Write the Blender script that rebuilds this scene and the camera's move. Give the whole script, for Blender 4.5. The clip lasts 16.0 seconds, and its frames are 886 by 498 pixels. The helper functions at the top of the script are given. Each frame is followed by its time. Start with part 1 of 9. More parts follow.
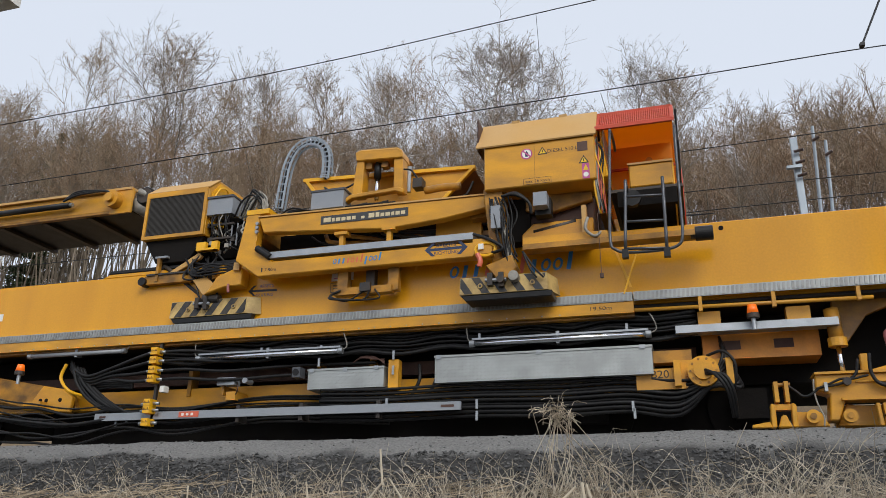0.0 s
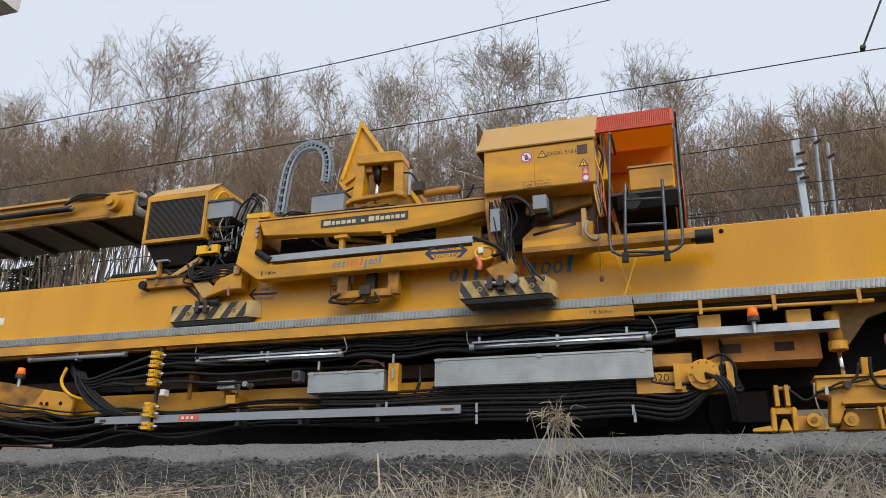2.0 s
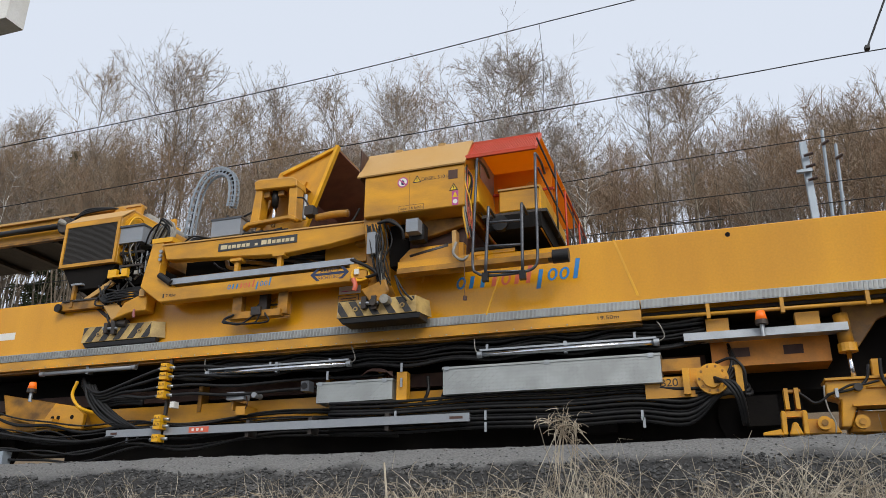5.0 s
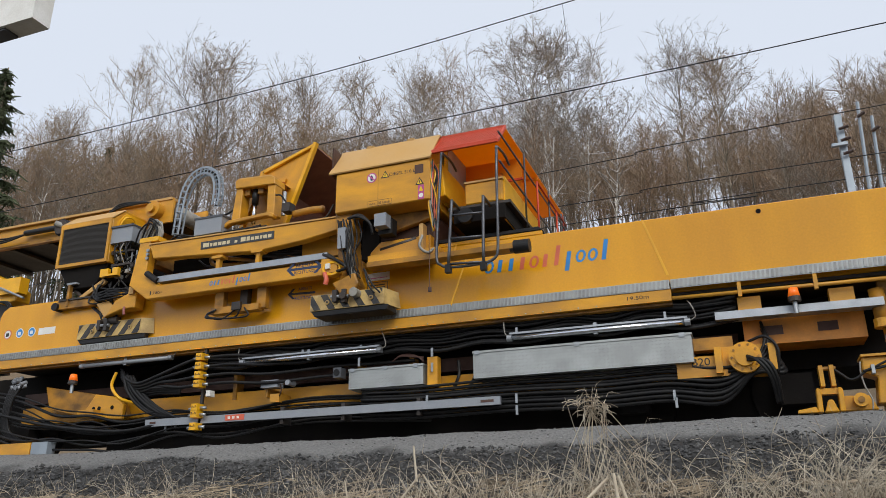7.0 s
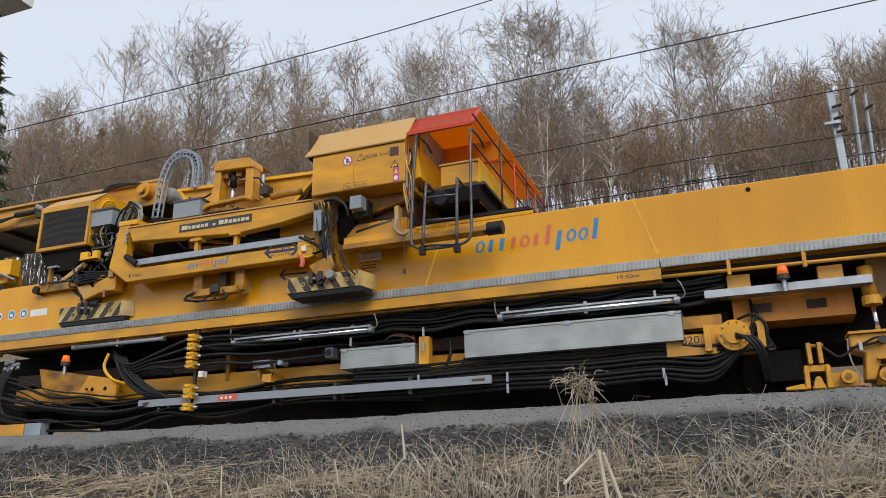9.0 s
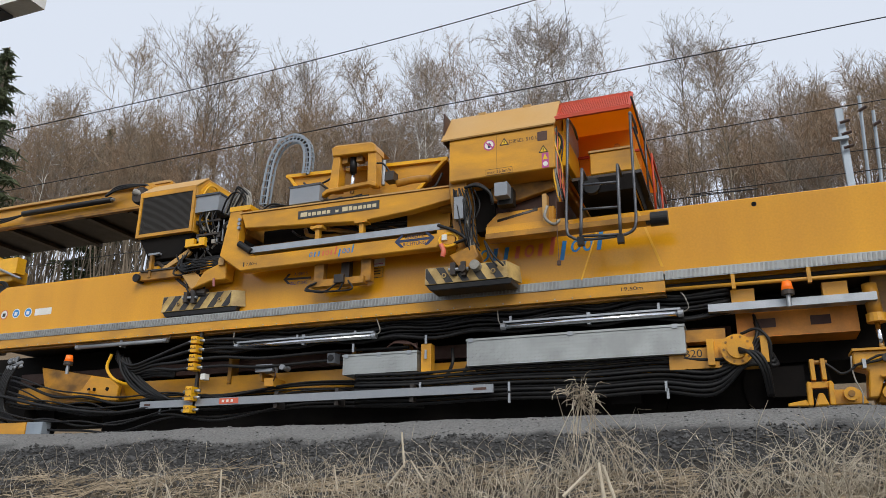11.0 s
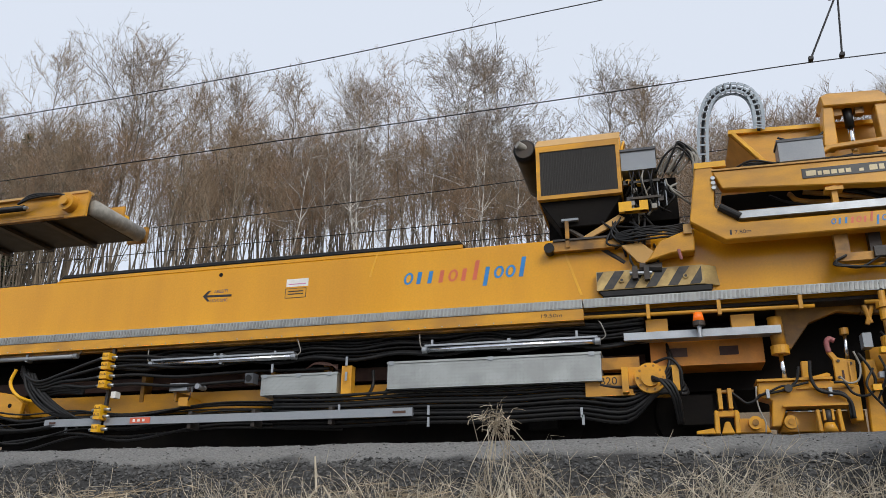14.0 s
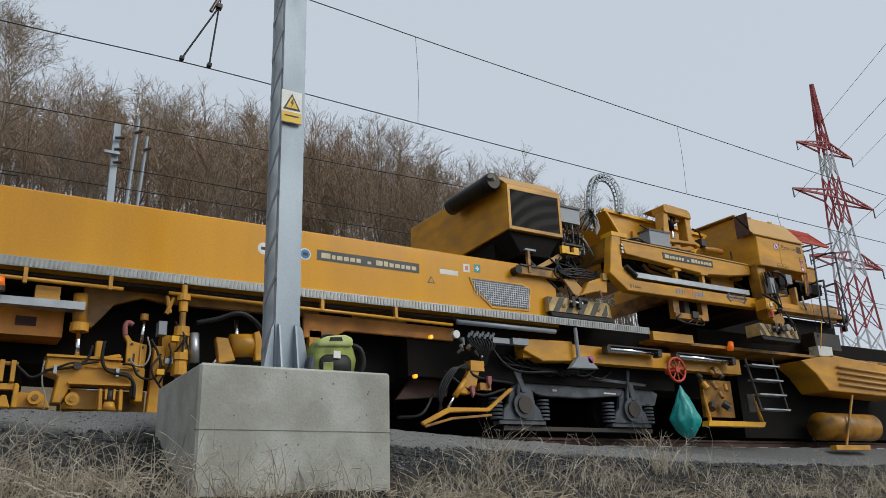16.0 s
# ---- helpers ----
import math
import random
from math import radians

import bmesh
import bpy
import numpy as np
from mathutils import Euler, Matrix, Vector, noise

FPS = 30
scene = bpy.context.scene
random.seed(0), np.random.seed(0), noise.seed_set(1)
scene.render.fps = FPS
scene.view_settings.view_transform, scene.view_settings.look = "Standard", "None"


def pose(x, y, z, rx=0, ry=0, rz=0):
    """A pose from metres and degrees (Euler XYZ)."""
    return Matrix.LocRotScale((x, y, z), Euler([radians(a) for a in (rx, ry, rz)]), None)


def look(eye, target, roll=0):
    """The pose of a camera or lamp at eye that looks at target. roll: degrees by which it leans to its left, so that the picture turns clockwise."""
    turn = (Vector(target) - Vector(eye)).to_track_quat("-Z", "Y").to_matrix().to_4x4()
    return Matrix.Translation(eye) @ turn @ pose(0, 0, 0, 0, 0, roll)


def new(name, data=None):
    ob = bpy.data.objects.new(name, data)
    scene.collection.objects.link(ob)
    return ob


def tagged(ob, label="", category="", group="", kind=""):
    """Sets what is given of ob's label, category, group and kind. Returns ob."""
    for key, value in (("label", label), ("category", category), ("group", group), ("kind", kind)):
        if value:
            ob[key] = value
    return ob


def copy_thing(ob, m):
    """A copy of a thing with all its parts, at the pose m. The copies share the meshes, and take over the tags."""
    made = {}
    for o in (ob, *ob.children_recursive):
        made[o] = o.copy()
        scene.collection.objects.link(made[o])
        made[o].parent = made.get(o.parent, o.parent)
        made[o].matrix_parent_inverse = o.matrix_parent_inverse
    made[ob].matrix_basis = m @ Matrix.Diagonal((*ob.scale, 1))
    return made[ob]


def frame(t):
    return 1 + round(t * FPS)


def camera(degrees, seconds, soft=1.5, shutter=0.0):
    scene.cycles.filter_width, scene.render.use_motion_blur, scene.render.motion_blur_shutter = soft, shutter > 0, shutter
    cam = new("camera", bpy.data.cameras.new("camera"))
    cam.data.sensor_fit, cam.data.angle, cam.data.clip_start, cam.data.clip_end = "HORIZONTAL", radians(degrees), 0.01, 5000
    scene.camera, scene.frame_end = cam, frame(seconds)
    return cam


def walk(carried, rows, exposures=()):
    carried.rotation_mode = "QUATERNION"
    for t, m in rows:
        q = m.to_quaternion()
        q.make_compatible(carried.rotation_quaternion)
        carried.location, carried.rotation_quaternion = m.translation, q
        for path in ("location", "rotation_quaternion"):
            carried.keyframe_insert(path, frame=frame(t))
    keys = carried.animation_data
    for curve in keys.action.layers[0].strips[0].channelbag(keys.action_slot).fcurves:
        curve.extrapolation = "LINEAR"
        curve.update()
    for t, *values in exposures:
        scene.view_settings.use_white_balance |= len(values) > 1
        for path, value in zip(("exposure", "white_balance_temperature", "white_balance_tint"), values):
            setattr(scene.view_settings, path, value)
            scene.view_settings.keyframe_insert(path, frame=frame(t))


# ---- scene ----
# ---------- camera ----------
def view(x, y, z, yaw, pitch, roll):
    a, b = radians(yaw), radians(pitch)
    ahead = Vector((-math.sin(a) * math.cos(b), math.cos(a) * math.cos(b), math.sin(b)))
    eye = Vector((x, y, z))
    return look(eye, eye + ahead, roll)


PATH = [
    (0, view(-0.164, -0.008, 0.000, 17.62, 19.92, 0.87)),
    (0.5, view(-0.157, 0.008, 0.007, 17.76, 19.88, 0.90)),
    (1, view(-0.155, 0.011, -0.000, 17.77, 19.92, 1.01)),
    (1.5, view(-0.145, 0.022, 0.002, 17.74, 19.96, 1.02)),
    (2, view(-0.131, 0.006, 0.009, 17.84, 20.12, 0.91)),
    (2.5, view(-0.129, 0.001, 0.008, 18.08, 20.35, 0.84)),
    (3, view(-0.121, -0.006, 0.002, 18.18, 20.60, 0.69)),
    (3.5, view(-0.113, -0.002, 0.012, 18.16, 20.71, 0.50)),
    (6, view(-0.068, 0.007, -0.001, 19.40, 20.43, -0.15)),
    (6.5, view(-0.056, 0.005, -0.009, 20.12, 20.02, -0.35)),
    (7, view(-0.034, 0.015, -0.004, 21.04, 19.63, -0.45)),
    (7.5, view(-0.019, 0.008, -0.010, 21.46, 19.17, -0.56)),
    (8, view(0.005, 0.015, -0.013, 21.24, 18.58, -0.78)),
    (8.5, view(0.012, 0.021, -0.020, 20.92, 18.26, -0.93)),
    (9, view(0.016, 0.034, -0.014, 20.69, 18.21, -0.81)),
    (11.5, view(0.027, 0.025, -0.005, 21.21, 18.97, 0.73)),
    (12, view(0.030, 0.023, -0.008, 21.29, 19.23, 0.77)),
    (12.5, view(0.038, 0.015, -0.002, 21.35, 19.37, 0.74)),
    (13, view(0.046, 0.012, 0.003, 21.10, 19.46, 0.68)),
    (13.5, view(0.060, 0.006, 0.002, 19.99, 19.82, 0.68)),
    (14, view(0.089, 0.007, 0.011, 15.61, 20.28, 0.59)),
    (14.5, view(0.132, 0.023, 0.008, 6.15, 20.55, 0.47)),
    (15, view(0.222, 0.008, 0.013, -6.43, 20.35, -0.09)),
    (15.5, view(0.280, -0.026, 0.010, -19.86, 19.32, -1.12)),
    (16, view(0.337, -0.079, 0.002, -31.87, 18.09, -2.11)),
]

cam = camera(58.69, 16.0, soft=0.5)
EXPOSURES = [(0, 0.0, 6480, 8.5), (13.5, 0.0, 6480, 8.5), (14.5, 0.04, 6480, 8.5), (15.0, 0.07, 6470, 8), (15.5, -0.15, 6450, 7), (16, -0.36, 6400, 5)]
walk(cam, PATH, EXPOSURES)

# ---------- world and sun: bright overcast ----------
SUN_EL, SUN_AZ = radians(37), radians(147)
world = bpy.data.worlds.new("sky")
scene.world = world
world.use_nodes = True
wn = world.node_tree
wbg = wn.nodes["Background"]
wsky = wn.nodes.new("ShaderNodeTexSky")
wsky.sky_type, wsky.sun_disc = "NISHITA", False
wsky.sun_elevation, wsky.sun_rotation, wsky.dust_density, wsky.air_density = SUN_EL, SUN_AZ, 4.0, 1.0
wmix = wn.nodes.new("ShaderNodeMix")
wmix.data_type = "RGBA"
wmix.inputs["Factor"].default_value = 0.86
wmix.inputs["B"].default_value = (8.2, 8.75, 9.9, 1)
wn.links.new(wsky.outputs[0], wmix.inputs["A"])
wn.links.new(wmix.outputs["Result"], wbg.inputs["Color"])
wbg.inputs["Strength"].default_value = 0.1
sun = new("sun", bpy.data.lights.new("sun", "SUN"))
sun.data.energy, sun.data.angle, sun.data.color = 2.08, radians(34), (1.0, 0.97, 0.93)
sun.matrix_world = look((9, -14, 12.5), (0, 0, 0))


# ---------- materials ----------
def mat(name, base, rough=0.6, metal=0.0, second=None, scale=6.0, amount=0.5, bump=0.0, bscale=60.0, stretch=(1, 1, 1), spread=0.12, spec=0.5, per=0.0):
    """Base colour broken up by noise at two scales, with fine relief."""
    m = bpy.data.materials.new(name)
    m.use_nodes = True
    nt = m.node_tree
    n, link = nt.nodes, nt.links.new
    b = n["Principled BSDF"]
    b.inputs["Metallic"].default_value = metal
    b.inputs["Specular IOR Level"].default_value = spec
    tc = n.new("ShaderNodeTexCoord")
    mp = n.new("ShaderNodeMapping")
    mp.inputs["Scale"].default_value = stretch
    link(tc.outputs["Object"], mp.inputs["Vector"])
    big, fine = n.new("ShaderNodeTexNoise"), n.new("ShaderNodeTexNoise")
    big.inputs["Scale"].default_value, big.inputs["Detail"].default_value = scale, 6
    fine.inputs["Scale"].default_value, fine.inputs["Detail"].default_value = bscale, 4
    link(mp.outputs[0], big.inputs["Vector"])
    link(tc.outputs["Object"], fine.inputs["Vector"])
    ramp = n.new("ShaderNodeValToRGB")
    ramp.color_ramp.elements[0].position, ramp.color_ramp.elements[1].position = 0.5 - spread, 0.5 + spread
    link(big.outputs["Fac"], ramp.inputs["Fac"])
    second = second or tuple(c * 0.72 for c in base)
    mx = n.new("ShaderNodeMix")
    mx.data_type = "RGBA"
    mx.inputs["A"].default_value, mx.inputs["B"].default_value = (*base, 1), (*second, 1)
    sc = n.new("ShaderNodeMath")
    sc.operation = "MULTIPLY"
    sc.inputs[1].default_value = amount
    link(ramp.outputs["Color"], sc.inputs[0])
    link(sc.outputs[0], mx.inputs["Factor"])
    hs = n.new("ShaderNodeHueSaturation")
    vr = n.new("ShaderNodeMapRange")
    vr.inputs["To Min"].default_value, vr.inputs["To Max"].default_value = 0.86, 1.14
    link(fine.outputs["Fac"], vr.inputs["Value"])
    if per:
        inf = n.new("ShaderNodeObjectInfo")
        geo = n.new("ShaderNodeNewGeometry")
        pv = n.new("ShaderNodeMapRange")
        pv.inputs["To Min"].default_value, pv.inputs["To Max"].default_value = 1 - per, 1 + per
        ad = n.new("ShaderNodeMath")
        ad.operation = "ADD"
        link(inf.outputs["Random"], ad.inputs[0])
        link(geo.outputs["Random Per Island"], ad.inputs[1])
        fr = n.new("ShaderNodeMath")
        fr.operation = "FRACT"
        link(ad.outputs[0], fr.inputs[0])
        link(fr.outputs[0], pv.inputs["Value"])
        mu = n.new("ShaderNodeMath")
        mu.operation = "MULTIPLY"
        link(pv.outputs[0], mu.inputs[0])
        link(vr.outputs[0], mu.inputs[1])
        link(mu.outputs[0], hs.inputs["Value"])
    else:
        link(vr.outputs[0], hs.inputs["Value"])
    link(mx.outputs["Result"], hs.inputs["Color"])
    link(hs.outputs[0], b.inputs["Base Color"])
    rr = n.new("ShaderNodeMapRange")
    rr.inputs["To Min"].default_value, rr.inputs["To Max"].default_value = max(0.03, rough - 0.12), min(1, rough + 0.12)
    link(big.outputs["Fac"], rr.inputs["Value"])
    link(rr.outputs[0], b.inputs["Roughness"])
    if bump:
        bp = n.new("ShaderNodeBump")
        bp.inputs["Strength"].default_value, bp.inputs["Distance"].default_value = bump, 0.01
        link(fine.outputs["Fac"], bp.inputs["Height"])
        link(bp.outputs[0], b.inputs["Normal"])
    return m


M_YEL = mat("yellow paint", (0.70, 0.330, 0.012), 0.36, 0, (0.34, 0.165, 0.03), 2.2, 0.8, 0.06, 60, (0.8, 1, 2.2), 0.2)
M_WALL = mat("yellow wall paint", (0.72, 0.336, 0.009), 0.18, 0, (0.54, 0.236, 0.010), 0.7, 0.7, 0.06, 40, (2.2, 1, 0.35), 0.18)
M_DUST = mat("dusty yellow paint", (0.50, 0.305, 0.115), 0.65, 0, (0.50, 0.27, 0.06), 1.2, 0.6, 0.08, 70, (1, 1, 1))
M_YDIRT = mat("oily yellow paint", (0.46, 0.21, 0.015), 0.45, 0, (0.05, 0.03, 0.015), 3.5, 0.75, 0.15, 50, (1, 1, 1.4), 0.15)
M_BRIGHT = mat("fresh yellow paint", (0.80, 0.42, 0.01), 0.35, 0, (0.6, 0.28, 0.015), 5, 0.5, 0.05, 80)
M_SOIL = mat("soiled orange paint", (0.66, 0.25, 0.02), 0.5, 0, (0.30, 0.12, 0.02), 3, 0.7, 0.12, 50)
M_ORANGE = mat("orange primer sheet", (0.85, 0.36, 0.015), 0.45, 0, (0.75, 0.28, 0.012), 2, 0.6, 0.05, 60)
M_RED = mat("red lacquered grating", (0.52, 0.045, 0.012), 0.5, 0, (0.4, 0.06, 0.02), 6, 0.6, 0.1, 90)
M_RUST = mat("rusty worn steel", (0.08, 0.04, 0.027), 0.6, 0.2, (0.05, 0.02, 0.015), 4, 0.8, 0.3, 40)
M_LINING = mat("brown scoured skip lining", (0.24, 0.10, 0.07), 0.55, 0.0, (0.13, 0.055, 0.04), 3, 0.7, 0.2, 40)
M_STEEL = mat("galvanised steel", (0.42, 0.44, 0.46), 0.42, 0.75, (0.30, 0.32, 0.34), 5, 0.6, 0.1, 120)
M_GALV = mat("galvanised mast steel", (0.33, 0.375, 0.42), 0.5, 0.35, (0.24, 0.28, 0.32), 3, 0.7, 0.1, 80, (1, 1, 0.3))
M_RIB = mat("dull tread ribs", (0.34, 0.34, 0.325), 0.5, 0.5, (0.2, 0.2, 0.19), 7, 0.7, 0.1, 80)
M_PLATE = mat("aluminium tread plate", (0.42, 0.44, 0.43), 0.45, 0.5, (0.28, 0.29, 0.285), 4, 0.6, 0.2, 110)
M_CHROME = mat("bright polished rod", (0.75, 0.77, 0.80), 0.15, 1.0, (0.6, 0.62, 0.66), 8, 0.4)
M_DARK = mat("dark greasy steel", (0.035, 0.033, 0.032), 0.5, 0.3, (0.07, 0.05, 0.035), 5, 0.7, 0.25, 60)
M_BLACK = mat("black rubber", (0.009, 0.009, 0.010), 0.46, 0, (0.02, 0.019, 0.018), 6, 0.6, 0.1, 90, spec=0.28)
# near-black, stands in for the shade under decks and in gaps
M_UNDER = mat("near-black shade colour", (0.008, 0.007, 0.007), 0.9, 0, (0.014, 0.012, 0.01), 3, 0.6, 0.3, 30, spec=0.15)
M_GREYBOX = mat("light grey enclosure", (0.24, 0.26, 0.285), 0.4, 0.1, (0.28, 0.29, 0.31), 6, 0.5, 0.03)
M_DGREY = mat("dark grey enamel", (0.075, 0.08, 0.09), 0.45, 0.1, (0.05, 0.05, 0.055), 6, 0.5)
M_TUBE = mat("worn steel tube", (0.10, 0.105, 0.115), 0.32, 0.55, (0.05, 0.05, 0.055), 9, 0.6, 0.1, 90)
M_BOGIE = mat("slate grey bogie paint", (0.10, 0.112, 0.13), 0.38, 0.2, (0.03, 0.03, 0.033), 5, 0.7, 0.15, 40)
M_WHITE = mat("white enamel", (0.75, 0.74, 0.70), 0.4, 0, (0.6, 0.58, 0.52), 7, 0.5)
M_STRIPE = mat("worn black stripe paint", (0.014, 0.014, 0.016), 0.5, 0, (0.06, 0.05, 0.035), 14, 0.6, 0.1)
M_BUMP = mat("soiled pale yellow rubber", (0.54, 0.38, 0.14), 0.6, 0, (0.22, 0.14, 0.05), 5, 0.8, 0.2, 60)
M_CONC = mat("cast concrete", (0.43, 0.43, 0.39), 0.85, 0, (0.27, 0.265, 0.225), 2.6, 0.75, 0.35, 45)
M_HOOK = mat("faded red paint", (0.30, 0.09, 0.09), 0.6, 0, (0.2, 0.1, 0.09), 8, 0.7)
M_PATCH = mat("scarred concrete pit", (0.20, 0.195, 0.18), 0.95, 0, (0.1, 0.1, 0.09), 9, 0.8, 0.4, 50)
M_LBLUE = mat("blue lettering film", (0.02, 0.20, 0.50), 0.4)
M_LRED = mat("red lettering film", (0.62, 0.12, 0.06), 0.4)
M_NAVY = mat("dark blue lettering film", (0.02, 0.035, 0.09), 0.45)
M_INK = mat("black lettering film", (0.02, 0.018, 0.015), 0.5)
M_CREAM = mat("cream lettering film", (0.62, 0.52, 0.32), 0.5)
M_PLAQ = mat("dark slate sign plate", (0.04, 0.042, 0.045), 0.45)
M_SIGNY = mat("yellow warning film", (0.80, 0.50, 0.01), 0.45)
M_PINK = mat("magenta safety film", (0.5, 0.08, 0.25), 0.45)
M_GREEN = mat("teal plastic sack", (0.01, 0.30, 0.27), 0.35, 0, (0.02, 0.2, 0.2), 9, 0.6, 0.5, 25)
M_HIVIS = mat("lime backpack cloth", (0.30, 0.36, 0.07), 0.7, 0, (0.09, 0.11, 0.05), 9, 0.7, 0.3, 120)
M_LIME = mat("pale lime backpack cloth", (0.50, 0.56, 0.22), 0.7, 0, (0.36, 0.42, 0.15), 9, 0.6, 0.3, 120)
M_COIL = mat("pale grey hydraulic hose", (0.30, 0.285, 0.25), 0.5, 0, (0.16, 0.15, 0.13), 10, 0.6)
M_PORC = mat("brown glazed insulator", (0.05, 0.03, 0.025), 0.3)
M_WIRE = mat("tarnished wire", (0.03, 0.03, 0.032), 0.6, 0.4)
M_PAVEW = mat("white lattice paint", (0.55, 0.56, 0.58), 0.6)
M_PAVER = mat("red lattice paint", (0.32, 0.05, 0.05), 0.6)
M_STONE = mat("dark gravel stones", (0.04, 0.04, 0.04), 0.85, 0, (0.10, 0.098, 0.095), 3, 0.8, 0.4, 60, per=0.5)
M_GRIT = mat("grey path grit", (0.17, 0.168, 0.163), 0.9, 0, (0.12, 0.118, 0.115), 3, 0.8, 0.4, 60, per=0.45)
M_BARK = mat("grey brown bark", (0.135, 0.110, 0.082), 0.95, 0, (0.27, 0.225, 0.17), 1.5, 0.7, 0, 5, per=0.3)
M_TWIG = mat("brown winter twigs", (0.235, 0.174, 0.116), 0.95, 0, (0.30, 0.226, 0.156), 0.4, 0.7, 0, 5, per=0.25)
M_RTWIG = mat("reddish winter twigs", (0.282, 0.186, 0.118), 0.95, 0, (0.255, 0.186, 0.124), 0.3, 0.7, 0, 5, per=0.25)
M_GTWIG = mat("grey winter twigs", (0.26, 0.218, 0.178), 0.95, 0, (0.21, 0.17, 0.135), 0.4, 0.7, 0, 5, per=0.25)
M_BIRCH = mat("white birch bark", (0.62, 0.60, 0.56), 0.85, 0, (0.12, 0.11, 0.1), 1.1, 0.7, 0, 8, (1, 1, 3), 0.08)
M_NEEDLE = mat("dark spruce needles", (0.045, 0.062, 0.028), 0.9, 0, (0.065, 0.075, 0.035), 1.0, 0.7, 0, 5, per=0.4)
M_STRAW = mat("bleached dead grass", (0.36, 0.285, 0.19), 0.9, 0, (0.11, 0.083, 0.055), 2.0, 0.8, 0, 30, per=0.35)
M_STALK = mat("pale dry weed stalks", (0.52, 0.46, 0.36), 0.9, 0, (0.28, 0.22, 0.15), 4.0, 0.7, 0, 30, per=0.3)


def glow(name, col, strength):
    m = mat(name, col, 0.3)
    b = m.node_tree.nodes["Principled BSDF"]
    b.inputs["Emission Color"].default_value, b.inputs["Emission Strength"].default_value = (*col, 1), strength
    return m


M_AMBER = glow("amber beacon dome", (0.9, 0.16, 0.01), 0.35)
M_LAMPY = glow("lit amber lamp", (1.0, 0.42, 0.02), 1.2)


def sheet_glow():
    """A thin coloured sheet that lets daylight through."""
    m = M_ORANGE
    n, link = m.node_tree.nodes, m.node_tree.links.new
    b, out = n["Principled BSDF"], n["Material Output"]
    tr, ms = n.new("ShaderNodeBsdfTranslucent"), n.new("ShaderNodeMixShader")
    tr.inputs["Color"].default_value = (0.9, 0.42, 0.02, 1)
    ms.inputs[0].default_value = 0.5
    link(b.outputs[0], ms.inputs[1])
    link(tr.outputs[0], ms.inputs[2])
    link(ms.outputs[0], out.inputs["Surface"])


sheet_glow()


def radiator_mat():
    m = bpy.data.materials.new("radiator core")
    m.use_nodes = True
    b = m.node_tree.nodes["Principled BSDF"]
    b.inputs["Base Color"].default_value, b.inputs["Roughness"].default_value = (0.034, 0.031, 0.028, 1), 0.7
    return m


M_CORE = radiator_mat()


def ground_mat():
    """Litter, dark gravel, fine grey gravel and leaf mould, laid in strips along the track."""
    m = bpy.data.materials.new("embankment ground")
    m.use_nodes = True
    n, link = m.node_tree.nodes, m.node_tree.links.new
    b = n["Principled BSDF"]
    geo, sep = n.new("ShaderNodeNewGeometry"), n.new("ShaderNodeSeparateXYZ")
    link(geo.outputs["Position"], sep.inputs[0])
    no, fi = n.new("ShaderNodeTexNoise"), n.new("ShaderNodeTexNoise")
    no.inputs["Scale"].default_value, no.inputs["Detail"].default_value = 1.3, 7
    fi.inputs["Scale"].default_value, fi.inputs["Detail"].default_value = 42, 8
    link(geo.outputs["Position"], no.inputs["Vector"])
    link(geo.outputs["Position"], fi.inputs["Vector"])
    ma = n.new("ShaderNodeMath")
    ma.operation = "MULTIPLY_ADD"
    ma.inputs[1].default_value = 0.75
    link(no.outputs["Fac"], ma.inputs[0])
    link(sep.outputs["Y"], ma.inputs[2])
    mr = n.new("ShaderNodeMapRange")
    mr.inputs["From Min"].default_value, mr.inputs["From Max"].default_value = 4.0, 24.0
    link(ma.outputs[0], mr.inputs["Value"])
    rp = n.new("ShaderNodeValToRGB")
    e = rp.color_ramp.elements
    e[0].position, e[0].color = 0.118, (0.062, 0.050, 0.036, 1)
    e[1].position, e[1].color = 0.14, (0.032, 0.031, 0.030, 1)
    for p, c in ((0.168, (0.045, 0.044, 0.043, 1)), (0.178, (0.18, 0.178, 0.172, 1)), (0.25, (0.16, 0.158, 0.155, 1)), (0.40, (0.10, 0.095, 0.09, 1)), (0.6, (0.19, 0.14, 0.09, 1))):
        q = e.new(p)
        q.color = c
    link(mr.outputs[0], rp.inputs["Fac"])
    hs, vr = n.new("ShaderNodeHueSaturation"), n.new("ShaderNodeMapRange")
    vr.inputs["To Min"].default_value, vr.inputs["To Max"].default_value = 0.25, 1.7
    link(fi.outputs["Fac"], vr.inputs["Value"])
    link(vr.outputs[0], hs.inputs["Value"])
    link(rp.outputs["Color"], hs.inputs["Color"])
    link(hs.outputs[0], b.inputs["Base Color"])
    b.inputs["Roughness"].default_value = 0.95
    b.inputs["Specular IOR Level"].default_value = 0.2
    bp = n.new("ShaderNodeBump")
    bp.inputs["Strength"].default_value, bp.inputs["Distance"].default_value = 0.8, 0.03
    link(fi.outputs["Fac"], bp.inputs["Height"])
    link(bp.outputs[0], b.inputs["Normal"])
    return m


M_GROUND = ground_mat()

# ---------- building helpers ----------
ORIGIN = {}


def thing(name, at, label, category, group="", kind=""):
    ob = new(name)
    ob.location = at
    ORIGIN[ob] = Vector(at)
    return tagged(ob, label, category, group, kind)


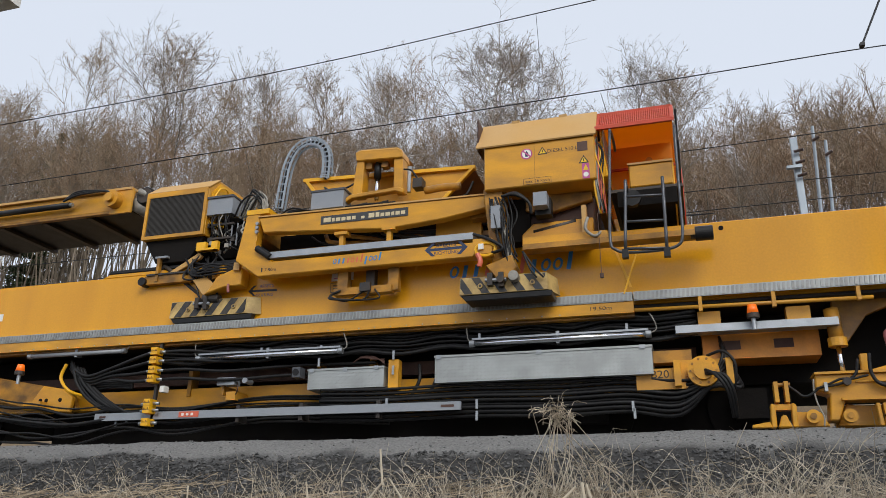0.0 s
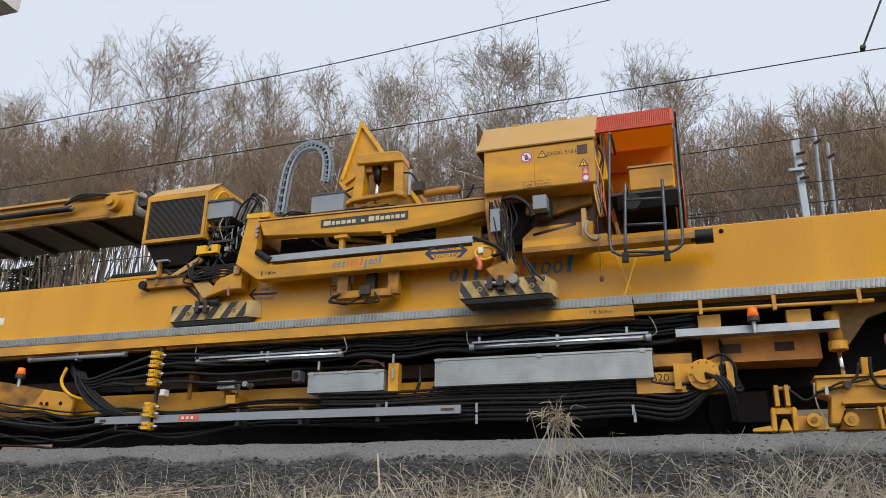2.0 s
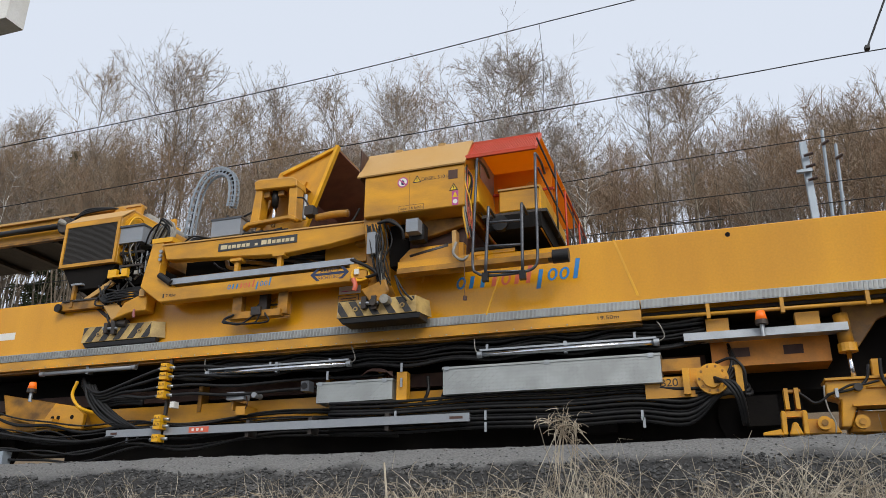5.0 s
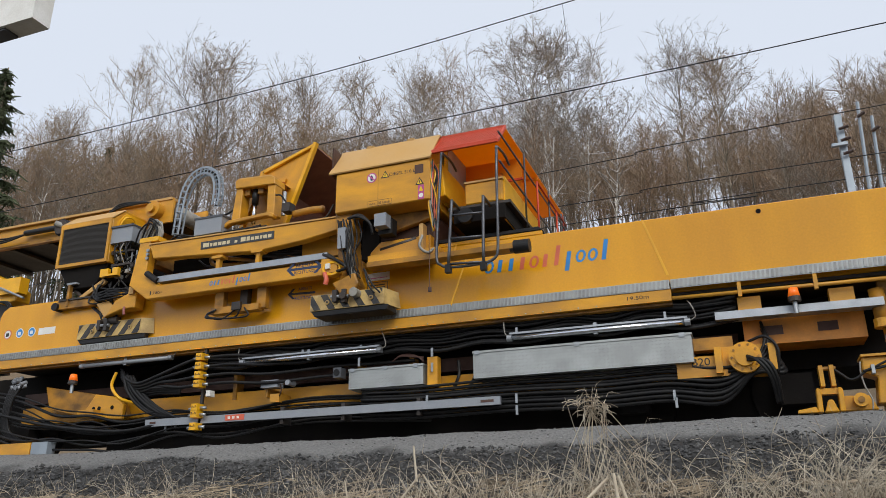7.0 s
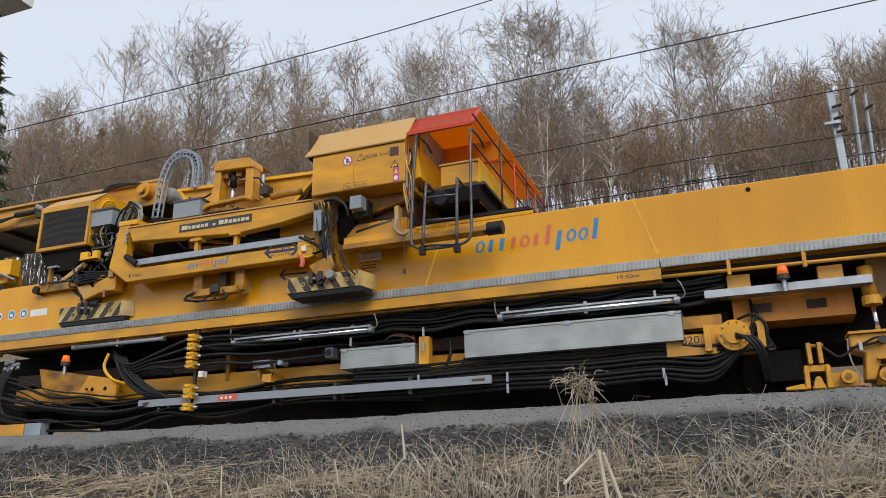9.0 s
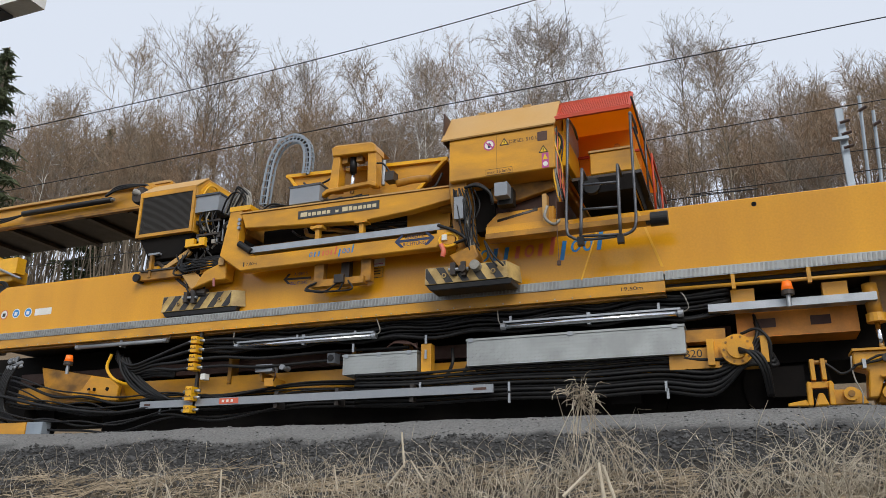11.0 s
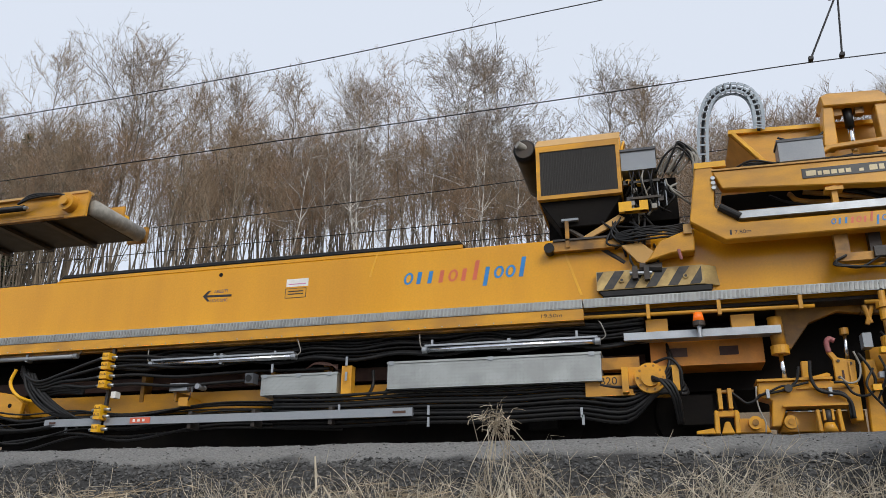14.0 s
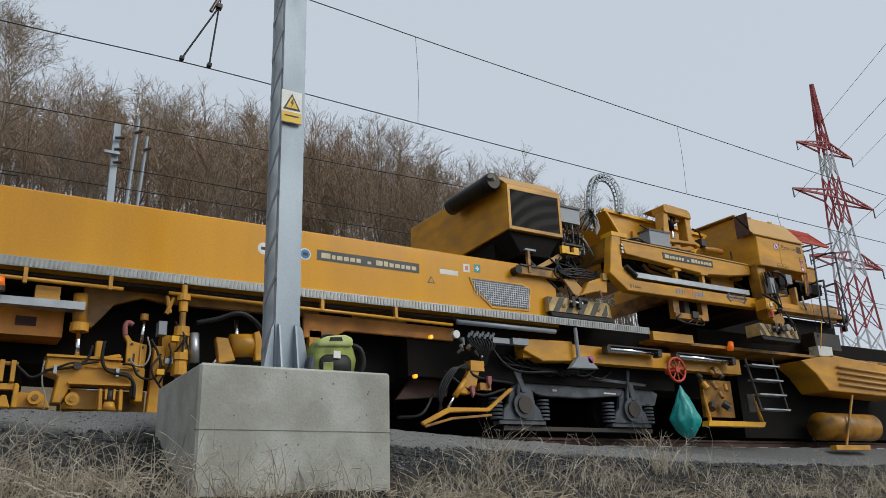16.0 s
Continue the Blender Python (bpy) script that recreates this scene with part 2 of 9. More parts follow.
def part(name, bm, material, parent, label="", bevel=0.0, smooth=False, kind=""):
    """Links a bmesh, built in world metres, as one mesh under a thing or a part."""
    if bevel:
        sharp = [e for e in bm.edges if len(e.link_faces) == 2 and e.calc_face_angle(0) > 0.6]
        if sharp:
            bmesh.ops.bevel(bm, geom=sharp, offset=bevel, segments=1, affect="EDGES", clamp_overlap=True)
    o = ORIGIN[parent]
    bmesh.ops.translate(bm, verts=bm.verts, vec=-o)
    if smooth:
        for f in bm.faces:
            f.smooth = True
    me = bpy.data.meshes.new(name)
    bm.to_mesh(me)
    bm.free()
    me.materials.append(material)
    ob = new(name, me)
    ob.parent = parent
    ORIGIN[ob] = o
    return tagged(ob, label, kind=kind)


def solo(name, bm, material, label, category, bevel=0.0, smooth=False, kind="", group=""):
    """A thing of one mesh, its origin at the middle of its base."""
    lo = Vector([min(v.co[i] for v in bm.verts) for i in range(3)])
    hi = Vector([max(v.co[i] for v in bm.verts) for i in range(3)])
    at = Vector(((lo.x + hi.x) / 2, (lo.y + hi.y) / 2, lo.z))
    hold = bpy.data.objects.new("tmp", None)
    ORIGIN[hold] = at
    ob = part(name, bm, material, hold, "", bevel, smooth)
    ob.parent = None
    ob.location = at
    bpy.data.objects.remove(hold)
    ORIGIN[ob] = at
    return tagged(ob, label, category, group, kind)


def B():
    return bmesh.new()


def box(x0, x1, z0, z1, y0, y1, bm=None):
    bm = bm or B()
    vs = [bm.verts.new((x, y, z)) for z in (min(z0, z1), max(z0, z1)) for y in (y0, y1) for x in (min(x0, x1), max(x0, x1))]
    for q in ((0, 2, 3, 1), (4, 5, 7, 6), (0, 1, 5, 4), (2, 6, 7, 3), (0, 4, 6, 2), (1, 3, 7, 5)):
        bm.faces.new([vs[i] for i in q])
    return bm


def prism(pts, y0, y1, bm=None):
    """A polygon in x, z pushed from y0 to y1."""
    bm = bm or B()
    a = [bm.verts.new((x, y0, z)) for x, z in pts]
    b = [bm.verts.new((x, y1, z)) for x, z in pts]
    n = len(pts)
    fs = [bm.faces.new(a), bm.faces.new(b[::-1])]
    fs += [bm.faces.new((a[i], b[i], b[(i + 1) % n], a[(i + 1) % n])) for i in range(n)]
    bmesh.ops.recalc_face_normals(bm, faces=fs)
    return bm


def slab(pts, bm=None):
    """A prism along x: pts in y, z from pts[0] = x0, x1."""
    (x0, x1), poly = pts[0], pts[1:]
    bm = bm or B()
    a = [bm.verts.new((x0, y, z)) for y, z in poly]
    b = [bm.verts.new((x1, y, z)) for y, z in poly]
    n = len(poly)
    fs = [bm.faces.new(a), bm.faces.new(b[::-1])]
    fs += [bm.faces.new((a[i], b[i], b[(i + 1) % n], a[(i + 1) % n])) for i in range(n)]
    bmesh.ops.recalc_face_normals(bm, faces=fs)
    return bm


def cyl(p, q, r, n=14, r2=None, bm=None):
    bm = bm or B()
    p, q = Vector(p), Vector(q)
    w = (q - p).normalized()
    u = w.orthogonal().normalized()
    v = w.cross(u)
    rings = []
    for c, rad in ((p, r), (q, r if r2 is None else r2)):
        rings.append([bm.verts.new(c + rad * (math.cos(2 * math.pi * i / n) * u + math.sin(2 * math.pi * i / n) * v)) for i in range(n)])
    for i in range(n):
        bm.faces.new((rings[0][i], rings[0][(i + 1) % n], rings[1][(i + 1) % n], rings[1][i]))
    bm.faces.new(rings[0][::-1])
    bm.faces.new(rings[1])
    return bm


def smooth_line(pts, steps=6):
    """A Catmull-Rom line through the points."""
    ps = [Vector(p) for p in pts]
    ps = [2 * ps[0] - ps[1]] + ps + [2 * ps[-1] - ps[-2]]
    out = []
    for a, b, c, d in zip(ps, ps[1:], ps[2:], ps[3:]):
        for k in range(steps):
            t = k / steps
            out.append(0.5 * (2 * b + (c - a) * t + (2 * a - 5 * b + 4 * c - d) * t * t + (3 * b - a - 3 * c + d) * t ** 3))
    return out + [ps[-2]]


def tube(pts, r, n=8, steps=6, bm=None):
    """A bent pipe or hose through the points."""
    bm = bm or B()
    line = smooth_line(pts, steps) if steps else [Vector(p) for p in pts]
    up, rings = None, []
    for i, c in enumerate(line):
        w = (line[min(i + 1, len(line) - 1)] - line[max(i - 1, 0)]).normalized()
        u = w.orthogonal().normalized() if up is None else (up - up.dot(w) * w).normalized()
        up, v = u, w.cross(u)
        rings.append([bm.verts.new(c + r * (math.cos(2 * math.pi * k / n) * u + math.sin(2 * math.pi * k / n) * v)) for k in range(n)])
    for a, b in zip(rings, rings[1:]):
        for k in range(n):
            bm.faces.new((a[k], a[(k + 1) % n], b[(k + 1) % n], b[k]))
    bm.faces.new(rings[0][::-1])
    bm.faces.new(rings[-1])
    return bm


def xz(p, y):
    return (p[0], y, p[1])


def disc(c, r, y0, y1, n=24, bm=None):
    return cyl((c[0], y0, c[1]), (c[0], y1, c[1]), r, n, None, bm)


def letters(text, at, size, width, material, parent, name="lettering", slant=0.0, bold=0.0):
    """Raised film lettering that faces the line side; at: x, y, z of its lower left corner."""
    cu = bpy.data.curves.new(name, "FONT")
    cu.body, cu.size, cu.extrude, cu.offset, cu.shear = text, size, 0.001, bold, slant
    tmp = bpy.data.objects.new("tmp_text", cu)
    scene.collection.objects.link(tmp)
    bpy.context.view_layer.update()
    me = bpy.data.meshes.new_from_object(tmp.evaluated_get(bpy.context.evaluated_depsgraph_get()))
    bpy.data.objects.remove(tmp)
    bm = B()
    bm.from_mesh(me)
    bpy.data.meshes.remove(me)
    lo, hi = min(v.co.x for v in bm.verts), max(v.co.x for v in bm.verts)
    k = width / (hi - lo) if width else 1
    for v in bm.verts:
        x, y, z = v.co
        v.co = ((x - lo) * k + at[0], at[1] - z, y + at[2])
    return part(name, bm, material, parent)


def arrow(p, q, h, y, material, parent):
    """A flat arrow film from p to q, head at q, of head height h."""
    (x0, z0), (x1, z1) = p, q
    s = 1 if x1 > x0 else -1
    bm = prism([(x0, z0 - h * 0.10), (x0, z0 + h * 0.10), (x1 - s * h * 0.25, z1 + h * 0.10), (x1 - s * h * 0.25, z1 - h * 0.10)], y - 0.002, y)
    for g in (1, -1):
        prism([(x1, z1), (x1 - s * h * 0.52, z1 + g * h * 0.5), (x1 - s * h * 0.80, z1 + g * h * 0.5), (x1 - s * h * 0.30, z1)], y - 0.0022, y, bm)
    return part("direction_arrow", bm, material, parent)


def sag_hose(xs, y, z, sag, r, bm, seed):
    """A hose that hangs between clips."""
    rnd = random.Random(seed)
    pts = []
    for a, b in zip(xs, xs[1:]):
        pts.append((a, y, z + rnd.uniform(-0.008, 0.008)))
        pts.append(((a + b) / 2, y + rnd.uniform(-0.02, 0.02), z - sag * rnd.uniform(0.5, 1.3)))
    pts.append((xs[-1], y, z))
    return tube(pts, r, 7, 5, bm)


# ---------- ground, hill and woods ----------
def crest(x):
    """Height of the path's edge along the track."""
    return 0.92 - 0.0 if x < 2 else max(0.1, 0.92 - 0.049 * (x - 2))


def ridge(x):
    return 25.5 if x < -5 else max(15.0, 25.5 - 0.13 * (x + 5))


def mixf(y, rows):
    for (a, za), (b, zb) in zip(rows, rows[1:]):
        if y <= b:
            t = (y - a) / (b - a)
            return za + (zb - za) * t
    return rows[-1][1]


def land(x, y):
    c, h = crest(x), ridge(x)
    z = mixf(y, [(-900, -1.6), (0, -1.5), (2.5, -1.15), (4.4, -0.25), (6.2, 0.30), (7.1, c - 0.21), (7.55, c - 0.01), (7.75, c), (8.5, min(c, 0.84)), (8.9, 0.8), (9.2, 0.79), (12.1, 0.79), (12.5, 0.74), (13.6, 0.3), (16, 0.6), (34, h * 0.30), (74, h), (84, h - 1.5), (150, -2), (4000, -6)])
    if 3.5 < y < 8.2:
        z += 0.05 * noise.noise((x * 0.9, y * 1.4, 0)) * min(1, (8.2 - y) / 1.2) + 0.03 * noise.noise((x * 3.1, y * 3.3, 4)) * min(1, (7.9 - y) / 0.6 if y < 7.9 else 0)
        z += 0.014 * noise.noise((x * 9, y * 9, 2)) if y < 7.7 else 0
    elif 17 < y < 90:
        z += 1.6 * noise.noise((x * 0.05, y * 0.06, 3)) + 0.5 * noise.noise((x * 0.3, y * 0.3, 5))
    return z


def ground_sheet():
    xs = [-3000, -1200, -500, -250, -150, -110, -90, -75, -62, -50, -42, -35, -29, -24, -20, -17, -15]
    xs += [-13.5 + 0.11 * i for i in range(300)] + [19.8 + 1.5 * i for i in range(12)] + [40, 45, 52, 60, 72, 90, 130, 200, 400, 1000, 3000]
    ys = [-900, -300, -80, -20, -5, 0, 1.5, 2.5, 3.2] + [3.8 + 0.08 * i for i in range(58)] + [8.6, 9.2, 10.5, 12.5, 13.6, 15, 17, 20, 23, 27, 31, 36, 41, 46, 52, 58, 63, 68, 73, 77, 81, 86, 95, 110, 130, 160, 250, 600, 1500, 4000]
    vs = [(x, y, land(x, y)) for y in ys for x in xs]
    w = len(xs)
    fs = [(j * w + i, j * w + i + 1, (j + 1) * w + i + 1, (j + 1) * w + i) for j in range(len(ys) - 1) for i in range(w - 1)]
    me = bpy.data.meshes.new("ground")
    me.from_pydata(vs, [], fs)
    me.polygons.foreach_set("use_smooth", [True] * len(fs))
    me.materials.append(M_GROUND)
    tagged(new("ground", me), "grass bank, dark gravel shoulder and wooded hillside", "ground", kind="structure")


ground_sheet()


class Wood:
    """Collects tapering branch pieces and turns them into one mesh."""

    def __init__(self):
        self.v, self.f = [], []

    def seg(self, p, q, r0, r1, n=3):
        w = (q - p)
        if w.length < 1e-5:
            return
        w.normalize()
        u = w.orthogonal().normalized()
        t = w.cross(u)
        k = len(self.v)
        for c, r in ((p, r0), (q, r1)):
            for i in range(n):
                a = 2 * math.pi * i / n
                self.v.append(c + r * (math.cos(a) * u + math.sin(a) * t))
        for i in range(n):
            self.f.append((k + i, k + (i + 1) % n, k + n + (i + 1) % n, k + n + i))

    def ribbon(self, p, q, w, rnd):
        """A twig too thin to be round: one narrow strip."""
        d = (q - p)
        u = d.cross(Vector((rnd.gauss(0, 1), rnd.gauss(0, 1), rnd.gauss(0, 1))))
        if u.length < 1e-6:
            return
        u = u.normalized() * w
        k = len(self.v)
        self.v += [p - u, p + u, q + u * 0.4, q - u * 0.4]
        self.f.append((k, k + 1, k + 2, k + 3))

    def mesh(self, name, material):
        me = bpy.data.meshes.new(name)
        me.from_pydata([tuple(v) for v in self.v], [], self.f)
        me.materials.append(material)
        return me


def grow(wd, rnd, p, d, length, r, level, kids, droop, wood=None):
    """One limb and what grows on it, down to the finest twigs."""
    steps = (5, 2, 2, 1)[level]
    q, dirn = p.copy(), d.copy()
    line = [(q.copy(), r)]
    for s in range(steps):
        dirn = (dirn + Vector((rnd.gauss(0, 0.2), rnd.gauss(0, 0.2), rnd.gauss(0.05 - droop, 0.14)))).normalized()
        q = q + dirn * (length / steps)
        line.append((q.copy(), r * (1 - 0.8 * (s + 1) / steps)))
    for (a, ra), (b, rb) in zip(line, line[1:]):
        if level < 2:
            (wood or wd).seg(a, b, ra, max(rb, 0.004), 3)
        else:
            wd.ribbon(a, b, max(ra, 0.0066 if level == 2 else 0.0052), rnd)
    if level + 1 >= len(kids):
        return
    for _ in range(kids[level + 1]):
        t = rnd.uniform(0.25, 1.0) * steps
        i = min(int(t), steps - 1)
        at = line[i][0].lerp(line[i + 1][0], t - i)
        side = Vector((rnd.gauss(0, 1), rnd.gauss(0, 1), rnd.gauss(0, 0.6))).normalized()
        nd = (dirn * 0.8 + side * 0.78 + Vector((0, 0, 0.20 - droop * 2))).normalized()
        grow(wd, rnd, at, nd, length * rnd.uniform(0.32, 0.58), max(r * 0.48, (0.010, 0.007, 0.0055)[level]), level + 1, kids, droop)


TALL = {}


def bare_tree(seed, height, spread, bark, twig, lean=0.02, first=0.35, limbs=18, kids=(0, 6, 5), droop=0.0, trunk_r=0.16, forks=1):
    """A leafless tree: a tapered trunk part and a crown of limbs and twigs."""
    rnd = random.Random(seed)
    trunk, crown = Wood(), Wood()
    for fk in range(forks):
        p = Vector((rnd.uniform(-0.1, 0.1) * fk, 0.1 * fk, -0.6))
        d = Vector((rnd.gauss(0, lean + 0.06 * fk), rnd.gauss(0, lean + 0.06 * fk), 1)).normalized()
        top = height * (1 - 0.12 * fk)
        n, pts = 12, []
        for i in range(n + 1):
            pts.append((p.copy(), trunk_r * (1 - 0.93 * i / n)))
            d = (d + Vector((rnd.gauss(0, 0.035), rnd.gauss(0, 0.035), 0.04))).normalized()
            p = p + d * (top + 0.6) / n
        for (a, ra), (b, rb) in zip(pts, pts[1:]):
            trunk.seg(a, b, ra, rb, 7)
        for _ in range(limbs // forks):
            t = rnd.uniform(first, 0.98) * n
            i = min(int(t), n - 1)
            at = pts[i][0].lerp(pts[i + 1][0], t - i)
            up = t / n
            a = rnd.uniform(0, 2 * math.pi)
            nd = Vector((math.cos(a), math.sin(a), rnd.uniform(0.8, 1.9))).normalized()
            ln = spread * (0.16 + 0.92 * math.sin(math.pi * (0.12 + 0.85 * (up - first) / (1 - first)))) * rnd.uniform(0.55, 1.1)
            grow(crown, rnd, at, nd, ln, pts[i][1] * 0.5 + 0.008, 0, kids, droop, trunk)
    ob = new("tree")
    ORIGIN[ob] = Vector((0, 0, 0))
    tops = sorted(v.z for v in crown.v)
    TALL[ob] = tops[int(len(tops) * 0.996)]
    for nm, wd, m in (("trunk", trunk, bark), ("crown", crown, twig)):
        o = new(nm, wd.mesh(nm, m))
        o.parent = ob
    return ob


def spruce_tree(seed, height):
    rnd = random.Random(seed)
    trunk, crown = Wood(), Wood()
    trunk.seg(Vector((0, 0, -0.6)), Vector((0, 0, height)), 0.24, 0.02, 7)
    for i in range(150):
        t = rnd.uniform(0.1, 0.99)
        a = rnd.uniform(0, 6.28)
        ln = (1 - t) * height * 0.2 * rnd.uniform(0.6, 1.15) + 0.10
        p = Vector((0, 0, t * height))
        d = Vector((math.cos(a), math.sin(a), rnd.uniform(-0.35, 0.1)))
        q = p + d * ln
        crown.seg(p, q, 0.03, 0.01)
        for _ in range(30):
            s = rnd.uniform(0.15, 1)
            b = p.lerp(q, s)
            e = b + Vector((rnd.gauss(0, 0.3), rnd.gauss(0, 0.3), rnd.gauss(-0.28, 0.14))) * (0.22 + ln * 0.42)
            crown.seg(b, e, 0.035, 0.012)
    ob = new("spruce")
    ORIGIN[ob] = Vector((0, 0, 0))
    for nm, wd, m in (("trunk", trunk, M_BARK), ("crown", crown, M_NEEDLE)):
        o = new(nm, wd.mesh(nm, m))
        o.parent = ob
    return ob


def woods():
    # prototypes, 10 m tall each
    kinds = [
        bare_tree(11, 10, 3.0, M_BARK, M_TWIG, 0.02, 0.45, 27, (0, 7, 5, 3), 0.0, 0.070),
        bare_tree(12, 10, 2.8, M_BARK, M_RTWIG, 0.03, 0.42, 27, (0, 7, 5, 3), 0.0, 0.064, 2),
        bare_tree(13, 10, 2.7, M_BIRCH, M_GTWIG, 0.02, 0.42, 26, (0, 6, 5, 3), 0.03, 0.062),
        bare_tree(14, 10, 2.9, M_BARK, M_GTWIG, 0.02, 0.48, 27, (0, 7, 5, 3), 0.0, 0.070),
        bare_tree(15, 10, 2.2, M_BARK, M_RTWIG, 0.03, 0.40, 26, (0, 7, 5, 3), 0.0, 0.048),
        bare_tree(16, 10, 1.9, M_BIRCH, M_GTWIG, 0.05, 0.45, 20, (0, 5, 4, 3), 0.05, 0.042),
        bare_tree(17, 10, 2.8, M_BARK, M_TWIG, 0.04, 0.42, 28, (0, 7, 5, 3), 0.0, 0.062, 3),
    ]
    labels = ["bare brown tree on the hillside", "bare reddish forked tree on the hillside", "bare white birch on the hillside", "bare grey tree with a broad crown", "slim bare young tree in the woods", "slender leaning birch with pale bark", "bare tree with several stems"]
    for k, lb in zip(kinds, labels):
        tagged(k, lb, "tree", "trees on the hillside")
    rnd = random.Random(5)
    used = set()

    def plant(kind, x, y, top, turn=None):
        z = land(x, y)
        s = max(0.35, (top - z) / TALL[kinds[kind]])
        m = pose(x, y, z - 0.2, 0, 0, rnd.uniform(0, 360) if turn is None else turn)
        k = kinds[kind]
        if kind not in used:
            used.add(kind)
            ob = k
            ob.matrix_basis = m
        else:
            ob = copy_thing(k, m)
        f = min(1.25, max(0.75, rnd.gauss(1, 0.12)))
        ob.scale = (s * f, s * f, s)

    # the trees that stand out on the skyline: kind, (x, z of the top), y
    heroes = [
        (0, (-51.759, 53.069), 62), (0, (-64.392, 56.547), 66), (3, (-41.605, 50.056), 66), (0, (-32.957, 43.687), 60),
        (3, (-26.481, 45.297), 64), (1, (-25.291, 49.601), 70), (2, (-13.931, 42.145), 58), (2, (-12.364, 42.254), 62),
        (3, (-2.674, 47.375), 72), (3, (0.781, 47.199), 74), (6, (7.872, 38.526), 70), (1, (13.487, 35.890), 66),
        (0, (-71.462, 47.803), 60), (6, (-39.440, 41.220), 55), (5, (-18.077, 27.532), 45), (2, (-7.282, 30.169), 52),
        (3, (-9.909, 33.251), 56), (0, (-20.831, 35.191), 50), (6, (6.382, 36.200), 66), (2, (28.288, 34.795), 58),
        (2, (35.010, 37.725), 64), (6, (5.984, 27.562), 50), (1, (3.355, 25.256), 46), (0, (-0.031, 27.734), 44),
        (3, (11.896, 32.803), 60), (0, (19.724, 37.390), 66), (5, (42.583, 38.919), 70), (2, (-19.436, 31.393), 48), (5, (-24.133, 28.118), 46), (2, (-13.543, 38.898), 54), (5, (-13.982, 25.707), 45), (5, (-8.285, 27.410), 47), (2, (-23.518, 31.079), 52), (5, (-56.590, 30.456), 50), (5, (-20.039, 29.846), 50),
        (5, (-9.726, 25.416), 42), (3, (-48.022, 48.173), 58), (5, (-10.275, 26.804), 46), (0, (-13.959, 43.171), 60),
        (6, (-68.820, 46.065), 58), (0, (31.924, 36.796), 75),
    ]
    for kind, (x, top), y in heroes:
        plant(kind, x, y, top - 0.006 * y)
    def skyline(u):
        return mixf(u, [(-2, 0.80), (-1.3, 0.735), (-0.87, 0.665), (-0.56, 0.615), (-0.3, 0.565), (-0.1, 0.52), (0.06, 0.495), (0.2, 0.505), (0.36, 0.545), (0.5, 0.53), (0.97, 0.50), (1.15, 0.42), (2, 0.3)])

    for n in range(95):
        y = rnd.uniform(42, 80)
        u = rnd.uniform(-1.35, 1.0)
        x = u * y
        top = (skyline(u) + 0.03 * noise.noise((x * 0.06, y * 0.05, 0)) + rnd.uniform(-0.11, 0.015)) * y
        plant(rnd.choice((0, 1, 1, 2, 3, 4, 5, 6)), x, y, max(top, land(x, y) + 8))
    # spruces
    sp = tagged(spruce_tree(3, 10), "dark green spruce at the edge of the bare woods", "tree", "spruces in the woods")
    first = True
    for (x, z), y in (((-56.818, 38.724), 42), ((-65.265, 43.667), 48), ((-72.964, 47.5), 70), ((28.704, 36.764), 72)):
        g = land(x, y)
        m = pose(x, y, g - 0.3, 0, 0, rnd.uniform(0, 360))
        ob = sp if first else copy_thing(sp, m)
        ob.matrix_basis = m
        first = False
        s = max(0.4, (z - g) / 10)
        ob.scale = (s * 1.0, s * 1.0, s)
    # thicket of thin stems and brushwood between the trees
    stems = Wood()
    for name, material, count, seed in (("woodland_undergrowth", M_TWIG, 1000, 31), ("young_woodland", M_RTWIG, 1300, 32)):
        rnd = random.Random(seed)
        wd = Wood()
        for _ in range(count):
            u = rnd.uniform(-1.45, 1.05)
            y = rnd.uniform(55 if u < 0.12 else 44, 84)
            x = u * y
            if noise.noise((u * 7, y * 0.03, seed)) + 0.5 * noise.noise((u * 29, y * 0.02, seed)) < (-0.14 if u < 0.12 else -0.26):
                continue
            z = land(x, y)
            lim = skyline(u) * (0.97 + 0.10 * noise.noise((u * 9, 0, 4)) + 0.06 * noise.noise((u * 31, y * 0.1, 2)))
            h = max(6.0, min((lim * rnd.uniform(0.87, 1.06)) * y - z, 27))
            p = Vector((x, y, z - 0.2))
            q = p + Vector((rnd.gauss(0, 0.13), rnd.gauss(0, 0.13), 1)).normalized() * h
            m = p.lerp(q, 0.5) + Vector((rnd.gauss(0, 0.35), rnd.gauss(0, 0.35), 0))
            r = rnd.uniform(0.035, 0.12)
            stems.seg(p, m, r, r * 0.65)
            stems.seg(m, q, r * 0.65, 0.012)
            if rnd.random() < 0.4:
                stems.seg(m, m.lerp(q, 0.75) + Vector((rnd.gauss(0, 1.1), rnd.gauss(0, 1.1), 0)), r * 0.5, 0.012)
            for _ in range(42):
                s = 1 - 0.46 * rnd.random() ** 1.15
                b = p.lerp(m, s * 2) if s < 0.5 else m.lerp(q, s * 2 - 1)
                d = Vector((rnd.gauss(0, 0.6), rnd.gauss(0, 0.6), rnd.uniform(0.4, 1.3))).normalized()
                e = b + d * rnd.uniform(0.9, 2.7) * (1.35 - 0.65 * s)
                wd.ribbon(b, e, 0.017, rnd)
                for _ in range(5):
                    c = b.lerp(e, rnd.uniform(0.25, 1))
                    g = (d + Vector((rnd.gauss(0, 0.6), rnd.gauss(0, 0.6), rnd.gauss(0.1, 0.4)))).normalized()
                    wd.ribbon(c, c + g * rnd.uniform(0.35, 1.0), 0.0125, rnd)
        tagged(new(name, wd.mesh(name, material)), "dense brown leafless young trees and brushwood on the hillside", "woodland", kind="stuff")
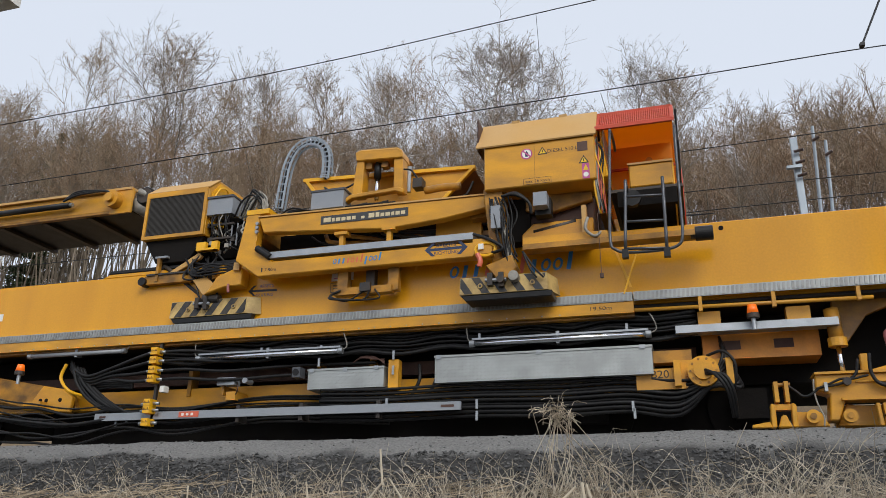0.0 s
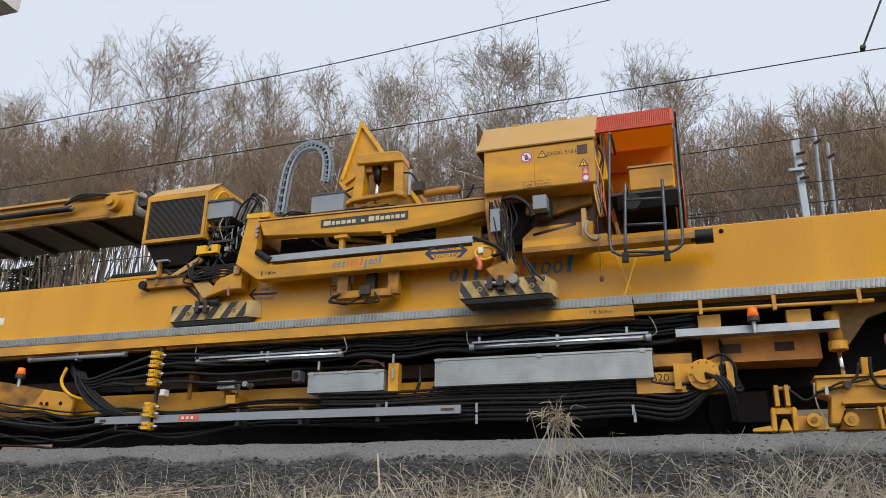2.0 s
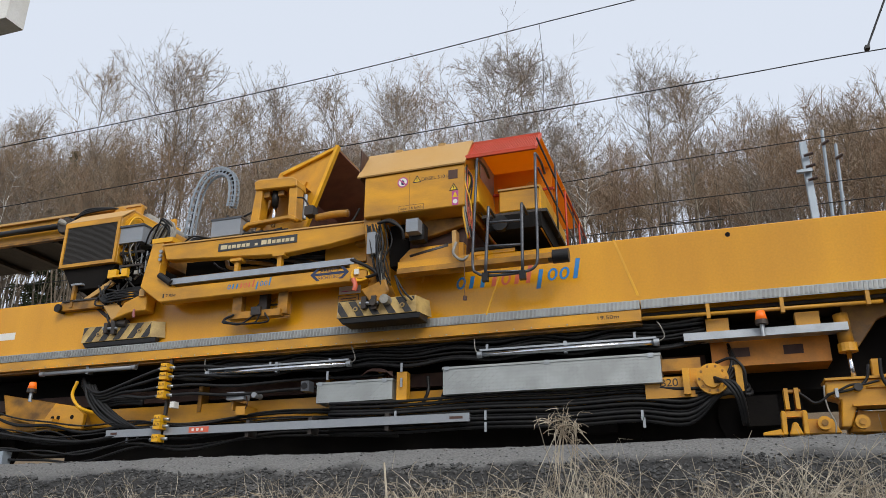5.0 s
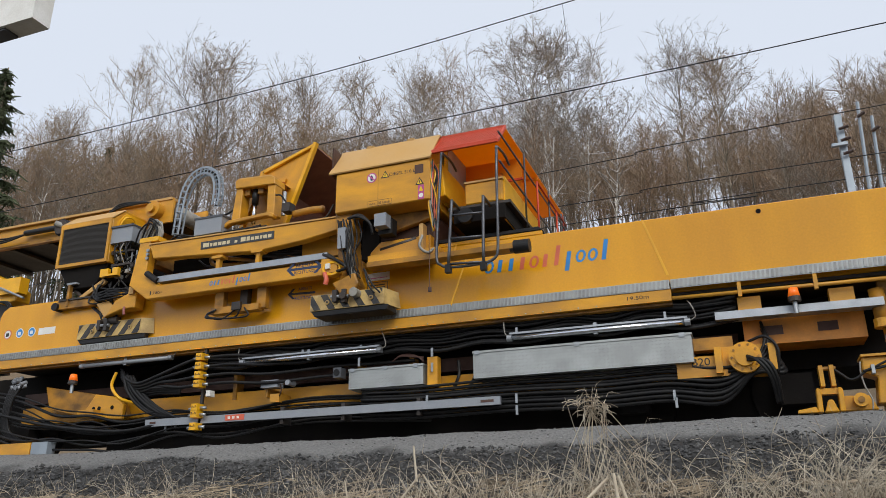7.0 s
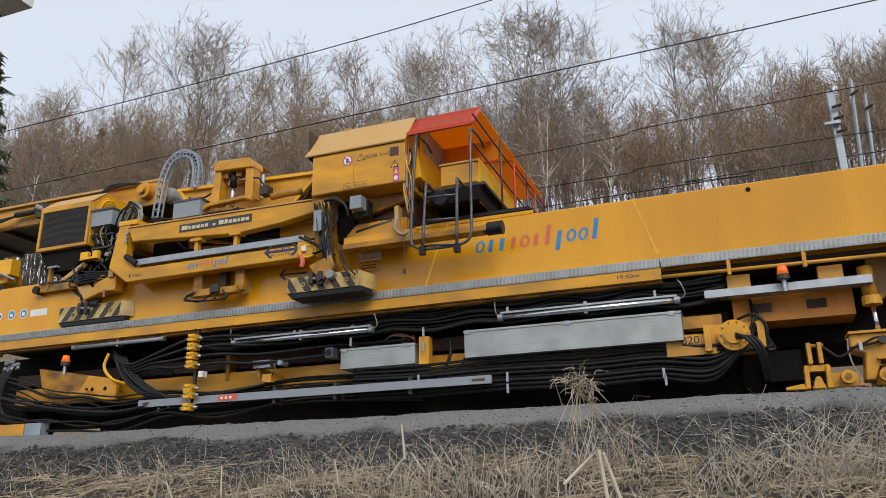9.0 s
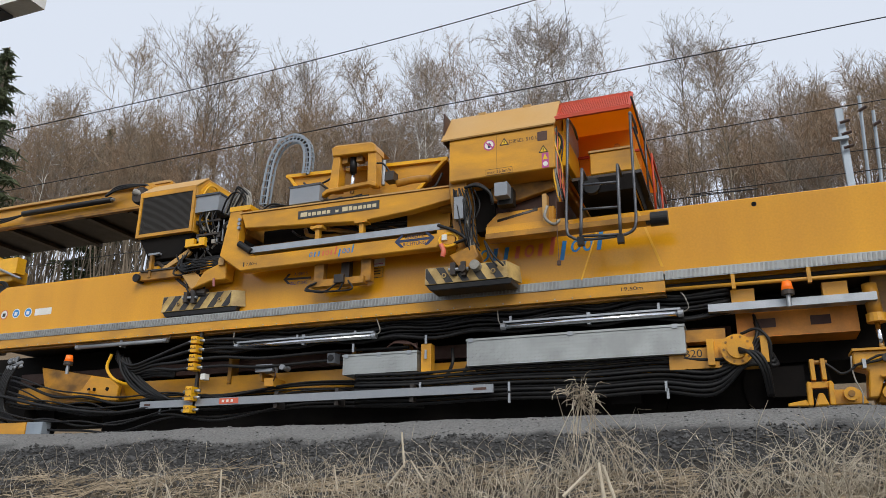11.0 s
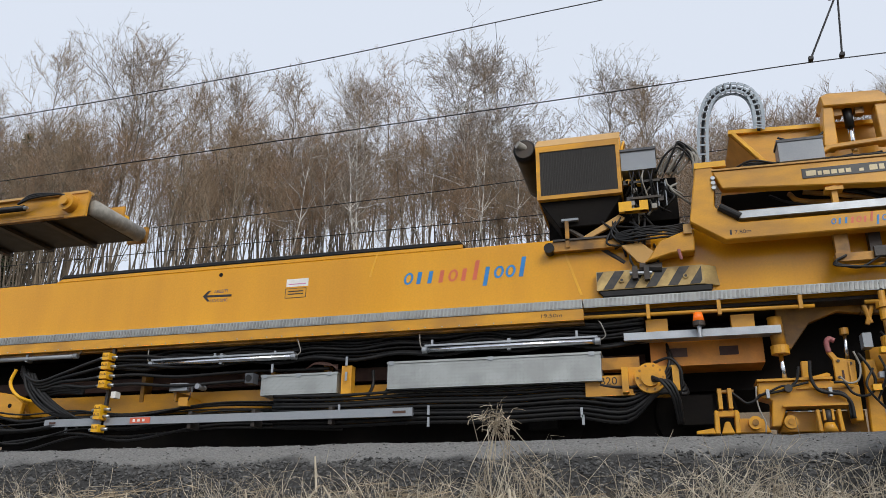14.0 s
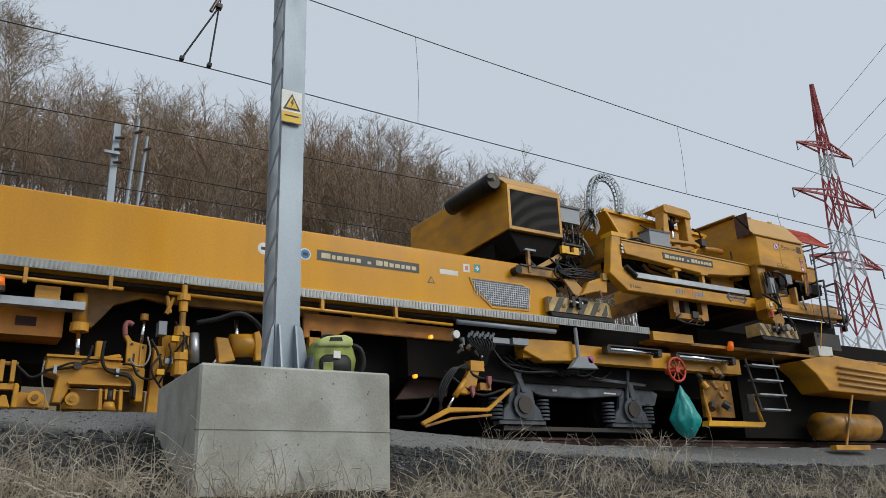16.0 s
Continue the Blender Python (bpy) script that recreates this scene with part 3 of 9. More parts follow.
    tagged(new("woodland_stems", stems.mesh("woodland_stems", M_BARK)), "many slim dark stems of leafless young trees", "woodland", kind="stuff")


woods()


# ---------- railway line: sleepers and rails under the train ----------
def track():
    ob = thing("railway_track", (0, 10.5, 0.74), "rusty steel rails on concrete sleepers", "track", kind="structure")
    for y in (9.74, 11.26):
        bm = slab([(-40, 60), (y - 0.07, 0.80), (y + 0.07, 0.80), (y + 0.07, 0.82), (y + 0.012, 0.84), (y + 0.012, 0.91), (y + 0.036, 0.92), (y + 0.036, 0.955), (y - 0.036, 0.955), (y - 0.036, 0.92), (y - 0.012, 0.91), (y - 0.012, 0.84), (y - 0.07, 0.82)])
        part("rail", bm, M_RUST, ob)
    me = None
    for i in range(56):
        x = -15 + i * 0.6
        if me is None:
            s = part("sleeper", box(x - 0.13, x + 0.13, 0.70, 0.80, 9.2, 11.8), M_CONC, ob, bevel=0.015)
            me, x0 = s.data, x
        else:
            s = new("sleeper", me)
            s.parent = ob
            s.location.x = x - x0
    return ob


track()


# ---------- overhead line ----------
def wire(name, pts, r, label):
    bm = tube(pts, r, 6, 8)
    return solo(name, bm, M_WIRE, label, "wire")


def overhead():
    wire("contact_wire", [(-60, 10.5, 5.95), (-36, 10.5, 5.98), (-20, 10.5, 6.04), (-12.3, 10.5, 6.10), (-5.3, 10.5, 6.215), (0.2, 10.5, 6.312), (2.7, 10.5, 6.36), (5.5, 10.5, 6.31), (9, 10.5, 6.24), (16, 10.5, 6.15), (34, 10.5, 6.1), (60, 10.5, 6.1)], 0.0085, "dark contact wire above the train")
    wire("catenary_wire", [(-60, 10.5, 7.9), (-20, 10.5, 7.5), (-12.7, 10.5, 7.46), (-6, 10.5, 7.62), (-1.1, 10.5, 7.92), (3.3, 10.5, 8.12), (9, 10.5, 7.92), (22, 10.5, 7.55), (40, 10.5, 7.5), (60, 10.5, 7.9)], 0.009, "dark catenary wire above the contact wire")
    for i, (x, z0, z1) in enumerate(((-2.0, 6.28, 7.85), (6.5, 6.30, 8.02), (13.1, 6.19, 7.80), (-8.5, 6.17, 7.50))):
        wire("dropper_wire", [(x, 10.5, z0), (x + 0.03, 10.5, (z0 + z1) / 2), (x, 10.5, z1)], 0.004, "thin dropper wire between the overhead wires")
    # steady arms that hang above the contact wire
    ob = thing("steady_arm", (2.7, 10.5, 6.36), "black double steady arm holding the contact wire", "steady arm")
    a, b, c = xz((2.504, 6.417), 10.5), xz((2.906, 6.413), 10.5), xz((3.000, 7.470), 10.5)
    part("arm", cyl(a, c, 0.014, 8), M_WIRE, ob)
    part("arm", cyl(b, c, 0.014, 8), M_WIRE, ob)
    part("clamp", box(a[0] - 0.03, a[0] + 0.03, a[2] - 0.025, a[2] + 0.025, 10.46, 10.54), M_WIRE, ob)
    part("clamp", box(b[0] - 0.03, b[0] + 0.03, b[2] - 0.025, b[2] + 0.025, 10.46, 10.54), M_WIRE, ob)
    part("knuckle", box(c[0] - 0.04, c[0] + 0.04, c[2] - 0.035, c[2] + 0.035, 10.45, 10.55), M_DARK, ob, bevel=0.01)
    part("hanger", cyl(c, (c[0] + 0.1, 10.5, 8.1), 0.008, 6), M_WIRE, ob)
    part("insulator", cyl((c[0] - 0.12, 10.5, 7.35), (c[0] - 0.02, 10.5, 7.6), 0.03, 10), M_PORC, ob)


overhead()


def lattice_mast():
    """The near galvanised mast: two channels joined by slanting flats, on a concrete block."""
    ob = thing("overhead_line_mast", (2.58, 6.15, 1.06), "tall galvanised steel overhead line mast on a concrete block", "mast")
    x0, x1, y0, y1, z0, z1 = 2.49, 2.70, 6.03, 6.36, 1.06, 9.5
    t = 0.009
    for y, back in ((y0, 1), (y1, -1)):
        part("channel_web", box(x0, x1, z0, z1, min(y, y + back * t), max(y, y + back * t)), M_GALV, ob)
        for x in (x0, x1 - t):
            lo, hi = sorted((y + back * (t + 0.001), y + back * 0.062))
            part("channel_flange", box(x, x + t, z0, z1, lo, hi), M_GALV, ob)
    n = int((z1 - z0 - 0.3) / 0.40)
    for x in (x0 - 0.007, x1 + 0.001):
        for i in range(n):
            z = z0 + 0.22 + i * 0.40
            bm = B()
            prof = ((y0 + 0.01, z + 0.19), (y0 + 0.01, z + 0.245), (y1 - 0.01, z + 0.055), (y1 - 0.01, z))
            fa = [bm.verts.new((x, y, zz)) for y, zz in prof]
            fb = [bm.verts.new((x + 0.006, y, zz)) for y, zz in prof]
            bm.faces.new(fa)
            bm.faces.new(fb[::-1])
            for k in range(4):
                bm.faces.new((fa[k], fb[k], fb[(k + 1) % 4], fa[(k + 1) % 4]))
            bmesh.ops.recalc_face_normals(bm, faces=bm.faces)
            part("lacing_bar", bm, M_GALV, ob)
    # foot: gusset plates that spread towards the base
    for x in (x0 + 0.02, x1 - 0.05):
        part("foot_rib", slab([(x, x + 0.014), (y0 - 0.002, z0 + 0.03), (y0 - 0.11, z0 + 0.03), (y0 - 0.03, z0 + 0.40), (y0 - 0.002, z0 + 0.42)]), M_GALV, ob)
    part("foot_gusset", prism([(x1 + 0.002, z0 + 0.03), (x1 + 0.10, z0 + 0.03), (x1 + 0.03, z0 + 0.38), (x1 + 0.002, z0 + 0.42)], y0 + 0.004, y0 + 0.018), M_GALV, ob)
    part("foot_gusset", prism([(x0 - 0.010, z0 + 0.03), (x0 - 0.09, z0 + 0.03), (x0 - 0.03, z0 + 0.38), (x0 - 0.010, z0 + 0.42)], y0 + 0.004, y0 + 0.018), M_GALV, ob)
    part("base_plate", box(x0 - 0.10, x1 + 0.12, z0, z0 + 0.03, y0 - 0.13, y1 + 0.1), M_GALV, ob)
    # warning sign
    cz = 3.50
    sg = part("warning_sign", box(2.47, 2.66, cz - 0.19, cz + 0.13, y0 - 0.035, y0 - 0.022), M_WHITE, ob, "white and yellow high voltage warning sign", 0.003)
    part("triangle", prism([(2.485, cz - 0.06), (2.645, cz - 0.06), (2.565, cz + 0.10)], y0 - 0.040, y0 - 0.036), M_INK, sg)
    part("triangle_field", prism([(2.508, cz - 0.047), (2.622, cz - 0.047), (2.565, cz + 0.072)], y0 - 0.043, y0 - 0.0405), M_SIGNY, sg)
    part("bolt_mark", prism([(2.57, cz + 0.045), (2.548, cz + 0.0), (2.566, cz + 0.0), (2.556, cz - 0.04), (2.585, cz + 0.012), (2.568, cz + 0.012), (2.582, cz + 0.045)], y0 - 0.046, y0 - 0.0432), M_INK, sg)
    part("yellow_panel", box(2.474, 2.656, cz - 0.186, cz - 0.085, y0 - 0.040, y0 - 0.036), M_SIGNY, sg)
    part("text_bar", box(2.50, 2.63, cz - 0.13, cz - 0.118, y0 - 0.043, y0 - 0.0405), M_INK, sg)
    # cantilever up to the wires, above the view
    part("cantilever", tube([(2.6, 6.27, 7.2), (2.7, 8.5, 7.6), (2.75, 10.5, 8.05)], 0.03, 8, 3), M_GALV, ob)


lattice_mast()


def mast_block():
    ob = thing("mast_foundation", (2.57, 6.3, 0.1), "grey cast concrete foundation block of the mast", "foundation")
    bm = prism([(1.80, -0.3), (1.805, 1.055), (3.345, 1.055), (3.335, -0.3)], 5.65, 7.0)
    part("block", bm, M_CONC, ob, bevel=0.018)
    bm = box(1.799, 3.345, 0.577, 0.583, 5.6475, 5.70)
    part("casting_seam", bm, M_PATCH, ob, "dark horizontal pour joint")
    rnd = random.Random(4)
    bm = B()
    for _ in range(45):
        x, z, r = rnd.uniform(1.9, 3.25), rnd.uniform(0.3, 1.02), rnd.uniform(0.002, 0.007)
        disc((x, z), r, 5.645, 5.66, 7, bm)
    part("pitting", bm, M_PATCH, ob, kind="stuff")


mast_block()


def left_post():
    (x, z) = (-5.07, 3.317)
    px = x - 0.17
    ob = thing("equipment_post", (px, 3.5, -0.8), "grey concrete post carrying a pale metal cabinet", "post")
    part("post", cyl((px, 3.5, -0.9), (px, 3.5, 5.5), 0.13, 20, 0.11), M_CONC, ob, smooth=True)
    x0, x1, z0, z1 = (-5.03, -4.61, 3.585, 4.165)
    part("cabinet", box(x0, x1, z0, z0 + 0.5, 3.5, 3.66), M_WHITE, ob, "pale grey metal cabinet", 0.01)
    part("cabinet_base", box(x0 - 0.06, x0 + 0.13, z0 - 0.02, z0, 3.52, 3.64), M_DGREY, ob)
    part("cable", tube([(x0 + 0.02, 3.5, z0 - 0.02), (x0 + 0.0, 3.5, z0 - 0.10), (x0 - 0.05, 3.5, z0 - 0.12), (x0 - 0.08, 3.5, z0 - 0.04), (x0 - 0.09, 3.5, z0 + 0.2)], 0.012), M_BLACK, ob, smooth=True)
    part("cable", tube([(x0 - 0.01, 3.52, z0 + 0.05), (x0 - 0.05, 3.52, z0 - 0.18), (x0 - 0.10, 3.5, z0 - 0.28)], 0.010), M_BLACK, ob, smooth=True)


left_post()


def far_line():
    """Second line behind the train: a mast with its arms and three wires."""
    y = 22.0
    (x, zt) = (3.230, 10.721)
    ob = thing("far_line_mast", (x, y, 1.0), "distant galvanised line mast with insulators", "mast")
    part("column", box(x - 0.09, x + 0.09, 1.0, zt, y - 0.09, y + 0.09), M_GALV, ob, bevel=0.01)
    for dz in (0.5, 0.85, 1.25):
        part("insulator", cyl((x - 0.05, y - 0.2, zt - dz), (x + 0.19, y - 0.2, zt - dz + 0.05), 0.045, 8), M_PORC, ob)
    part("bracket", box(x - 0.3, x + 0.1, zt - 1.0, zt - 0.92, y - 0.25, y - 0.13), M_GALV, ob)
    (px, pz) = (3.871, 11.285)
    for q, dx, top in ((0, 0.0, pz), (1, 0.28, pz - 0.5)):
        o2 = thing("line_pole", (px + dx, 22.5, 1.0), "slim grey pole beside the far mast", "pole")
        part("pole", cyl((px + dx - 0.5, 22.5, 1.0), (px + dx, 22.5, top), 0.06, 8, 0.045), M_GALV, o2)
        part("fitting", cyl((px + dx - 0.08, 22.4, top - 0.5), (px + dx + 0.1, 22.4, top - 0.4), 0.05, 8), M_PORC, o2)
    for (xa, za), (xb, zb) in (((-10.293, 10.324), (4.415, 10.822)), ((-10.095, 9.254), (4.378, 9.419)), ((-3.371, 8.653), (4.363, 8.821))):
        k = (zb - za) / (xb - xa)
        wire("line_wire", [(-45, y, za + k * (-45 - xa) + 0.4), (xa, y, za), ((xa + xb) / 2, y, (za + zb) / 2 - 0.05), (xb, y, zb), (60, y, zb + k * (60 - xb) - 1)], 0.013, "thin wire of the line behind the train")


far_line()


def pylon():
    y = 80.0
    (cx, top), (bx, bz) = (138.604, 77.922), (143.729, 24.393)
    ob = thing("power_pylon", (bx, y, 0), "red and white lattice power pylon in the distance", "pylon")
    base = -3.0
    H = top - base
    cxm = cx

    def hw(z):
        t = (z - base) / H
        return 3.4 * (1 - t) + 0.25 if t < 0.55 else 1.68 - (t - 0.55) / 0.45 * 1.5

    bands = 16
    for i in range(bands):
        za, zb = base + H * i / bands, base + H * (i + 1) / bands
        a, b = hw(za), hw(zb)
        bm = B()
        for sx in (-1, 1):
            for sy in (-1, 1):
                cyl((cxm + sx * a, y + sy * a, za), (cxm + sx * b, y + sy * b, zb), 0.20, 5, None, bm)
        for s in (-1, 1):
            for (pa, pb) in (((-1, s), (1, s)), ((s, -1), (s, 1))):
                cyl((cxm + pa[0] * a, y + pa[1] * a, za), (cxm + pb[0] * b, y + pb[1] * b, zb), 0.105, 4, None, bm)
                cyl((cxm + pb[0] * a, y + pb[1] * a, za), (cxm + pa[0] * b, y + pa[1] * b, zb), 0.105, 4, None, bm)
        part("lattice_section", bm, M_PAVER if i % 4 in (2, 3) or i > 12 else M_PAVEW, ob)
    tip = {}
    for zc, ln in (((135.024, 63.182)[1], 8.0), ((132.017, 52.906)[1], 11.5), ((128.308, 40.229)[1], 9.5)):
        w = hw(zc)
        for s in (-1, 1):
            bm = B()
            e = (cxm + s * (w + ln), y, zc + 0.2)
            for sy in (-1, 1):
                cyl((cxm + s * w, y + sy * w, zc), e, 0.18, 4, None, bm)
                cyl((cxm + s * w, y + sy * w, zc + 1.6), e, 0.18, 4, None, bm)
            for k in range(1, 6):
                f = k / 6
                cyl((cxm + s * (w + ln * f), y - w * (1 - f), zc + 0.2 * f), (cxm + s * (w + ln * (f - 0.12)), y - w * (1.1 - f), zc + 1.6 * (1.1 - f) + 0.2), 0.11, 4, None, bm)
            part("cross_arm", bm, M_PAVER, ob)
            part("insulator_string", cyl((e[0], y, e[2]), (e[0], y, e[2] - 1.8), 0.13, 6), M_PORC, ob)
            tip[(round(zc), s)] = (e[0], y, e[2] - 1.8)
    # conductors that rise to the next pylon behind the camera
    for (zc, s), p in tip.items():
        bm = cyl(p, (p[0] * 0.55 + s * 5 - 6, -60, p[2] + 26), 0.035, 5)
        solo("power_line_wire", bm, M_WIRE, "thin power line conductor crossing the sky", "wire")


pylon()


# ---------- the machine wagon ----------
wagon = thing("track_machine_wagon", (-1, 10.5, 0.955), "long yellow track maintenance wagon with hoses and boxes under its deck", "rail wagon")
XL, XR = (-11.188, 3.264)[0], (8.009, 3.055)[0]
ZS, ZT = 2.64, 3.45
SEAM = (-0.700, 2.613)[0]


def glyph_row(x0, z0, w, h, y, parent, plan):
    """A maker's mark as plain slanted ovals and bars in its colours: (kind, material) from left to right."""
    n = len(plan)
    step = w / n
    for i, (kind, m) in enumerate(plan):
        x = x0 + i * step
        s = lambda px, pz: (px + 0.18 * (pz - z0), pz)
        bm = B()
        if kind == "o":
            pts_o = [(x + step * (0.46 + 0.42 * math.cos(a)), z0 + h * (0.33 + 0.33 * math.sin(a))) for a in [2 * math.pi * k / 20 for k in range(20)]]
            pts_i = [(x + step * (0.46 + 0.22 * math.cos(a)), z0 + h * (0.33 + 0.22 * math.sin(a))) for a in [2 * math.pi * k / 20 for k in range(20)]]
            a = [bm.verts.new((s(*p)[0], y - 0.002, p[1])) for p in pts_o]
            b = [bm.verts.new((s(*p)[0], y - 0.002, p[1])) for p in pts_i]
            for k in range(20):
                bm.faces.new((a[k], a[(k + 1) % 20], b[(k + 1) % 20], b[k]))
            bmesh.ops.recalc_face_normals(bm, faces=bm.faces)
        else:
            lo, hi = {"i": (0, 0.66), "l": (0, 1.05), "p": (-0.35, 0.66)}[kind]
            prism([s(x + step * 0.24, z0 + h * lo), s(x + step * 0.60, z0 + h * lo), s(x + step * 0.60, z0 + h * hi), s(x + step * 0.24, z0 + h * hi)], y - 0.002, y - 0.0005, bm)
        part("mark", bm, m, parent)


MARK = [("o", M_LBLUE), ("i", M_LBLUE), ("i", M_LBLUE), ("i", M_LRED), ("o", M_LRED), ("i", M_LRED), ("l", M_LRED), ("p", M_LBLUE), ("o", M_LBLUE), ("o", M_LBLUE), ("l", M_LBLUE)]


def wagon_body():
    W = wagon
    bm = prism([(XL, ZS - 0.12), (XL, ZT - 0.16), (XL + 0.05, ZT - 0.06), (XL + 0.16, ZT), (XR - 0.35, ZT), (XR, ZT - 0.3), (XR, ZS - 0.12)], 9.0, 9.06)
    side = part("side_wall", bm, M_WALL, W, bevel=0.012)
    part("far_side_wall", box(XL, XR, ZS - 0.12, ZT, 11.94, 12.0), M_WALL, W, bevel=0.012)
    part("deck", box(XL, XR, ZS - 0.16, ZS - 0.125, 9.0, 12.0), M_DARK, W)
    part("end_wall", box(XL + 0.01, XL + 0.06, ZS - 0.12, ZT - 0.2, 9.06, 11.94), M_WALL, W)
    part("end_wall", box(XR - 0.06, XR - 0.01, ZS - 0.12, ZT - 0.32, 9.06, 11.94), M_WALL, W)
    # conveyor hood edge with a dark rubber lip on the middle stretch
    a, b = (-8.150, 3.522)[0], (-2.173, 3.501)[0]
    part("raised_edge", prism([(a - 0.10, ZT + 0.002), (a + 0.02, ZT + 0.055), (b, ZT + 0.055), (b, ZT + 0.002)], 9.004, 9.05), M_WALL, W, bevel=0.005)
    part("rubber_lip", prism([(a, ZT + 0.056), (a + 0.04, ZT + 0.105), (b - 0.04, ZT + 0.105), (b + 0.01, ZT + 0.056)], 8.99, 9.2), M_BLACK, W, "black rubber sealing lip", 0.006)
    # welded seams and small holes
    for (x, z) in ((0.330, 3.365), (-5.549, 3.362)):
        part("drain_hole", disc((x, z), 0.028, 8.994, 8.999, 16), M_UNDER, W)
    part("weld_seam", prism([(-3.403, 3.164), (-3.316, 3.462), (-3.294, 3.462), (-3.374, 3.163)], 8.9955, 8.9985), M_BRIGHT, W)
    part("weld_seam", prism([(-0.741, 2.735), (-0.967, 3.456), (-0.941, 3.452), (-0.709, 2.731)], 8.9955, 8.9985), M_BRIGHT, W)
    # walkway edge of ribbed aluminium
    zt, zb, zy = (-2.964, 2.630)[1], (-2.962, 2.523)[1], (-2.960, 2.389)[1]
    xe = (9.734, 2.450)[0]
    part("walkway", box(XL - 0.3, SEAM - 0.005, zt - 0.035, zt, 8.84, 8.998), M_PLATE, W)
    part("walkway", box(SEAM + 0.005, xe, zt - 0.035, zt, 8.84, 8.998), M_PLATE, W)
    for x0, x1 in ((XL - 0.3, SEAM - 0.008), (SEAM + 0.008, xe)):
        part("edge_strip", box(x0, x1, zb, zt - 0.002, 8.825, 8.838), M_PLATE, W, "ribbed aluminium edge strip")
        n = int((x1 - x0) / 0.047)
        bm = B()
        for i in range(n):
            x = x0 + (i + 0.5) * (x1 - x0) / n
            prism([(x - 0.017, zb + 0.010), (x + 0.010, zb + 0.010), (x + 0.017, zt - 0.012), (x - 0.010, zt - 0.012)], 8.817, 8.826, bm)
        part("tread_rib", bm, M_RIB, W, "raised tread ribs", kind="stuff")
    # yellow edge beam under the walkway
    part("edge_beam", box(XL - 0.3, SEAM, zy, zb - 0.004, 8.835, 8.92), M_YEL, W, bevel=0.006)
    part("edge_beam_flange", box(XL - 0.3, SEAM, zy - 0.03, zy - 0.003, 8.90, 9.0), M_YDIRT, W)
    part("handrail_pipe", cyl((SEAM, 8.86, (0.374, 2.418)[1]), ((1.738, 2.419)[0], 8.86, (1.734, 2.395)[1]), 0.022, 10), M_YEL, W, smooth=True)
    part("handrail_pipe", cyl((2.226, 8.86, 2.405), (6.0, 8.86, 2.36), 0.022, 10), M_YEL, W, smooth=True)
    for (x, z) in ((0.018, 2.398), (0.774, 2.396), (1.603, 2.411), (4.083, 2.42), (5.123, 2.41)):
        part("pipe_clip", box(x - 0.02, x + 0.02, z - 0.04, zb, 8.83, 8.89), M_YEL, W)
    # rivets along the beam
    bm = B()
    for i in range(46):
        x = XL + 0.2 + i * 0.21
        if x < SEAM:
            disc((x, zy + 0.02), 0.008, 8.826, 8.836, 6, bm)
    part("bolt_row", bm, M_STEEL, W, kind="stuff")
    # central frame as near-black boxes that paint in the deep shade, and the solebars
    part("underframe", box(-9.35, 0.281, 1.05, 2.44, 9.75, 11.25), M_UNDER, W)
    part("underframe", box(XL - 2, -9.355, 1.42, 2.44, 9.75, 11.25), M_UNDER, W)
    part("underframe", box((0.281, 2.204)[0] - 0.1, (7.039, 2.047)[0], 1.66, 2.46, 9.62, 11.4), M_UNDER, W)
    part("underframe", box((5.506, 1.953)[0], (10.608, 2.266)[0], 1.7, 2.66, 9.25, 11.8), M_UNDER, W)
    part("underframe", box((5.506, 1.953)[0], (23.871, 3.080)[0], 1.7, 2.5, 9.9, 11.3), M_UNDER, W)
    # added dark sheets behind, closing the view through with painted shade
    part("shade_backing", box((5.417, 1.947)[0], (27.258, 3.287)[0], 0.9, 2.5, 11.3, 11.4), M_UNDER, W)
    part("shade_backing", box(-10.2, 0.187, 0.95, 2.5, 11.3, 11.4), M_UNDER, W)
    part("shade_backing", box(XL - 2, -10.205, 1.5, 2.5, 11.3, 11.4), M_UNDER, W)
    part("solebar", box((-10.749, 1.897)[0], (-0.066, 1.516)[0], 1.590, 1.845, 9.35, 9.5), M_YEL, W, bevel=0.008)
    part("upper_solebar", box((-10.919, 1.928)[0], (-0.065, 1.540)[0], (-4.279, 1.927)[1], (-4.288, 2.100)[1], 9.5, 9.6), M_RUST, W, bevel=0.008)
    for (x, _) in ((-6.778, 1.825), (-4.821, 1.751), (-4.067, 1.722), (-2.617, 1.668), (-1.583, 1.628)):
        part("gusset", box(x - 0.03, x + 0.03, 1.74, 2.12, 9.33, 9.50), M_YDIRT, W, bevel=0.005)
    x0, x1, z0, z1 = (-3.701, -3.569, 1.649, 2.003)
    part("post", box(x0, x1, z0, z1 + 0.02, 8.98, 9.10), M_YEL, W, bevel=0.006)
    for q in ((-3.389, 1.802), (-3.170, 1.806)):
        part("hose", tube([(q[0], 9.25, q[1] + 0.2), (q[0] + 0.02, 9.2, q[1]), (q[0] - 0.08, 9.2, q[1] - 0.2)], 0.022), M_BLACK, W)


wagon_body()


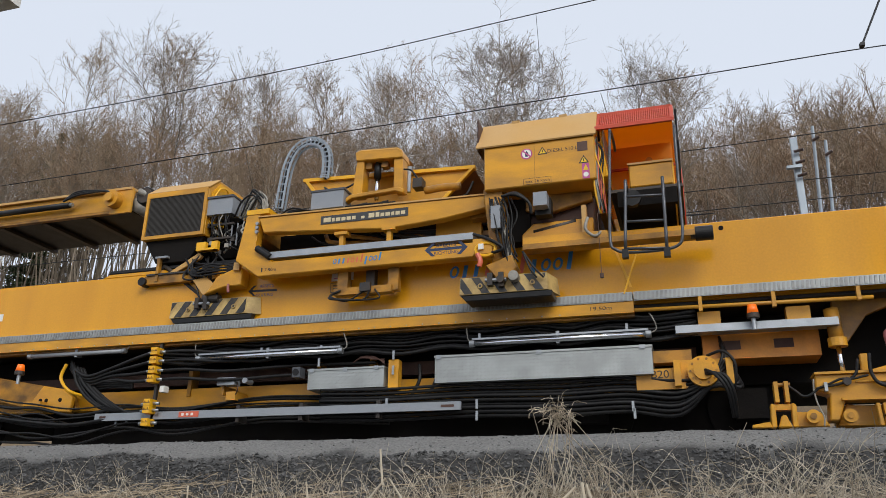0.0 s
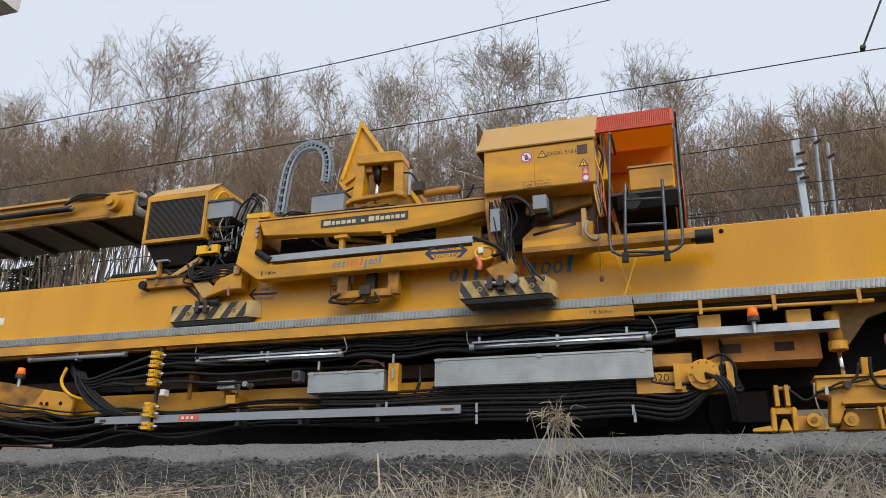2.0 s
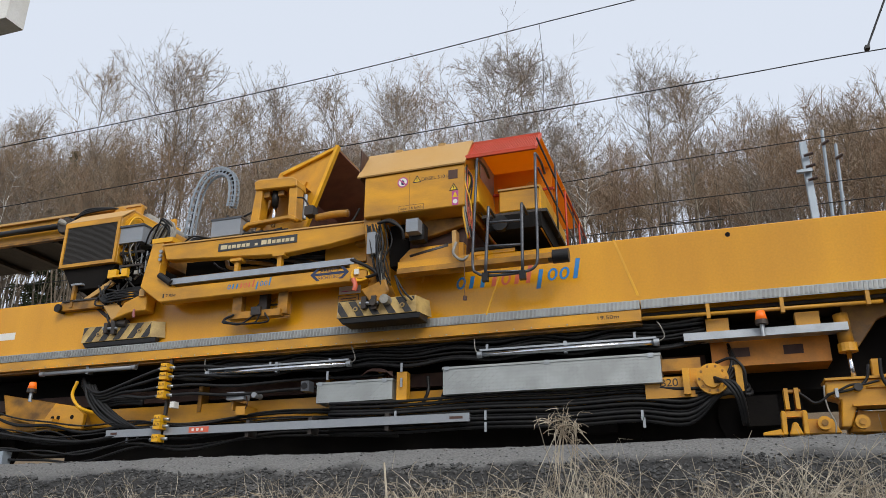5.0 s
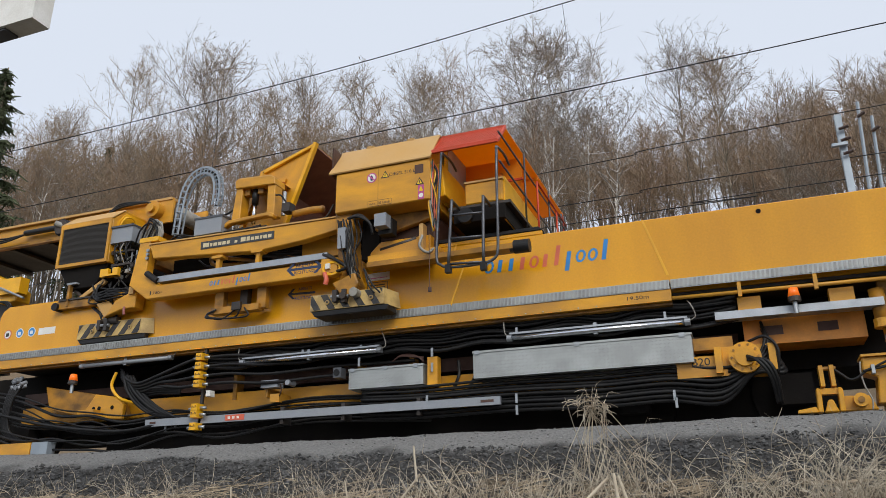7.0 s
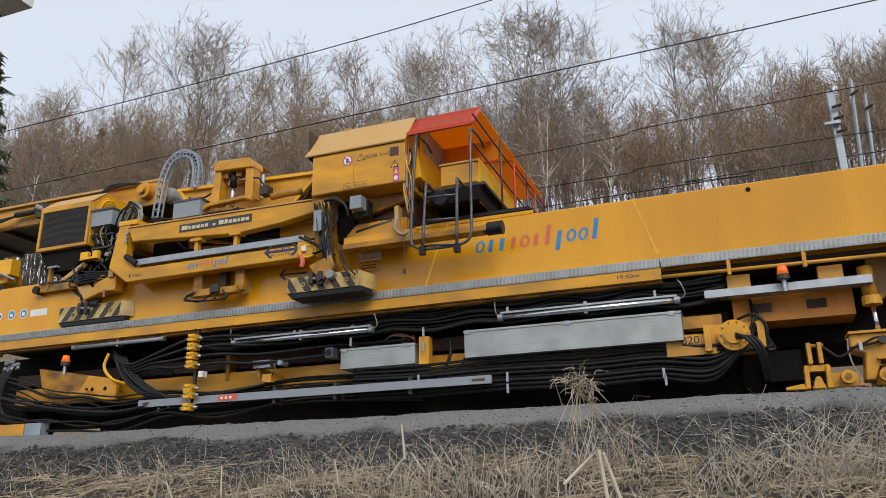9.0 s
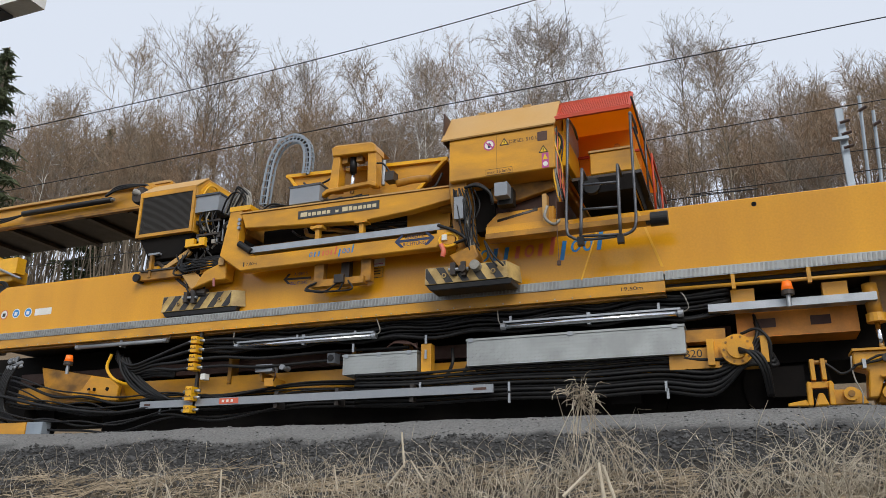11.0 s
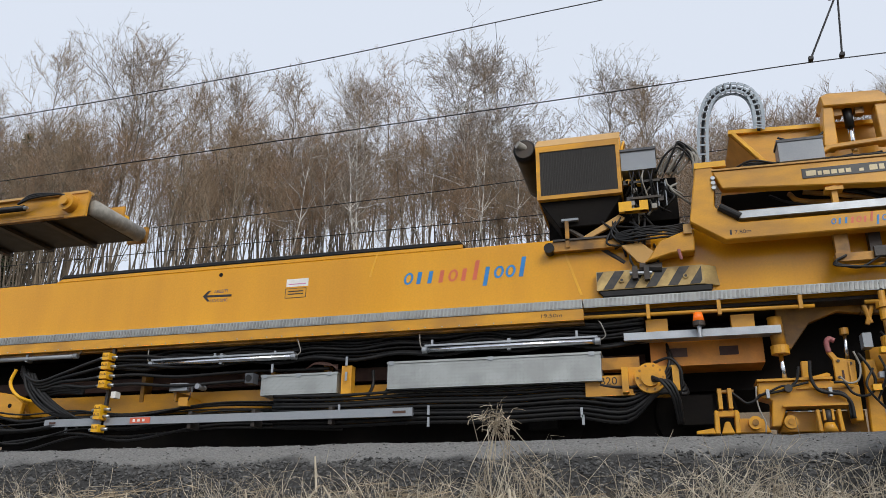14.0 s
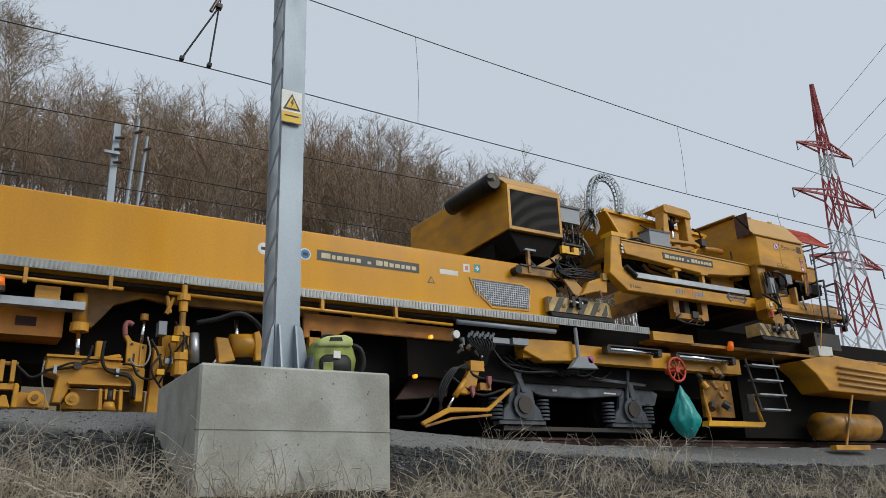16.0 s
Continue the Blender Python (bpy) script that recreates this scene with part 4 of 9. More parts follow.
def wall_markings():
    W, y = wagon, 8.9995
    (x0, z0), (x1, _) = (-2.949, 3.019), (-1.355, 2.977)
    glyph_row(x0, z0, x1 - x0, 0.24, y, W, MARK)
    # working direction arrow
    p, q, = (-5.358, 3.060), (-5.792, 3.072)
    arrow(p, q, 0.15, y - 0.0005, M_INK, W)
    letters("ARBEITS", ((-5.625, 3.113)[0], y, (-5.622, 3.097)[1] + 0.012), 0.062, 0.21, M_NAVY, W)
    letters("RICHTUNG", ((-5.674, 3.008)[0], y, (-5.671, 2.993)[1] - 0.012), 0.062, 0.26, M_NAVY, W)
    # safety signs at the end of the wagon
    for (c, m1, m2) in (((-10.955, 2.990), M_LRED, M_WHITE), ((-10.700, 2.989), M_WHITE, M_LBLUE), ((-10.448, 2.987), M_WHITE, M_LBLUE)):
        part("round_sign", disc(c, 0.078, y - 0.002, y), m1, W)
        part("round_sign_field", disc(c, 0.063, y - 0.004, y - 0.0022), m2, W)
        part("sign_mark", box(c[0] - 0.03, c[0] + 0.03, c[1] - 0.035, c[1] + 0.02, y - 0.006, y - 0.0042), M_WHITE if m2 is M_LBLUE else M_INK, W)
    x0, x1, z0, z1 = (-10.305, -9.964, 2.922, 3.031)
    part("label_plate", box(x0, x1, z0, z1, y - 0.002, y), M_WHITE, W)
    x0, x1, z0, z1 = (-4.559, -4.247, 3.113, 3.219)
    part("label_plate", box(x0, x1, z0, z1, y - 0.002, y), M_WHITE, W)
    part("text_bar", box(x0 + 0.03, x1 - 0.03, z0 + 0.03, z0 + 0.04, y - 0.003, y - 0.0021), M_PINK, W)
    x0, x1, z0, z1 = (-4.570, -4.270, 2.958, 3.092)
    part("label_border", box(x0, x1, z0, z1, y - 0.0015, y), M_INK, W)
    part("label_field", box(x0 + 0.008, x1 - 0.008, z0 + 0.008, z1 - 0.008, y - 0.003, y - 0.0016), M_YEL, W)
    for k in (0.35, 0.62):
        part("text_bar", box(x0 + 0.04, x1 - 0.04, z0 + (z1 - z0) * k, z0 + (z1 - z0) * k + 0.015, y - 0.004, y - 0.0031), M_INK, W)
    # maker's plate as plain bars, and signs beside it
    x0, x1, z0, z1 = (4.063, 5.580, 3.068, 3.181)
    zc = (z0 + z1) / 2
    part("maker_plate", box(x0, x1, 3.08, 3.22, y - 0.003, y), M_PLAQ, W)
    word_bars(x0 + 0.06, x1 - 0.05, 3.115, 3.185, y - 0.0032, W)
    for c in ((3.355, 3.134), (3.901, 3.136)):
        part("round_sign", disc(c, 0.078, y - 0.002, y), M_WHITE, W)
        part("round_sign_field", disc(c, 0.062, y - 0.004, y - 0.0022), M_LBLUE if c[0] > 3.6 else M_WHITE, W)
        part("sign_mark", box(c[0] - 0.035, c[0] + 0.035, c[1] - 0.02, c[1] + 0.02, y - 0.006, y - 0.0042), M_INK, W)
    x0, x1, z0, z1 = (5.913, 6.221, 3.121, 3.192)
    part("label_plate", box(x0, x1, z0, z1, y - 0.002, y), M_WHITE, W)
    c = (6.373, 3.258)
    part("first_aid_sign", box(c[0] - 0.06, c[0] + 0.05, c[1] - 0.06, c[1] + 0.06, y - 0.002, y), M_WHITE, W)
    part("sign_mark", box(c[0] - 0.03, c[0] + 0.02, c[1] - 0.03, c[1] + 0.03, y - 0.004, y - 0.0022), M_LRED, W)
    c = (6.559, 3.273)
    part("first_aid_sign", box(c[0] - 0.06, c[0] + 0.05, c[1] - 0.06, c[1] + 0.06, y - 0.002, y), M_GREEN, W)
    part("sign_mark", box(c[0] - 0.035, c[0] + 0.025, c[1] - 0.012, c[1] + 0.012, y - 0.004, y - 0.0022), M_WHITE, W)
    part("sign_mark", box(c[0] - 0.017, c[0] + 0.007, c[1] - 0.035, c[1] + 0.035, y - 0.0045, y - 0.0042), M_WHITE, W)
    c = (5.768, 3.009)
    part("warning_triangle", prism([(c[0] - 0.06, c[1] - 0.045), (c[0] + 0.06, c[1] - 0.045), (c[0], c[1] + 0.06)], y - 0.002, y), M_INK, W)
    part("triangle_field", prism([(c[0] - 0.04, c[1] - 0.035), (c[0] + 0.04, c[1] - 0.035), (c[0], c[1] + 0.038)], y - 0.004, y - 0.0022), M_YEL, W)
    # ventilation window
    v = [(6.395, 3.133), (7.366, 3.135), (7.520, 3.073), (7.447, 2.716), (6.772, 2.702), (6.473, 2.956)]
    part("vent_frame", prism(v, 8.985, 8.9985), M_YEL, W, bevel=0.004)
    cxm, czm = sum(p[0] for p in v) / 6, sum(p[1] for p in v) / 6
    u = [(cxm + (px - cxm) * 0.93, czm + (pz - czm) * 0.85) for px, pz in v]
    vent = part("vent_mesh", prism(u, 8.978, 8.986), M_DGREY, W, "dark wire mesh ventilation window")
    bm = B()
    lo, hi = min(p[0] for p in u), max(p[0] for p in u)
    zl, zh = min(p[1] for p in u), max(p[1] for p in u)
    n = 26
    for i in range(1, n):
        x = lo + (hi - lo) * i / n
        f = (x - lo) / (hi - lo)
        z0 = zh - (zh - zl) * min(1, 0.55 + f * 1.4) if f < 0.33 else zl + 0.012
        box(x - 0.004, x + 0.004, max(zl + 0.012, z0), zh - 0.03, 8.974, 8.978, bm)
    for j in range(1, 11):
        z = zl + (zh - zl) * j / 11
        f = (z - zl) / (zh - zl)
        box(lo + (hi - lo) * 0.34 * max(0, 0.9 - f), hi - 0.03, z - 0.004, z + 0.004, 8.970, 8.974, bm)
    part("wire_mesh", bm, M_STEEL, vent, kind="stuff")
    # length marking
    (x, z) = (-1.185, 2.434)
    letters("19.50m", (x, 8.833, z + 0.005), 0.06, 0.24, M_INK, W)


def word_bars(x0, x1, z0, z1, y, parent):
    """Two words of a maker's plate as plain cream bars."""
    w = x1 - x0
    for a, b in ((0, 0.09), (0.105, 0.14), (0.155, 0.21), (0.225, 0.275), (0.29, 0.34), (0.355, 0.40), (0.47, 0.51), (0.56, 0.63), (0.645, 0.69), (0.705, 0.75), (0.765, 0.82), (0.835, 0.87), (0.885, 0.935), (0.95, 1.0)):
        low = 0.78 if 0.1 < a < 0.5 or a > 0.65 else 1.0
        if 0.45 < a < 0.5:
            low = 0.55
        part("word_bar", box(x0 + w * a, x0 + w * b, z0, z0 + (z1 - z0) * low, y - 0.0015, y), M_CREAM, parent)


wall_markings()


def tread_box(x0, x1, z0, z1, y0, y1, name, label):
    ob = part(name, box(x0, x1, z0, z1, y0, y1), M_PLATE, wagon, label, 0.006)
    lid = part("lid", box(x0 - 0.008, x1 + 0.008, z1 - 0.012, z1 + 0.012, y0 - 0.012, y1), M_PLATE, ob, bevel=0.003)
    bm = B()
    nx, nz = int((x1 - x0) / 0.045), int((z1 - z0 - 0.03) / 0.040)
    for i in range(nx):
        for j in range(nz):
            x, z = x0 + 0.03 + i * 0.045, z0 + 0.025 + j * 0.040
            s = 1 if (i + j) % 2 else -1
            if x > x1 - 0.02:
                continue
            prism([(x - 0.013, z - s * 0.009 - 0.003), (x - 0.013, z - s * 0.009 + 0.003), (x + 0.013, z + s * 0.009 + 0.003), (x + 0.013, z + s * 0.009 - 0.003)], y0 - 0.0035, y0 + 0.001, bm)
    part("tread_pattern", bm, M_RIB, ob, kind="stuff")
    xs = [x0 + 0.05, (x0 + x1) / 2, x1 - 0.10] if x1 - x0 > 1 else [(x0 + x1) / 2]
    for x in xs:
        part("hinge", box(x - 0.03, x + 0.03, z1 - 0.03, z1 + 0.016, y0 - 0.018, y0 - 0.0125), M_STEEL, ob, bevel=0.002)
    return ob


def under_boxes():
    (x0, zt), (x1, _), (_, zb) = (-3.063, 2.005), (-0.539, 2.011), (-3.036, 1.691)
    tread_box(x0, x1, zb, zt, 8.87, 9.3, "tool_locker", "long aluminium tread plate locker")
    (x0, zt), (x1, _), (_, zb) = (-4.801, 1.944), (-3.767, 1.961), (-4.781, 1.699)
    tread_box(x0, x1, zb, zt, 9.0, 9.35, "tool_box", "short aluminium tread plate box")
    c = (-3.994, 2.048)
    for k in range(4):
        part("cable_coil", tube([(c[0] - 0.2, 9.02, c[1] - 0.03), (c[0] - 0.08, 9.0 + 0.01 * k, c[1] + 0.02 + 0.008 * k), (c[0] + 0.1, 9.02, c[1] + 0.0 + 0.008 * k), (c[0] + 0.22, 9.03, c[1] - 0.02 * k)], 0.009), M_RUST, wagon, "rust red cable coil")
    # long grey channel rail
    (x0, z0), (x1, z1), (_, zt) = (-7.874, 1.359), (-2.738, 1.375), (-2.739, 1.473)
    zb = (z0 + z1) / 2
    h = zt - z1
    rail = part("guard_rail", box(x0, x1, zb, zb + h, 8.86, 8.90), M_GREYBOX, wagon, "long grey steel channel rail", 0.004)
    part("slot", box(x1 - 0.24, x1 - 0.08, zb + h * 0.35, zb + h * 0.65, 8.856, 8.861), M_RUST, rail)
    part("slot", box(x0 + 0.08, x0 + 0.18, zb + h * 0.35, zb + h * 0.65, 8.856, 8.861), M_RUST, rail)
    part("red_sticker", box((-6.551, 1.448)[0], (-6.253, 1.439)[0], zb + 0.015, zb + h - 0.01, 8.855, 8.859), M_LRED, rail)
    for k in range(3):
        xx = (-6.508, 1.447)[0] + 0.07 * k
        part("sticker_bar", box(xx, xx + 0.035, zb + 0.035, zb + h - 0.03, 8.852, 8.8549), M_WHITE, rail)
    for u in (392, 530, 690):
        (x, z) = (-4.819, 1.365)
        x = x + (u - 530) / 155.0
        part("rail_bracket", box(x - 0.025, x + 0.025, zb - 0.06, zb + h + 0.05, 8.90, 9.1), M_DARK, rail)
    # work lamps: long tubes
    for (a, b, r) in (((-6.379, 2.163), (-4.321, 2.146), 0.032), ((-2.608, 2.159), (-0.562, 2.135), 0.034), ((-9.199, 2.320), (-7.592, 2.326), 0.03)):
        z = (a[1] + b[1]) / 2
        lamp = part("tube_lamp", cyl((a[0], 8.9, z), (b[0], 8.9, z), r, 16), M_GREYBOX if r < 0.031 else M_CHROME, wagon, "grey tubular work lamp", smooth=True)
        if r > 0.031:
            part("reflector", box(a[0], b[0], z + 0.04, z + 0.062, 8.88, 8.96), M_STEEL, lamp, bevel=0.004)
        for xx in (a[0], b[0]):
            part("end_cap", cyl((xx - 0.03, 8.9, z), (xx + 0.03, 8.9, z), r * 1.25, 14), M_STEEL, lamp)
        part("bracket", box((a[0] + b[0]) / 2 - 0.02, (a[0] + b[0]) / 2 + 0.02, z - 0.045, z + 0.09, 8.89, 8.99), M_STEEL, lamp)
        part("lamp_cable", tube([(b[0], 8.9, z), (b[0] + 0.09, 8.88, z + 0.05), (b[0] + 0.06, 8.87, z + 0.17), (b[0] + 0.02, 8.9, z + 0.24)], 0.007), M_COIL, lamp)
        part("lamp_cable", tube([(a[0], 8.9, z), (a[0] - 0.05, 8.88, z + 0.06), (a[0] - 0.07, 8.9, z + 0.2)], 0.007), M_COIL, lamp)
    # yellow hose clamp blocks
    xc = -6.965
    for z in (2.256, 2.134, 2.007, 1.888, 1.571, 1.482, 1.319):
        blk = part("clamp_block", box(xc - 0.05, xc + 0.05, z - 0.05, z + 0.045, 8.72, 8.86), M_BRIGHT, wagon, bevel=0.010)
        for dx in (-0.028, 0.028):
            part("clamp_bolt", disc((xc + dx, z + 0.012), 0.009, 8.712, 8.722, 6), M_YDIRT, blk)
        part("clamp_seam", box(xc - 0.048, xc + 0.048, z - 0.006, z - 0.001, 8.716, 8.722), M_DARK, blk)
        for sx in (-1, 1):
            part("ferrule", cyl((xc + sx * 0.052, 8.79, z - 0.006), (xc + sx * 0.135, 8.80, z - 0.010 - 0.006 * (sx < 0)), 0.021, 10), M_STEEL, blk, "steel hose ferrule", smooth=True)
    part("clamp_post", box(xc - 0.02, xc + 0.02, 1.35, 2.42, 8.86, 8.90), M_DARK, wagon)
    # speaker, junction boxes
    (x, z) = (-4.912, 1.905)
    sp = part("loudspeaker", box(x - 0.055, x + 0.055, z - 0.065, z + 0.065, 8.88, 9.02), M_DGREY, wagon, "small grey loudspeaker", 0.008)
    part("speaker_cone", disc((x - 0.005, z), 0.043, 8.872, 8.881), M_BLACK, sp)
    x0, x1, z0, z1 = (-6.093, -5.836, 1.796, 1.896)
    part("switch_bracket", box(x0 + 0.05, x0 + 0.08, z0 - 0.12, z0, 9.0, 9.36), M_YDIRT, wagon)
    part("hose", tube([(x1, 9.02, (z0 + z1) / 2), (x1 + 0.05, 8.97, z0 - 0.06), (x1 - 0.05, 9.05, z0 - 0.16)], 0.008), M_RUST, wagon)
    part("switch_box", box(x0, x1, z0, z1, 8.95, 9.1), M_GREYBOX, wagon, "", 0.006)
    (x, z) = (-5.674, 1.841)
    part("socket", disc((x, z), 0.036, 8.93, 9.1), M_GREYBOX, wagon)
    (x, z) = (-5.901, 1.667)
    part("switch_stand", box(x - 0.07, x + 0.07, z - 0.06, z + 0.05, 9.0, 9.3), M_YEL, wagon, bevel=0.006)
    (x, z) = (-6.805, 1.749)
    part("connector", box(x - 0.035, x + 0.035, z - 0.04, z + 0.04, 8.78, 8.88), M_WHITE, wagon, "white plastic connector box", 0.012)
    # vertical hanger straps
    for (u, v) in ((548, 600), (420, 604), (695, 612), (695, 640), (858, 582), (1116, 568), (853, 700), (853, 720), (1118, 700), (1120, 712), (685, 700), (545, 625), (130, 740), (105, 748)):
        (x, z) = (-3.591, 2.264)
        x += (u - 700) / 149.0
        zz = 2.145 + (600 - v - (u - 700) * 0.045) / 150.0
        part("hanger_strap", box(x - 0.014, x + 0.014, zz - 0.05, zz + 0.06, 8.935, 8.95), M_STEEL, wagon)
    # grab handle
    a, b, c = (-8.346, 2.133), (-8.398, 1.940), (-8.228, 1.763)
    part("grab_handle", tube([xz(a, 8.7), xz(b, 8.7), xz(c, 8.7), (c[0] + 0.1, 8.9, c[1] - 0.05)], 0.022), M_BRIGHT, wagon)
    # beacons
    for (x, z), yy in (((-9.234, 2.114), 8.8), ((0.543, 2.301), 8.8)):
        bk = part("beacon", cyl((x, yy, z - 0.02), (x, yy, z + 0.075), 0.062, 16, 0.045), M_AMBER, wagon, "amber warning beacon", smooth=True)
        part("beacon_base", cyl((x, yy, z - 0.07), (x, yy, z - 0.02), 0.066, 16), M_DARK, bk)
        part("beacon_stem", cyl((x, yy, z - 0.2), (x, yy, z - 0.07), 0.025, 10), M_STEEL, bk)


under_boxes()


def hoses():
    """Hose bundles that hang in swags under the deck."""
    rnd = random.Random(9)
    xa, xb = (-7.013, 2.148)[0], (-0.037, 1.809)[0]
    clips = [xa + (xb - xa) * f for f in (0, 0.14, 0.28, 0.42, 0.58, 0.73, 0.86, 1.0)]
    for k in range(7):
        bm = B()
        sag_hose(clips, 8.99 + 0.03 * (k % 3), 2.40 - 0.042 * k, 0.05, rnd.choice((0.016, 0.021, 0.024)), bm, k)
        part("hose", bm, M_BLACK, wagon, "black hydraulic hose", smooth=True)
    xc, xd = (-4.605, 1.466)[0], (0.202, 1.314)[0]
    clips = [xc + (xd - xc) * f for f in (0, 0.18, 0.40, 0.62, 0.78)]
    for k in range(9):
        bm = B()
        z = 1.68 - 0.045 * k
        pts = [(c, 8.98 + 0.03 * (k % 3), z - (0.02 if i % 2 else 0)) for i, c in enumerate(clips)]
        pts += [(xd - 0.5, 8.95 + 0.03 * (k % 3), z - 0.06), (xd - 0.15, 8.95, z - 0.02 + 0.03 * k), (xd + 0.0 + 0.02 * k, 9.0, z + 0.22), (xd - 0.02, 9.2, z + 0.5)]
        tube(pts, rnd.choice((0.018, 0.022, 0.026)), 7, 5, bm)
        part("hose", bm, M_BLACK, wagon, "black hydraulic hose", smooth=True)
    # bundles that leave the clamp blocks to the left and drop
    xc = -6.965
    for k, z in enumerate((2.256, 2.134, 2.007, 1.888)):
        e = 0.035 * k
        part("hose", tube([(xc + 0.12, 8.80, z - 0.01), (xc + 0.45, 8.84, z + 0.0), (xc + 1.0, 8.93, z - 0.03), (xc + 1.9, 9.05, z + 0.02), (xc + 3.0, 9.2, z + 0.04)], 0.021), M_BLACK, wagon, "black hydraulic hose", smooth=True)
        part("hose", tube([(xc - 0.12, 8.80, z - 0.016), (xc - 0.35, 8.80, z - 0.08 + 0.02 * k), (xc - 0.75, 8.82 + 0.02 * k, 1.98 - 0.55 * e + 0.08 * (3 - k) / 3), (xc - 1.10, 8.84 + 0.02 * k, 1.98 - e), (xc - 1.36, 8.88 + 0.02 * k, 2.08 - e), (xc - 1.62, 9.05, 2.26 - e)], 0.023), M_BLACK, wagon, "black hydraulic hose", smooth=True)
        part("hose", tube([(xc - 0.40, 8.90, 1.86 - 0.02 * k), (xc - 0.75, 8.88 + 0.02 * k, 1.90 - 0.6 * e), (xc - 1.08, 8.90 + 0.02 * k, 1.93 - e), (xc - 1.34, 8.94, 2.05 - e), (xc - 1.55, 9.08, 2.2 - e)], 0.021), M_BLACK, wagon, "black hydraulic hose", smooth=True)
    for k in range(6):
        part("hose", tube([(xc - 1.42 + 0.02 * k, 8.90 + 0.03 * (k % 3), 2.12), (xc - 1.30 + 0.035 * k, 8.86 + 0.03 * (k % 3), 1.90), (xc - 1.08 + 0.05 * k, 8.86 + 0.02 * (k % 3), 1.68), (xc - 0.80 + 0.05 * k, 8.90, 1.53), (xc - 0.40, 8.95, 1.49), (xc + 0.3, 9.0, 1.50)], 0.022), M_BLACK, wagon, "black hydraulic hose", smooth=True)
    # the swag low down beside the left bogie
    xl = (-10.029, 1.798)[0]
    for k in range(11):
        z = 1.80 - 0.045 * k + rnd.uniform(-0.05, 0.05)
        y = 8.85 + 0.03 * (k % 4)
        w = rnd.uniform(-0.10, 0.08)
        bm = tube([(xl - 1.6, y, z + 0.35), (xl - 0.3, y, z + 0.12 - 0.02 * k), (xl + 0.5, y, z - 0.14 + w), (xl + 1.15, y, z - 0.20), (xl + 1.8, y, z - 0.31 + 0.01 * k + w), (xl + 2.6, y + 0.05, z - 0.24 + 0.018 * k), (xl + 3.4, y + 0.1, z - 0.30 + 0.02 * k - w), (xl + 4.6, y + 0.3, z - 0.16 + 0.02 * k), (xl + 6.2, y + 0.5, z - 0.2 + 0.02 * k)], rnd.choice((0.012, 0.017, 0.022)))
        part("hose", bm, M_BLACK, wagon, "black hydraulic hose", smooth=True)
    # left end fittings
    x0, x1, z0, z1 = (-9.277, -8.417, 1.561, 1.796)
    part("hinge_plate", prism([(-9.206, 1.659), (-9.018, 1.921), (-8.676, 1.867), (-8.470, 1.740), (-8.489, 1.531), (-9.187, 1.578)], 9.05, 9.12), M_YEL, wagon, bevel=0.01)
    part("hinge_block", box(-9.20, -8.90, 1.56, 1.68, 8.93, 9.05), M_YEL, wagon, bevel=0.012)
    for f in (0.3, 0.42, 0.7):
        part("plate_hole", disc((x0 + (x1 - x0) * f, (z0 + z1) / 2 + 0.03), 0.03, 9.044, 9.0505, 12), M_UNDER, wagon)
    x0, x1, z0, z1 = (-9.807, -9.104, 1.952, 2.216)
    part("arm", prism([(-10.124, 2.118), (-8.611, 1.859), (-8.468, 1.589), (-9.200, 1.593), (-9.998, 1.767)], 9.15, 9.25), M_YDIRT, wagon, bevel=0.01)
    (x, z) = (-10.415, 2.124)
    for k in range(7):
        a, b = rnd.uniform(-0.12, 0.1), rnd.uniform(-0.08, 0.08)
        part("fitting", cyl((x + a, 8.85, z + b), (x + a + rnd.uniform(-0.08, 0.08), 8.95, z + b + 0.05), 0.03, 8), M_GREYBOX, wagon)
    for k in range(5):
        part("hose", tube([(x - 0.1 + 0.05 * k, 8.88, z), (x - 0.15 + 0.03 * k, 8.85, z - 0.3), (x - 0.14 + 0.03 * k, 8.9, z - 0.7), (x + 0.3 + 0.06 * k, 8.95, z - 0.95)], 0.02), M_BLACK, wagon, smooth=True)
    part("rail_sweep", box(*(-11.026, -9.862, 1.072, 1.239), 8.8, 9.0), M_YEL, wagon, bevel=0.01)
    part("step_bracket", box(*(-9.842, -9.538, 1.066, 1.240), 8.8, 8.95), M_GALV, wagon, bevel=0.006)


hoses()


